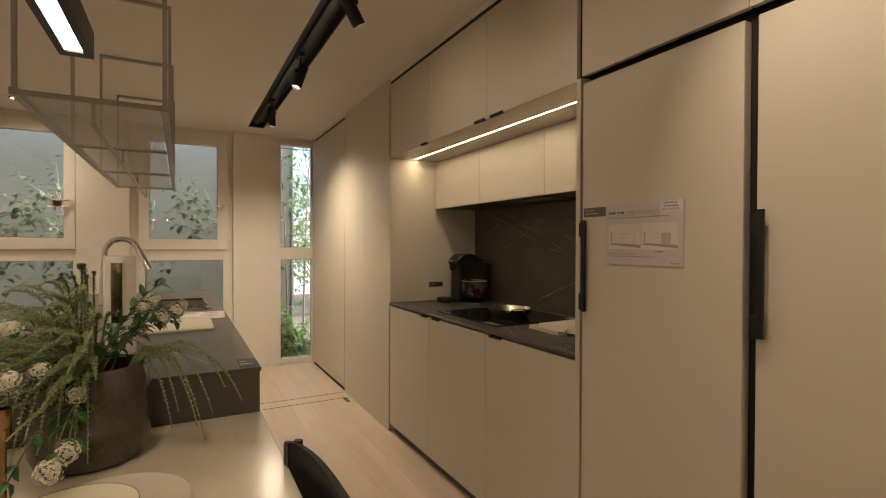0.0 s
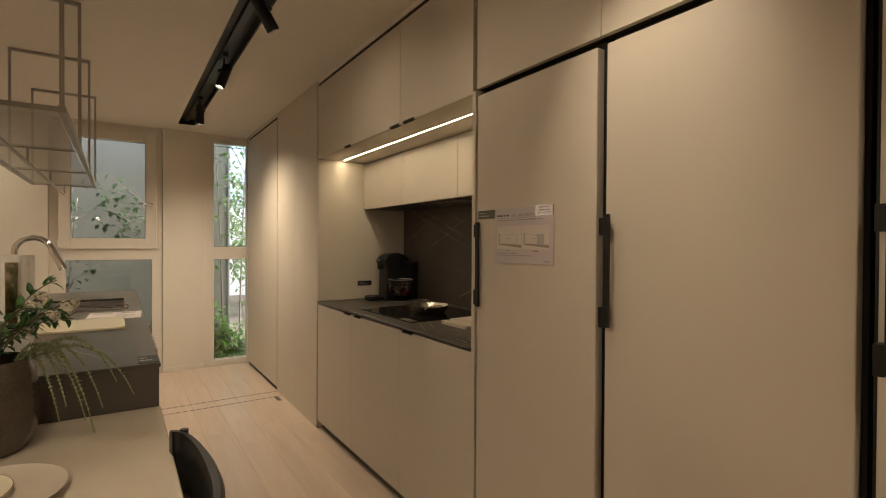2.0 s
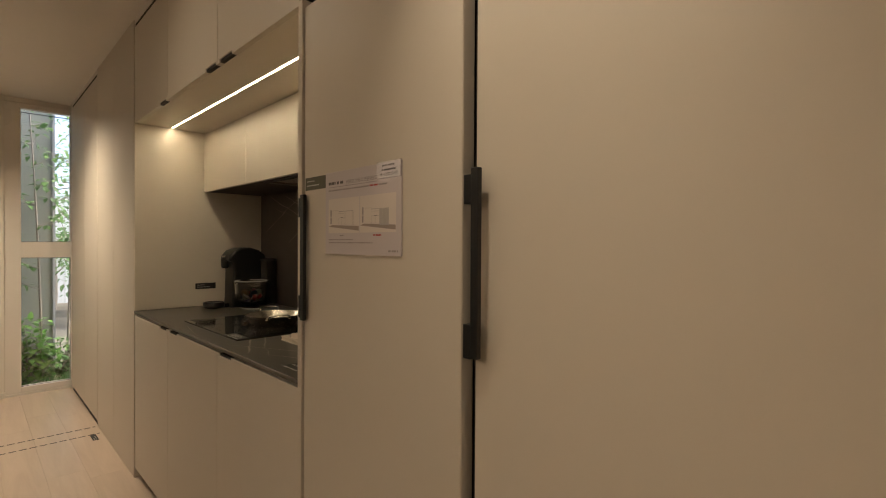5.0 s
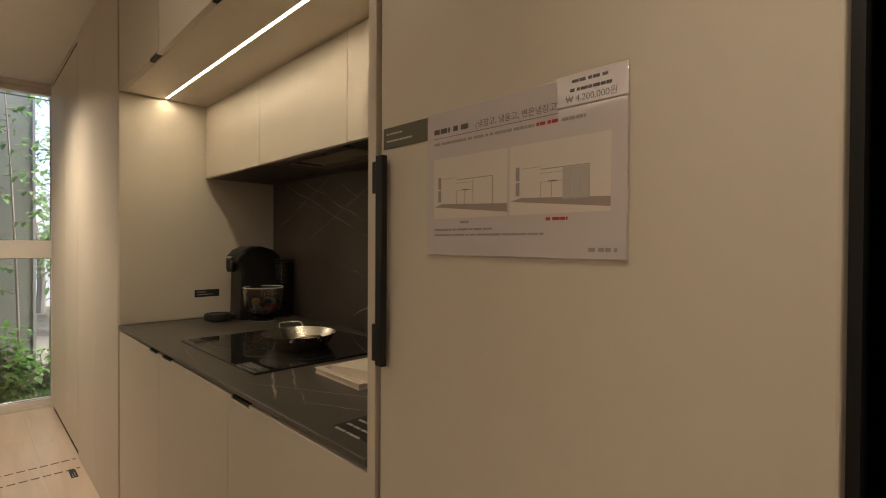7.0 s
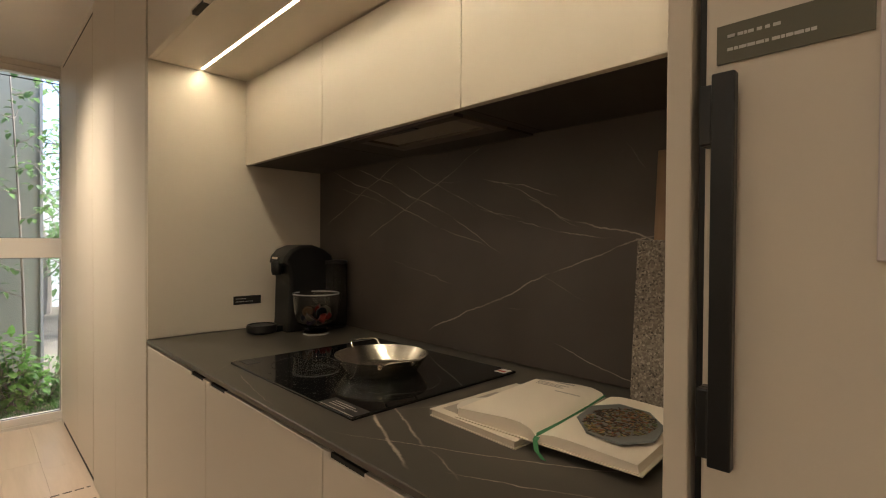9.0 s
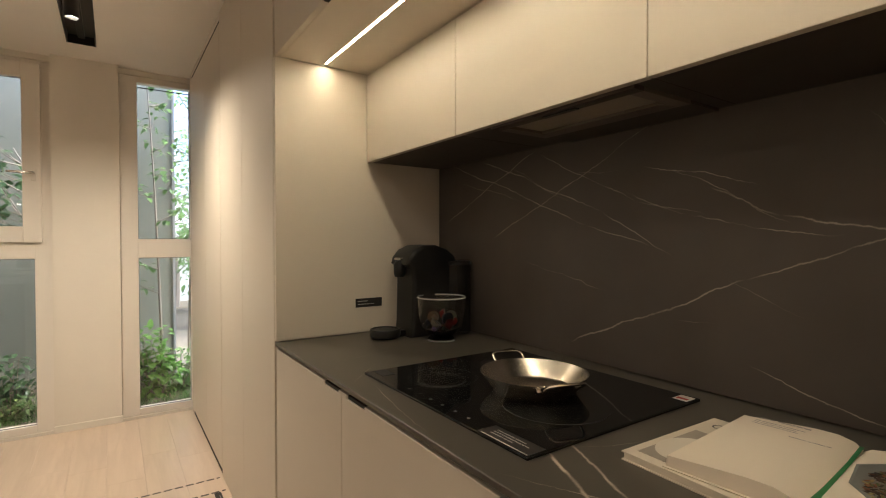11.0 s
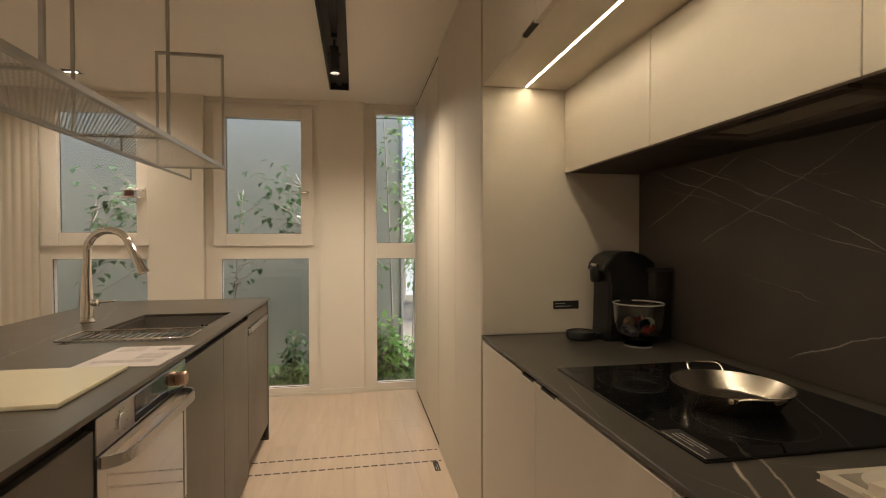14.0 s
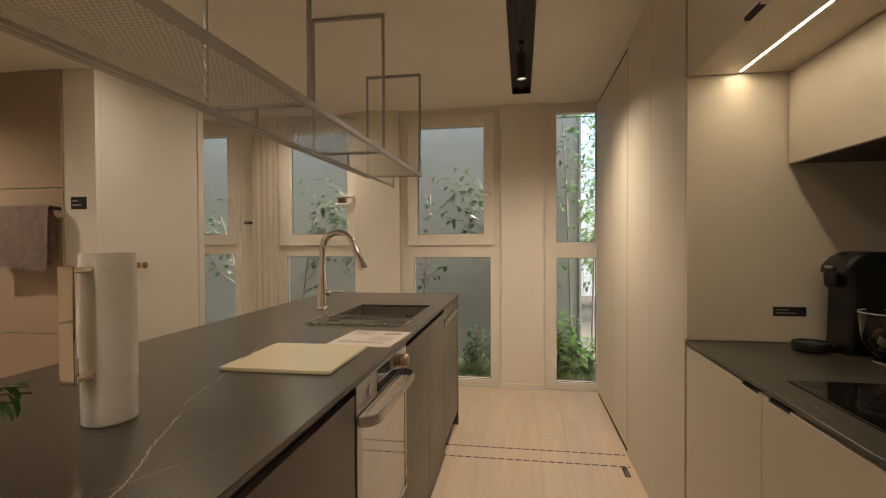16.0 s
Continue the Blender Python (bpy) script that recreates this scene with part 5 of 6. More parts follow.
TERRAZZO, tnt, tb2 = tree_of("terrazzo", 0.3)
tv = tnt.nodes.new("ShaderNodeTexVoronoi")
tv.inputs["Scale"].default_value = 260.0
ttc = tnt.nodes.new("ShaderNodeTexCoord")
tnt.links.new(ttc.outputs["Object"], tv.inputs["Vector"])
tsep = tnt.nodes.new("ShaderNodeSeparateColor")
tnt.links.new(tv.outputs["Color"], tsep.inputs[0])
tnt.links.new(ramp(tnt, tsep.outputs[0], [(0.0, (0.05, 0.042, 0.035)), (0.12, (0.15, 0.125, 0.10)), (0.55, (0.23, 0.195, 0.16)), (0.85, (0.31, 0.27, 0.22)), (1.0, (0.42, 0.37, 0.31))]), tb2.inputs["Base Color"])
WOODB = wood("beech_board", (0.26, 0.165, 0.095), (0.38, 0.25, 0.15), 0.5, (14, 14, 1.2), 0.02, 0.1)
leaning("chopping_board", 2.425, 1.895, 0.198, 0.548, 0.070, 0.075, 0.018, 5.0, WOODB, "wooden chopping board with a grip leaning on the splashback", "chopping board")
leaning("terrazzo_board", 2.469, 1.868, 0.157, 0.350, 0.038, 0.088, 0.014, 5.0, TERRAZZO, "grey terrazzo serving board leaning in front of the wooden one", "serving board")

# ---------------------------------------------------------------- things on the island
SINK = metal("sink_steel", (0.52, 0.49, 0.46), 0.30)
sk = thing("sink", 0.0, 4.38, IZ - 0.21, "undermounted dark steel kitchen sink", "sink")
part("basin", boxes((SX0 - 0.012, SX0 - 0.001, SY0 - 0.01, SY1 + 0.01, IZ - 0.21, IZ - 0.014), (SX1 + 0.001, SX1 + 0.012, SY0 - 0.01, SY1 + 0.01, IZ - 0.21, IZ - 0.014),
                    (SX0 - 0.001, SX1 + 0.001, SY0 - 0.012, SY0 - 0.001, IZ - 0.21, IZ - 0.014), (SX0 - 0.001, SX1 + 0.001, SY1 + 0.001, SY1 + 0.012, IZ - 0.21, IZ - 0.014),
                    (SX0 - 0.001, SX1 + 0.001, SY0 - 0.001, SY1 + 0.001, IZ - 0.215, IZ - 0.208)), SINK, sk)
part("drain", bm_lathe([(0, 0.0), (0.04, 0.0), (0.05, 0.003), (0.055, 0)], 32, Matrix.Translation((0.0, 4.5, IZ - 0.208))), CHROME, sk, "round chrome drain", True)
for k in range(4):
    # dark blocks stand for the shade inside the slots
    part("overflow_slot", bm_box(0.06 + 0.02 * k, 0.072 + 0.02 * k, SY1 - 0.0005, SY1 + 0.001, IZ - 0.065, IZ - 0.057), GAP, sk)
part("sticker", bm_cyl(0.017, 0.017, 0, 0.0006, 0, 0, 24, Matrix.Translation((-0.12, SY1 - 0.0009, IZ - 0.10)) @ pose(0, 0, 0, 90, 0, 0)), painted("orange_sticker", (0.55, 0.22, 0.14), 0.4), sk, "small orange round sticker")

rk = thing("drying_rack", 0.0, 4.15, IZ, "chrome wire drying rack lying across the sink", "rack")
ry0, ry1, rz = 4.055, 4.265, IZ + 0.006
part("rim", bm_tube([(-0.215, ry0, rz), (0.205, ry0, rz), (0.215, ry0 + 0.01, rz), (0.215, ry1 - 0.01, rz), (0.205, ry1, rz), (-0.215, ry1, rz), (-0.225, ry1 - 0.01, rz), (-0.225, ry0 + 0.01, rz), (-0.215, ry0, rz)], 0.0034, 8, None, None, False), CHROME, rk, "", True)
for k in range(15):
    xx = -0.19 + 0.38 * k / 14
    part("wire", bm_tube([(xx, ry0, rz), (xx, ry0 + 0.02, rz - 0.012), (xx, ry1 - 0.02, rz - 0.012), (xx, ry1, rz)], 0.0016, 6), CHROME, rk, "", True)

part("mat", bm_box(-0.186, 0.186, ry0 + 0.012, ry1 - 0.012, rz - 0.0185, rz - 0.0145, 0.001), BLACK_PLASTIC, rk, "black draining mat under the wires")

fc = thing("kitchen_tap", -0.335, 4.52, IZ, "chrome arched kitchen tap with a pull-out head", "tap")
bx, by = -0.345, 4.53
wdir = Vector((0.98, -0.05, 0)).normalized()
def tp(u, z):
    return (bx + wdir.x * u, by + wdir.y * u, IZ + z)


part("base", bm_lathe([(0, 0), (0.030, 0), (0.031, 0.004), (0.0275, 0.008), (0.0265, 0.02), (0.0255, 0.08), (0.0225, 0.15), (0.0185, 0.225), (0.0168, 0.26)], 32, Matrix.Translation((bx, by, IZ))), CHROME, fc, "", True)
neck = [tp(0, 0.15), tp(0.004, 0.30)] + [tp(0.004 + 0.088 - 0.088 * math.cos(a), 0.315 + 0.088 * math.sin(a)) for a in [math.pi * k / 18 for k in range(0, 17)]]
part("spout", bm_tube(neck, 0.0165, 20), CHROME, fc, "", True)
e0, e1 = Vector(neck[-1]), Vector(neck[-1]) - Vector(neck[-2])
e1.normalize()
part("spray_head", bm_tube([e0, e0 + e1 * 0.015, e0 + e1 * 0.02, e0 + e1 * 0.095, e0 + e1 * 0.142, e0 + e1 * 0.145], 0.017, 20, None, [0.0168, 0.0168, 0.0185, 0.019, 0.0235, 0.021]), CHROME, fc, "chrome pull-out spray head", True)
part("lever", bm_tube([tp(0.02, 0.085), tp(0.045, 0.087), tp(0.05, 0.088), tp(0.115, 0.093)], 0.008, 12, None, [0.016, 0.016, 0.006, 0.0045]), CHROME, fc, "chrome side lever", True)

cb = thing("cutting_board", 0.035, 3.465, IZ, "glossy cream cutting board on the island", "cutting board")
CREAM = painted("cream_glaze", (0.80, 0.73, 0.53), 0.12, 0.02, 200, 0.0)
part("board", bm_box(-0.127, 0.194, 3.305, 3.632, IZ, IZ + 0.012, 0.003, 2), CREAM, cb)
text_bars(on_plane((-0.115, 3.40, IZ + 0.0122), (0, 1, 0), (-1, 0, 0)), ((0.0, 0.06, 0.0),), 0.006, 0.0, INK_GREY, cb, 23)

sh = thing("info_sheet", 0.14, 3.79, IZ, "pink-white printed sheet lying on the island", "sheet")
smx = Matrix.Translation((0.03, 3.665, IZ)) @ pose(0, 0, 0, 0, 0, -3)
part("paper", plate(smx, 0, 0.232, 0, 0.275, 0.0, 0.002), painted("pinkish_paper", (0.60, 0.535, 0.505), 0.5, 0.02), sh)
text_bars(smx, [(0.02, 0.10, 0.25 - 0.012 * k) for k in range(5)] + [(0.02, 0.19, 0.05 + 0.012 * k) for k in range(3)], 0.006, 0.0022, INK_GREY, sh, 24)
text_bars(smx, [(0.12, 0.20, 0.10 + 0.012 * k) for k in range(6)], 0.005, 0.0022, INK_GREY, sh, 25)
part("dark_box", plate(smx, 0.14, 0.205, 0.21, 0.245, 0.002, 0.0024), INK_GREY, sh)

# white oval pitcher with a mirror-bright handle plate
jg = thing("pitcher", -0.115, 2.99, IZ, "tall white oval pitcher with a polished copper handle", "pitcher")
JX, JY = -0.119, 2.937
CERAMIC = painted("white_ceramic", (0.72, 0.68, 0.64), 0.28, 0.01, 200, 0.01)
part("body", bm_lathe([(0, 0), (0.045, 0), (0.0485, 0.004), (0.0490, 0.330), (0.047, 0.335), (0.0435, 0.335), (0.043, 0.30), (0.0, 0.28)], 56, Matrix.Translation((JX, JY, IZ)), None, 0.97, 1.06), CERAMIC, jg, "", True)
COPPER = metal("polished_copper", (0.78, 0.68, 0.57), 0.05, (1, 1, 1))
hp = part("handle_plate", bm_box(JX - 0.017, JX + 0.017, JY - 0.094, JY - 0.088, IZ + 0.095, IZ + 0.313, 0.002, 2), COPPER, jg, "mirror-bright copper handle plate")
for zz in (0.098, 0.300):
    part("handle_arm", bm_box(JX - 0.016, JX + 0.016, JY - 0.0885, JY - 0.040, IZ + zz, IZ + zz + 0.010, 0.002), COPPER, jg)

# ---------------------------------------------------------------- dining table: plates, glass candle holder, chair, pendant
PLATE_A = painted("grey_stoneware", (0.46, 0.395, 0.32), 0.12, 0.03, 200, 0.02)
PLATE_B = painted("cream_stoneware", (0.62, 0.56, 0.42), 0.16, 0.03, 200, 0.02)
def dinner_plate(name, x, y, z, r, mat, label, rimmat=None):
    t = thing(name, x, y, z, label, "plate", "dinner plates")
    m = Matrix.Translation((x, y, z))
    part("plate", bm_lathe([(0, 0.002), (r * 0.60, 0.0), (r * 0.64, 0.002), (r * 0.95, 0.011), (r, 0.016), (r * 0.997, 0.0175), (r * 0.94, 0.0135), (r * 0.66, 0.0055), (0, 0.005)], 72, m), mat, t, "", True)
    part("rim", bm_lathe([(r * 0.998, 0.0158), (r * 1.004, 0.0168), (r * 0.998, 0.0180), (r * 0.990, 0.0172)], 72, m), rimmat or mat, t, "fine brown rim", True)
    return t


BROWN_RIM = painted("brown_glaze", (0.20, 0.12, 0.06), 0.2)
dinner_plate("dinner_plate", -0.06, 2.045, TZ + 0.0005, 0.142, PLATE_A, "large grey stoneware plate under a smaller one")
dinner_plate("dinner_plate", -0.115, 2.05, TZ + 0.0055, 0.108, PLATE_B, "cream stoneware plate with a brown rim", BROWN_RIM)

cs = thing("candle_holder", -0.27, 2.02, TZ, "slim brushed brass candle holder on the table", "candle holder")
BRASS = metal("old_brass", (0.30, 0.19, 0.09), 0.22)
cmm = Matrix.Translation((-0.228, 2.13, TZ))
part("foot", bm_lathe([(0, 0), (0.045, 0), (0.046, 0.004), (0.02, 0.010), (0.007, 0.02)], 36, cmm), BRASS, cs, "", True)
part("stem", bm_cyl(0.006, 0.006, TZ + 0.015, TZ + 0.15, -0.228, 2.13, 16), BRASS, cs, "", True)
part("cup", bm_lathe([(0, 0.148), (0.011, 0.148), (0.013, 0.152), (0.0135, 0.205), (0.0118, 0.205), (0.0112, 0.16), (0, 0.158)], 28, cmm), BRASS, cs, "", True)

ch = thing("dining_chair", 0.2, 1.88, 0.0, "black wooden chair with a curved wrap-round backrest", "chair")
CHAIR = painted("black_stained_wood", (0.010, 0.0095, 0.009), 0.42, 0.2, 90, 0.15)


def back_band():
    """A curved band, thick in the middle, whose ends run forward as arms."""
    bm = bmesh.new()
    rows = []
    n = 22
    for k in range(n + 1):
        a = radians(-100 + 200 * k / n)
        cx, cy = 0.285 + 0.050 * math.cos(a), 1.885 + 0.225 * math.sin(a)
        out = Vector((math.cos(a), math.sin(a), 0))
        mid = 1 - abs(k - n / 2) / (n / 2)
        z1, z0 = 0.806 - 0.02 * mid, 0.60 - 0.02 * mid
        t = 0.012
        rows.append([bm.verts.new(Vector((cx, cy, z)) + out * d) for z, d in ((z0, -t), (z0 + 0.004, t), (z1 - 0.012, t * 1.3), (z1, t * 0.6), (z1, -t * 0.6), (z1 - 0.012, -t))])
    for a, b in zip(rows, rows[1:]):
        for j in range(6):
            bm.faces.new((a[j], a[(j + 1) % 6], b[(j + 1) % 6], b[j]))
    bm.faces.new(rows[0])
    bm.faces.new(rows[-1][::-1])
    return bm


part("backrest", back_band(), CHAIR, ch, "", True)
part("seat", bm_box(-0.04, 0.385, 1.69, 2.08, 0.43, 0.455, 0.012, 3), CHAIR, ch)
for lx, ly, top in ((0.0, 1.72, 0.43), (0.0, 2.05, 0.43), (0.312, 1.74, 0.68), (0.312, 2.03, 0.68)):
    part("leg", bm_tube([(lx + (0.02 if lx > 0.3 else -0.01), ly, 0.0), (lx, ly, 0.43), (lx, ly, top)], 0.014, 12, None, [0.011, 0.015, 0.014]), CHAIR, ch, "", True)
part("arm_post", bm_tube([(0.285, 2.105, 0.455), (0.300, 2.11, 0.70), (0.306, 2.112, 0.803)], 0.011, 14, None, [0.013, 0.011, 0.010]), CHAIR, ch, "", True)

pd = thing("pendant_lamp", -0.138, 1.55, 1.68, "long slim black pendant lamp with a glowing underside over the table", "pendant lamp")
part("housing", boxes((-0.168, -0.153, 0.85, 2.285, 1.672, 1.72), (-0.121, -0.106, 0.85, 2.285, 1.672, 1.72), (-0.153, -0.121, 0.85, 0.865, 1.672, 1.72), (-0.153, -0.121, 2.255, 2.285, 1.672, 1.72), (-0.168, -0.106, 0.85, 2.285, 1.7205, 1.73)), BLACK, pd)
part("diffuser", bm_box(-0.1525, -0.1215, 0.866, 2.2545, 1.676, 1.684), glowing("pendant_diffuser", (1.0, 0.86, 0.66), 5.0), pd, "glowing white diffuser")
for yy in (1.0, 2.1):
    part("cable", bm_cyl(0.0012, 0.0012, 1.73, CEIL, -0.137, yy, 8), BLACK, pd)
area(-0.137, 1.56, 1.668, 0.03, 1.36, 0.9, WARM)

# towel on its rail in the bathroom
tr_ = thing("towel_rail", -2.0, 4.33, 1.43, "dark metal towel rail on the tiled wall", "towel rail")
part("bar", bm_tube([(-2.40, 4.338, 1.43), (-1.798, 4.338, 1.43)], 0.008, 12), BLACK, tr_, "", True)
for xx in (-2.39, -1.806):
    part("bracket", bm_box(xx - 0.008, xx + 0.008, 4.338, 4.3995, 1.42, 1.44, 0.002), BLACK, tr_)
TOWEL, wnt, wb = tree_of("towel_cloth", 0.95, 0, (0.42, 0.32, 0.28))
tn = node(wnt, "ShaderNodeTexNoise", Scale=320.0, Detail=3.0)
tl = node(wnt, "ShaderNodeTexNoise", Scale=26.0, Detail=5.0)
wtc = coords(wnt)
wnt.links.new(wtc, tn.inputs["Vector"])
wnt.links.new(wtc, tl.inputs["Vector"])
wnt.links.new(ramp(wnt, tl.outputs[0], [(0.3, (0.33, 0.245, 0.215)), (0.7, (0.45, 0.35, 0.31))]), wb.inputs["Base Color"])
relief(wnt, wb, tn.outputs[0], 0.9, 0.004)


def towel():
    """A folded towel over the bar, with soft waves."""
    bm = bmesh.new()
    nx, rows = 26, []
    prof = [(4.262, 1.12), (4.26, 1.25), (4.256, 1.38), (4.250, 1.425), (4.238, 1.434), (4.226, 1.425), (4.218, 1.38), (4.214, 1.25), (4.212, 1.085)]
    for k in range(nx + 1):
        u = k / nx
        wave = 0.006 * math.sin(u * 9.0) + 0.003 * math.sin(u * 23 + 1)
        rows.append([bm.verts.new((-2.165 + 0.368 * u, 0.1 + y - (0.9 if y < 4.238 else 0.2) * wave * (1.45 - z) * 2.4, z + 0.015 + 0.006 * math.sin(u * 5) * (z < 1.2))) for y, z in prof])
    for a, b in zip(rows, rows[1:]):
        for j in range(len(prof) - 1):
            bm.faces.new((a[j], a[j + 1], b[j + 1], b[j]))
    ret = bmesh.ops.solidify(bm, geom=bm.faces[:], thickness=0.007)
    return bm


solid("towel", towel(), TOWEL, "folded dusty-pink towel hanging on the rail", "towel", "", "", True)

# small price tag standing on the window's handle side
tag = thing("price_tag", -0.86, WALL_Y - 0.05, 1.57, "small brown tag on a white ledge by the window handle", "tag")
part("card", bm_box(-0.905, -0.835, WALL_Y - 0.062, WALL_Y - 0.058, 1.580, 1.628, 0.001), painted("brown_card", (0.20, 0.10, 0.07), 0.5), tag, "brown card")
part("ledge", bm_box(-0.93, -0.80, WALL_Y - 0.075, WALL_Y - 0.0375, 1.570, 1.579, 0.001), PVC, tag, "white ledge")

# strike plate of the sliding door, floor tape
solid("strike_plate", bm_box(-1.735, -1.7215, WALL_Y - 0.014, WALL_Y - 0.0125, 0.915, 1.00), BLACK, "black strike plate on the door jamb", "strike plate")
TAPE = painted("dark_tape", (0.09, 0.07, 0.06), 0.5)
for base_y, lift in ((4.855, 0.0), (5.005, 0.0)):
    tape = thing("floor_tape", 0.76, base_y, 0.0, "dashed dark tape line across the floor", "tape", "floor tape lines")
    x = 0.235
    while x < 1.275:
        part("dash", bm_box(x, min(x + 0.035, 1.285), base_y - 0.006, base_y + 0.006, 0.0002, 0.0012), TAPE, tape)
        x += 0.047
black_label("product_label", on_plane((1.262, 4.735, 0.0003), (0, 1, 0), (-1, 0, 0)), 0.11, 0.03, "small black label on the floor by the panel", 26)


# shallow wavy cream sheet, gives soft vertical bands between the two rooms' windows
def pleats(x0, x1, y, z0, z1, depth, waves):
    bm = bmesh.new()
    n = waves * 8
    rows = []
    for z in (z0, (z0 + z1) / 2, z1):
        front, back = [], []
        for k in range(n + 1):
            x = x0 + (x1 - x0) * k / n
            o = y + depth * math.sin(2 * math.pi * k / 8 + 0.4 * math.sin(k * 0.7))
            front.append(bm.verts.new((x, o, z)))
            back.append(bm.verts.new((x, o + 0.002, z)))
        rows.append(front + back[::-1])
    for a, b in zip(rows, rows[1:]):
        for j in range(len(a)):
            bm.faces.new((a[j], a[(j + 1) % len(a)], b[(j + 1) % len(a)], b[j]))
    return bm


cu = thing("curtain", -1.60, WALL_Y - 0.085, 0.01, "cream sheet with shallow vertical waves beside the tall window", "curtain")
part("fabric", pleats(-1.705, -1.475, WALL_Y - 0.083, 0.012, 2.36, 0.003, 4), painted("cream_wavy_sheet", (0.62, 0.56, 0.47), 0.85, 0.05, 300, 0.15), cu, "", True)

# ---------------------------------------------------------------- plants
def leaf_into(bm, base, way, up, length, width, fold=0.18, droop=0.15):
    """A pointed oval leaf with a folded midrib."""
    way = way.normalized()
    side = way.cross(up)
    if side.length < 1e-4:
        side = way.orthogonal()
    side.normalize()
    nrm = side.cross(way).normalized()
    p = [base, base + way * length * 0.38 - nrm * droop * length * 0.1, base + way * length * 0.75 - nrm * droop * length * 0.45, base + way * length - nrm * droop * length]
    v0, m1, m2, tip = [bm.verts.new(q) for q in p]
    l1, r1 = [bm.verts.new(p[1] + s * side * width * 0.5 + nrm * fold * width) for s in (1, -1)]
    l2, r2 = [bm.verts.new(p[2] + s * side * width * 0.36 + nrm * fold * width * 0.6) for s in (1, -1)]
    for f in ((v0, l1, m1), (v0, m1, r1), (m1, l1, l2, m2), (m1, m2, r2, r1), (m2, l2, tip), (m2, tip, r2)):
        bm.faces.new(f)


def curve_pts(p0, p1, p2, n):
    p0, p1, p2 = Vector(p0), Vector(p1), Vector(p2)
    return [p0 * (1 - t) ** 2 + p1 * 2 * t * (1 - t) + p2 * t * t for t in [k / n for k in range(n + 1)]]


def plain_mesh(name, bm, material, parent, label="", smooth=False):
    me = bpy.data.meshes.new(name)
    bm.to_mesh(me)
    bm.free()
    me.materials.append(material)
    if smooth:
        me.polygons.foreach_set("use_smooth", [True] * len(me.polygons))
    ob = new(name, me)
    ob.parent = parent
    if parent.type == "EMPTY":
        ob.matrix_parent_inverse = parent.matrix_basis.inverted()
    if label:
        tagged(ob, label)
    return ob


SPIKE = leafy("spike_leaves", (0.17, 0.20, 0.09), (0.32, 0.345, 0.18), 0.6, 0.15)
FERN = leafy("fern_needles", (0.06, 0.09, 0.025), (0.13, 0.17, 0.06), 0.55, 0.15)
VIB = leafy("viburnum_leaves", (0.030, 0.085, 0.022), (0.07, 0.16, 0.045), 0.4, 0.2)
PETAL = leafy("cream_petals", (0.52, 0.47, 0.36), (0.70, 0.65, 0.52), 0.6, 0.2)
STEM = painted("green_brown_stem", (0.10, 0.085, 0.04), 0.6, 0.2)

# pot
PXc, PYc = -0.125, 2.375
pt = thing("flower_pot", PXc, PYc, TZ, "dark brown glazed barrel-shaped pot on the marble table", "pot")
POT, pnt, pb = tree_of("brown_crackle_glaze", 0.16, 0, (0.06, 0.045, 0.032), 0.6)
pn1 = node(pnt, "ShaderNodeTexNoise", Scale=7.0, Detail=8.0, Roughness=0.7)
pn2 = node(pnt, "ShaderNodeTexNoise", Scale=420.0, Detail=4.0)
pv = coords(pnt)
pnt.links.new(pv, pn1.inputs["Vector"])
pnt.links.new(pv, pn2.inputs["Vector"])
pnt.links.new(mixed(pnt, 0.25, ramp(pnt, pn1.outputs[0], [(0.3, (0.022, 0.016, 0.012)), (0.6, (0.075, 0.056, 0.040)), (0.8, (0.12, 0.098, 0.075))]), ramp(pnt, pn2.outputs[0], [(0.42, (0.02, 0.015, 0.01)), (0.62, (0.15, 0.12, 0.09))])), pb.inputs["Base Color"])
relief(pnt, pb, pn2.outputs[0], 0.12, 0.0006)
part("pot", bm_lathe([(0, 0), (0.098, 0), (0.110, 0.006), (0.120, 0.03), (0.127, 0.08), (0.126, 0.14), (0.119, 0.19), (0.110, 0.215), (0.108, 0.222), (0.104, 0.223), (0.101, 0.216), (0.112, 0.16), (0.112, 0.05), (0.0, 0.03)], 72, Matrix.Translation((PXc, PYc, TZ))), POT, pt, "", True)
part("soil", bm_lathe([(0, 0.004), (0.06, 0.003), (0.108, 0.0)], 32, Matrix.Translation((PXc, PYc, TZ + 0.18))), painted("dark_soil", (0.03, 0.024, 0.017), 0.9, 0.3, 60, 0.6), pt)

fl = thing("flower_arrangement", PXc, PYc, TZ + 0.19, "bushy arrangement of drooping green spikes and cream flower clusters", "flowers")
RN = random.Random(12)


def spike(p0, p1, p2, size=0.0085, n=44, mat=SPIKE, name="spike", rows=4):
    pts = curve_pts(p0, p1, p2, n)
    bm = bm_tube(pts[::4] + ([pts[-1]] if (len(pts) - 1) % 4 else []), 0.0014, 5, None, None, False)
    for k in range(3, n + 1):
        way = (pts[k] - pts[k - 1]).normalized()
        side = way.orthogonal().normalized()
        taper = 0.45 + 0.75 * math.sin(math.pi * min(1.0, (k / n) * 0.9 + 0.08))
        for j in range(rows):
            a = 2 * math.pi * (j + 0.5 * (k % 2)) / rows + RN.uniform(-0.4, 0.4)
            out = (Matrix.Rotation(a, 3, way) @ side)
            leaf_into(bm, pts[k], (out * 0.9 + way * (1.0 if mat is SPIKE else 0.75)), way, size * taper * RN.uniform(0.8, 1.2), size * (0.62 if mat is SPIKE else 0.22) * taper, 0.1, 0.2)
    return plain_mesh(name, bm, mat, fl)


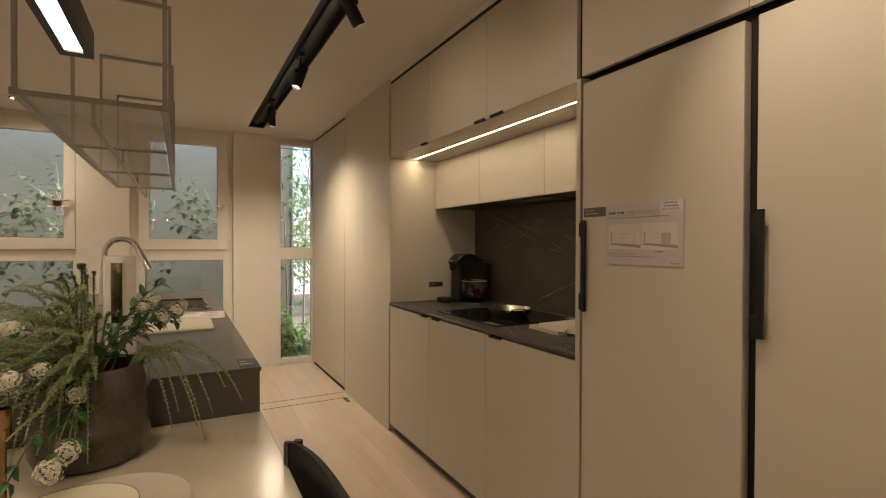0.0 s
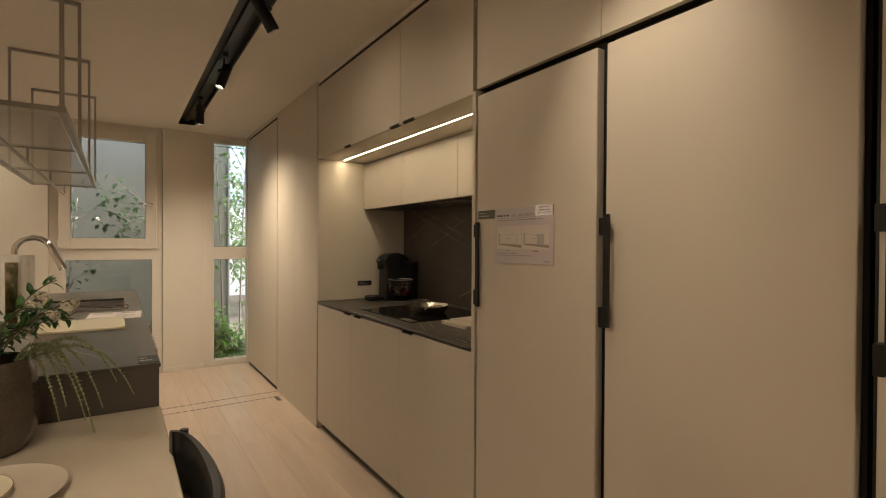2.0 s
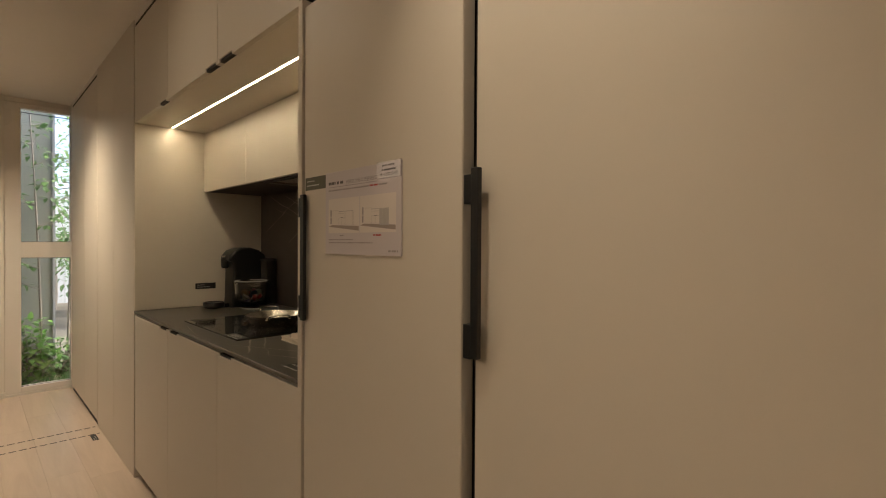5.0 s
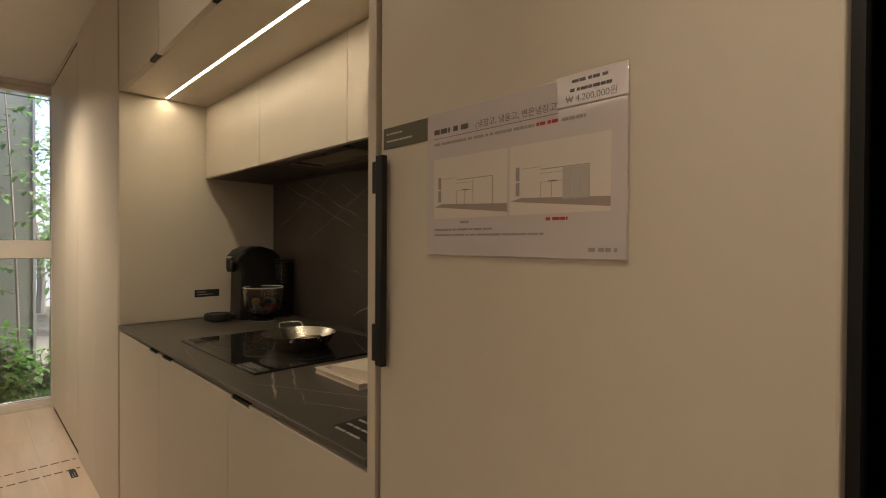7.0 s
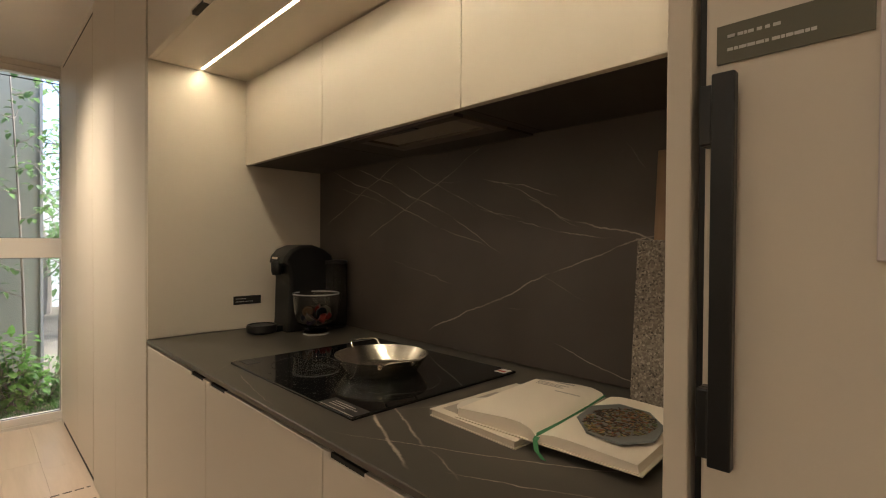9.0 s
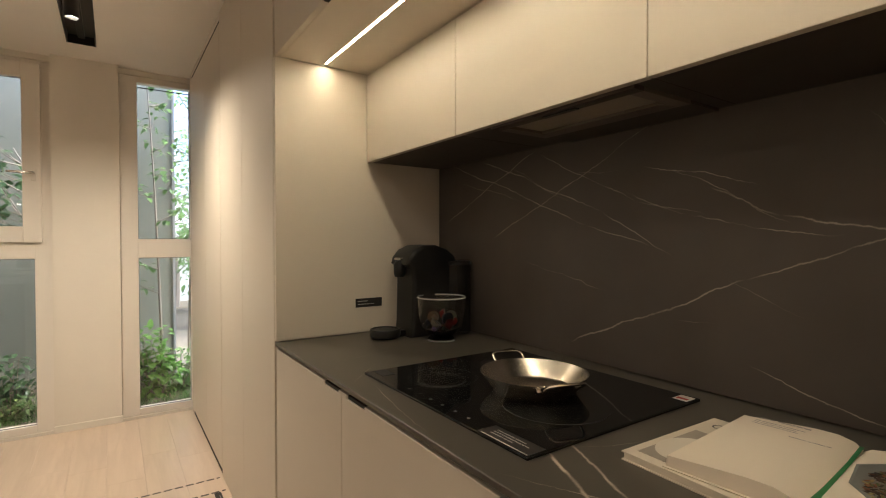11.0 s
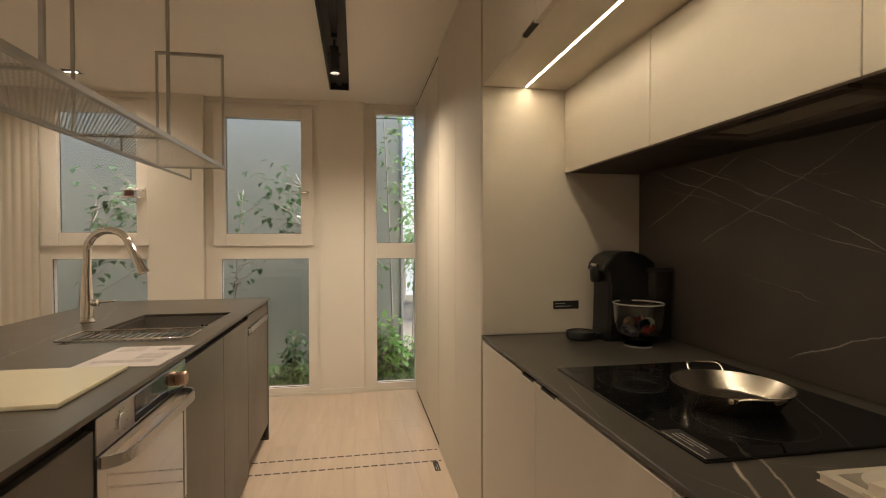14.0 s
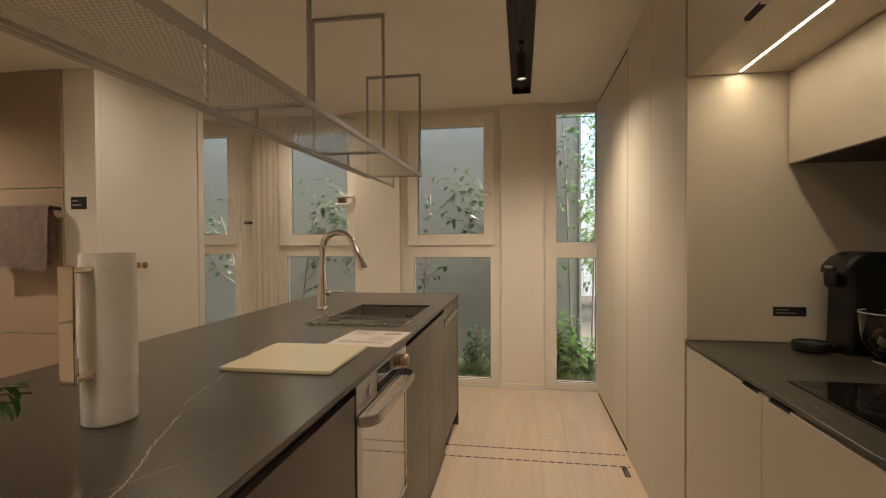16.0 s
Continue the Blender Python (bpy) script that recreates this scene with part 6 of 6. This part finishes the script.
top = Vector((PXc, PYc, TZ + 0.20))
def rim(a, r=0.085):
    return (PXc + r * math.cos(a), PYc + r * math.sin(a), TZ + 0.215)


# drooping spikes over the island side and round the rim
DROOP = [((0.205, 2.33), 0.851), ((0.135, 2.33), 0.828), ((0.117, 2.33), 0.765), ((0.058, 2.33), 0.845), ((0.044, 2.33), 0.807), ((0.165, 2.36), 0.885), ((0.10, 2.30), 0.81), ((0.085, 2.36), 0.88),
         ((-0.109, 2.20), 0.801), ((-0.131, 2.20), 0.826), ((-0.234, 2.20), 0.821), ((-0.212, 2.20), 0.86), ((-0.16, 2.18), 0.83), ((-0.19, 2.19), 0.84), ((-0.25, 2.22), 0.85), ((-0.27, 2.24), 0.87),
         ((-0.26, 2.25), 0.90), ((-0.31, 2.27), 0.89), ((-0.33, 2.30), 0.93), ((-0.35, 2.33), 0.95), ((-0.36, 2.38), 0.97), ((-0.40, 2.35), 1.0), ((-0.38, 2.42), 1.02), ((-0.42, 2.30), 0.98)]
for (x, y), z in DROOP:
    d = Vector((x - PXc, y - PYc, 0))
    a = math.atan2(d.y, d.x)
    s0 = Vector(rim(a, 0.07))
    mid = Vector((PXc, PYc, 0)) + d * 0.72
    mid.z = TZ + 0.34 + RN.uniform(-0.03, 0.03)
    spike(s0 - Vector((0, 0, 0.03)), mid, (x, y, z), 0.0100, 40, rows=3)
# rising and arching spikes
for k in range(108):
    a = radians(RN.uniform(120, 285)) if k % 4 else radians(RN.uniform(60, 280))
    reach = RN.uniform(0.10, 0.36) if k % 4 else RN.uniform(0.03, 0.12)
    h = RN.uniform(0.24, 0.47) - reach * 0.30
    s0 = Vector(rim(a, 0.05))
    end = Vector((PXc + reach * math.cos(a), PYc + reach * math.sin(a), TZ + h))
    mid = Vector((PXc + reach * 0.35 * math.cos(a), PYc + reach * 0.35 * math.sin(a), TZ + h + 0.05))
    if k % 4:
        spike(s0 - Vector((0, 0, 0.03)), mid, end, 0.0088, 36, rows=3)
    else:
        spike(s0 - Vector((0, 0, 0.03)), mid, end, 0.0085, 64, FERN, "fern_frond", 5)


def cluster(center, r, up):
    """A domed head of many tiny five-petalled flowers."""
    bm = bmesh.new()
    up = Vector(up).normalized()
    c = Vector(center)
    for k in range(64):
        u = 1 - 1.35 * (k + 0.5) / 64
        a = 2.39996 * k
        q = math.sqrt(max(0, 1 - u * u))
        d = Vector((q * math.cos(a), q * math.sin(a), u))
        d.rotate(Vector((0, 0, 1)).rotation_difference(up))
        p = c + d * r * RN.uniform(0.7, 1.12)
        side = d.orthogonal().normalized()
        for j in range(5):
            o = Matrix.Rotation(2 * math.pi * j / 5 + k, 3, d) @ side
            leaf_into(bm, p, o * 0.9 + d * 0.35, d, r * 0.22, r * 0.17, 0.1, 0.3)
    for k in range(10):
        a = 0.63 * k
        d = Vector((math.cos(a), math.sin(a), 0.2))
        d.rotate(Vector((0, 0, 1)).rotation_difference(up))
        bm_tube([c - up * r * 0.5, c + d * r * 0.85], 0.0007, 4, bm, None, False)
    return plain_mesh("flower_head", bm, PETAL, fl, "cream-white domed flower cluster")


def twig(pts, leaves, size=0.045):
    bm = bm_tube(pts, 0.0016, 6)
    plain_mesh("twig", bm, STEM, fl)
    bm = bmesh.new()
    for k in range(leaves):
        t = 0.25 + 0.75 * k / max(1, leaves - 1)
        i = min(len(pts) - 2, int(t * (len(pts) - 1)))
        way = (pts[i + 1] - pts[i]).normalized()
        for s in (1, -1):
            o = Matrix.Rotation(RN.uniform(0, 6.28), 3, way) @ way.orthogonal().normalized()
            leaf_into(bm, pts[i], o * s * 0.8 + way * 0.7, Vector((0, 0, 1)), size * RN.uniform(0.7, 1.15), size * 0.42, 0.15, 0.3)
    plain_mesh("leaves", bm, VIB, fl)


VIBS = [((-0.004, 2.43, 1.113), 0.021), ((-0.025, 2.43, 1.091), 0.019), ((0.050, 2.43, 1.082), 0.022), ((0.066, 2.45, 1.094), 0.016), ((0.020, 2.43, 1.064), 0.020), ((-0.035, 2.43, 1.033), 0.020),
        ((-0.255, 2.30, 1.076), 0.024), ((-0.186, 2.20, 1.005), 0.018), ((-0.225, 2.16, 1.00), 0.02), ((-0.134, 2.24, 0.937), 0.022), ((-0.134, 2.14, 0.850), 0.022), ((-0.153, 2.10, 0.834), 0.024)]
for c, r in VIBS:
    p = curve_pts(top + Vector((RN.uniform(-0.03, 0.03), RN.uniform(-0.03, 0.03), -0.03)), (top + Vector(c)) / 2 + Vector((0, 0, 0.07)), c, 10)
    twig(p, 4)
    cluster(c, r, (c[0] - PXc, c[1] - PYc, 0.12))
for c in ((0.03, 2.44, 1.16), (0.065, 2.46, 1.05), (0.02, 2.66, 1.03), (-0.05, 2.70, 1.0), (0.05, 2.63, 1.05), (-0.12, 2.72, 1.0), (-0.23, 2.11, 0.79), (-0.12, 2.24, 0.98), (-0.15, 2.2, 0.88)):
    twig(curve_pts(top + Vector((0, 0, -0.02)), (top + Vector(c)) / 2 + Vector((0, 0, 0.08)), c, 12), 6, 0.04)

# ---------------------------------------------------------------- garden plants behind the windows
BARK = painted("pale_bark", (0.26, 0.22, 0.18), 0.8, 0.25, 40, 0.5)
# two leaf greens: daylight put into the first, the wall strip's shade into the second
LEAF_DAY = leafy("daylit_leaves", (0.08, 0.15, 0.05), (0.17, 0.28, 0.10), 0.45, 0.5)
LEAF_SHADE = leafy("shaded_leaves", (0.045, 0.085, 0.036), (0.10, 0.165, 0.075), 0.4, 0.35)
LEAF_BROAD = leafy("broad_leaves", (0.09, 0.20, 0.04), (0.20, 0.38, 0.09), 0.4, 0.5)


def sapling(x, y, height, lean, seed, limbs, leaf, leaf_size, density, label, spread=0.5, start=0.35, face=None):
    rn = random.Random(seed)
    t = thing("sapling", x, y, 0.02, label, "tree", "saplings")
    tip = Vector((x + lean[0], y + lean[1], height))
    trunk = curve_pts((x, y, 0.0), (x + lean[0] * 0.2, y + lean[1] * 0.2, height * 0.55), tip, 14)
    bm = bm_tube(trunk, 0.01, 8, None, [0.0095 * (1 - 0.8 * k / 14) + 0.002 for k in range(15)])
    crown = bmesh.new()
    for k in range(limbs):
        f = start + (1 - start) * (k + rn.random() * 0.7) / limbs
        p = trunk[min(13, int(f * 14))]
        a = rn.uniform(0, 6.283) if face is None else radians(face + rn.uniform(-75, 75))
        ln = spread * rn.uniform(0.5, 1.1) * (1.25 - 0.6 * f)
        e = p + Vector((math.cos(a) * ln, math.sin(a) * ln * 0.45, ln * rn.uniform(0.35, 0.95)))
        e.y = min(max(e.y, WALL_Y + 0.12), 7.10)
        pts = curve_pts(p, (p + e) / 2 + Vector((0, 0, -0.05)), e, 8)
        bm_tube(pts, 0.004, 5, bm, [0.005 - 0.0005 * j for j in range(9)])
        for j in range(2, 9):
            for _ in range(density):
                if rn.random() < 0.75:
                    o = Vector((rn.uniform(-1, 1), rn.uniform(-0.8, 0.8), rn.uniform(-0.7, 0.5)))
                    leaf_into(crown, pts[j] + o * 0.035, o, Vector((0, 0, 1)), leaf_size * rn.uniform(0.6, 1.2), leaf_size * rn.uniform(0.6, 0.85), 0.12, 0.35)
    plain_mesh("trunk", bm, BARK, t, "", True)
    plain_mesh("crown", crown, leaf, t)


def shrub(x, y, w, h, seed, leaf, leaf_size, count, label):
    rn = random.Random(seed)
    t = thing("shrub", x, y, 0.02, label, "shrub", "shrubs")
    bm, crown = bmesh.new(), bmesh.new()
    for k in range(14):
        a = rn.uniform(0, 6.283)
        r = w * math.sqrt(rn.random())
        e = Vector((x + r * math.cos(a), y + 0.6 * r * math.sin(a), h * rn.uniform(0.45, 1.0) * (1.1 - 0.6 * (r / w) ** 2)))
        pts = curve_pts((x + 0.2 * r * math.cos(a), y, 0.0), (x + 0.6 * r * math.cos(a), y + 0.3 * r * math.sin(a), e.z * 0.7), e, 7)
        bm_tube(pts, 0.003, 5, bm)
        for j in range(1, 8):
            for _ in range(count):
                o = Vector((rn.uniform(-1, 1), rn.uniform(-1, 1), rn.uniform(-0.5, 0.7)))
                leaf_into(crown, pts[j] + o * 0.03, o, Vector((0, 0, 1)), leaf_size * rn.uniform(0.6, 1.25), leaf_size * rn.uniform(0.5, 0.7), 0.12, 0.3)
    plain_mesh("stems", bm, BARK, t)
    plain_mesh("foliage", crown, leaf, t)


sapling(1.16, 6.78, 2.6, (-0.10, -0.02), 3, 15, LEAF_DAY, 0.06, 2, "slim pale-barked sapling behind the narrow window", 0.34, 0.28)
sapling(1.36, 6.92, 2.7, (0.10, 0.0), 5, 12, LEAF_DAY, 0.06, 2, "slender sapling with light green leaves", 0.36, 0.3)
sapling(0.80, 6.74, 1.85, (-0.52, 0.0), 7, 15, LEAF_SHADE, 0.078, 1, "leaning sapling arching behind the hinged window", 0.75, 0.62, 165)
sapling(0.70, 6.80, 1.6, (-0.50, 0.0), 15, 9, LEAF_SHADE, 0.074, 1, "thin leaning sapling by the garden wall", 0.55, 0.7, 160)
sapling(-0.27, 6.76, 1.70, (0.10, 0.0), 8, 9, LEAF_SHADE, 0.07, 1, "small forked sapling by the wall", 0.6, 0.42, 40)
sapling(-0.62, 6.72, 1.75, (-0.35, 0.02), 9, 20, LEAF_SHADE, 0.072, 2, "leaning sapling with shade-painted leaves by the garden wall", 0.75, 0.45, 165)
sapling(-1.55, 6.76, 1.6, (0.2, 0.0), 11, 14, LEAF_SHADE, 0.072, 1, "sapling with sparse shade-painted leaves", 0.6, 0.45, 20)
sapling(-2.1, 6.76, 1.5, (-0.3, 0.0), 13, 12, LEAF_SHADE, 0.07, 1, "small sapling outside the next room's window", 0.6, 0.5, 170)
shrub(1.10, 6.62, 0.22, 0.62, 21, LEAF_BROAD, 0.085, 2, "bright broad-leaved shrub at the foot of the window")
shrub(1.27, 6.74, 0.2, 0.5, 22, LEAF_DAY, 0.05, 3, "low green shrub with small leaves")
shrub(0.99, 6.70, 0.15, 0.40, 23, LEAF_SHADE, 0.05, 3, "low green shrub with shade-painted leaves")
shrub(0.27, 6.66, 0.13, 0.52, 24, LEAF_SHADE, 0.06, 2, "shrub with shade-painted leaves by the garden wall")
shrub(0.47, 6.72, 0.10, 0.58, 25, LEAF_SHADE, 0.055, 2, "shrub with shade-painted leaves by the garden wall")
shrub(0.27, 6.58, 0.14, 0.22, 26, LEAF_DAY, 0.04, 3, "low light-green shrub on the turf")
shrub(-1.9, 6.70, 0.25, 0.5, 27, LEAF_SHADE, 0.06, 2, "shrub with shade-painted leaves outside the next room's window")
shrub(-1.1, 6.75, 0.3, 0.5, 28, LEAF_SHADE, 0.055, 2, "wide shrub with shade-painted leaves by the garden wall")


def turf():
    rn = random.Random(2)
    bm = bmesh.new()
    for k in range(14000):
        x, y = rn.uniform(-1.6, 1.9), rn.uniform(WALL_Y + 0.17, 7.12)
        h, a = rn.uniform(0.018, 0.04), rn.uniform(0, 6.283)
        w = 0.0025
        p = Vector((x, y, 0.019))
        s = Vector((math.cos(a) * w, math.sin(a) * w, 0))
        bm.faces.new((bm.verts.new(p - s), bm.verts.new(p + s), bm.verts.new(p + Vector((rn.uniform(-0.012, 0.012), rn.uniform(-0.012, 0.012), h)))))
    me = bpy.data.meshes.new("turf")
    bm.to_mesh(me)
    bm.free()
    me.materials.append(TURF)
    tagged(new("turf", me), "bright green turf along the window foot", "turf", "", "stuff")


turf()


def far_tree(x, y, h, seed):
    rn = random.Random(seed)
    t = thing("tree", x, y, 0.02, "leafy light-green tree beyond the garden wall", "tree", "far trees")
    tr = curve_pts((x, y, 0), (x + 0.1, y, h * 0.5), (x + rn.uniform(-0.3, 0.3), y, h), 8)
    bm = bm_tube(tr, 0.05, 8, None, [0.07 - 0.007 * k for k in range(9)])
    crown = bmesh.new()
    for k in range(46):
        p = tr[rn.randint(2, 8)]
        e = p + Vector((rn.uniform(-1.1, 1.1), rn.uniform(-0.9, 0.9), rn.uniform(-0.2, 0.9)))
        bm_tube([p, (p + e) / 2 + Vector((0, 0, 0.08)), e], 0.008, 4, bm)
        for _ in range(26):
            o = Vector((rn.gauss(0, 1), rn.gauss(0, 1), rn.gauss(0, 0.8)))
            leaf_into(crown, e + o * 0.2, o, Vector((0, 0, 1)), rn.uniform(0.06, 0.11), rn.uniform(0.04, 0.07), 0.12, 0.3)
    plain_mesh("trunk", bm, BARK, t)
    plain_mesh("crown", crown, LEAF_DAY, t)


far_tree(2.15, 9.6, 2.2, 41)
far_tree(3.0, 10.8, 2.6, 42)
far_tree(1.75, 12.2, 2.4, 43)
far_tree(4.2, 11.8, 2.8, 44)
fence = thing("timber_fence", 3.0, 13.2, 0.02, "board fence beyond the garden, whitened for bright daylight", "fence")
# boards are coloured near white to carry the glare of the open daylight
FENCE = wood("daylit_white_boards", (0.70, 0.70, 0.68), (0.86, 0.855, 0.835), 0.8, (10, 10, 1), 0.15, 0.3)
for k in range(44):
    part("board", bm_box(0.4 + 0.15 * k, 0.542 + 0.15 * k, 13.2, 13.225, 0.02, 2.1), FENCE, fence)

# ---------------------------------------------------------------- garden strip behind the windows
solid("ground", boxes((-60, 60, WALL_Y + 0.165, 60, -0.10, 0.02)), painted("soil", (0.10, 0.085, 0.06), 0.9, 0.3, 60, 0.5), "soil and turf strip outside the windows", "ground", "structure")
solid("garden_wall", boxes((-6.0, 1.27, 7.15, 7.30, 0.02, 3.4)), COURT, "pale grey rendered garden wall", "wall", "structure")
solid("wall_post", bm_box(1.2705, 1.29, 7.14, 7.31, 0.02, 3.4), painted("grey_post", (0.25, 0.25, 0.24), 0.6), "grey metal post at the end of the garden wall", "post")

# ---------------------------------------------------------------- planks, last
def planks():
    base = bpy.data.objects["floor"]
    w, ln = 0.166, 1.22
    me = finish(bm_box(-w / 2 + 0.0003, w / 2 - 0.0003, -ln / 2 + 0.0003, ln / 2 - 0.0003, -0.013, 0.0, 0.0003), "plank")
    me.materials.append(OAK)
    kinds = {round(ln, 3): me}

    def cut(length):
        length = round(length, 3)
        if length not in kinds:
            kinds[length] = finish(bm_box(-w / 2 + 0.0003, w / 2 - 0.0003, -length / 2 + 0.0003, length / 2 - 0.0003, -0.013, 0.0, 0.0003), "plank")
            kinds[length].materials.append(OAK)
        return kinds[length]

    rnd = random.Random(4)
    xs = [1.3 - (i + 0.5) * w for i in range(24)]
    for x in xs:
        y = REAR + ln / 2 - rnd.uniform(0.1, 1.1)
        while y - ln / 2 < 6.2:
            a, b = max(y - ln / 2, REAR), min(y + ln / 2, 6.2)
            if b - a > 0.02:
                ob = new("plank", cut(b - a))
                ob.parent = base
                ob.location = (x, (a + b) / 2, 0)
            y += ln


planks()
solid("floor_edge", bm_box(1.3005, 2.0, REAR, 6.2, -0.013, -0.001), OAK, "oak floor strip under the cabinets", "floor", "structure")
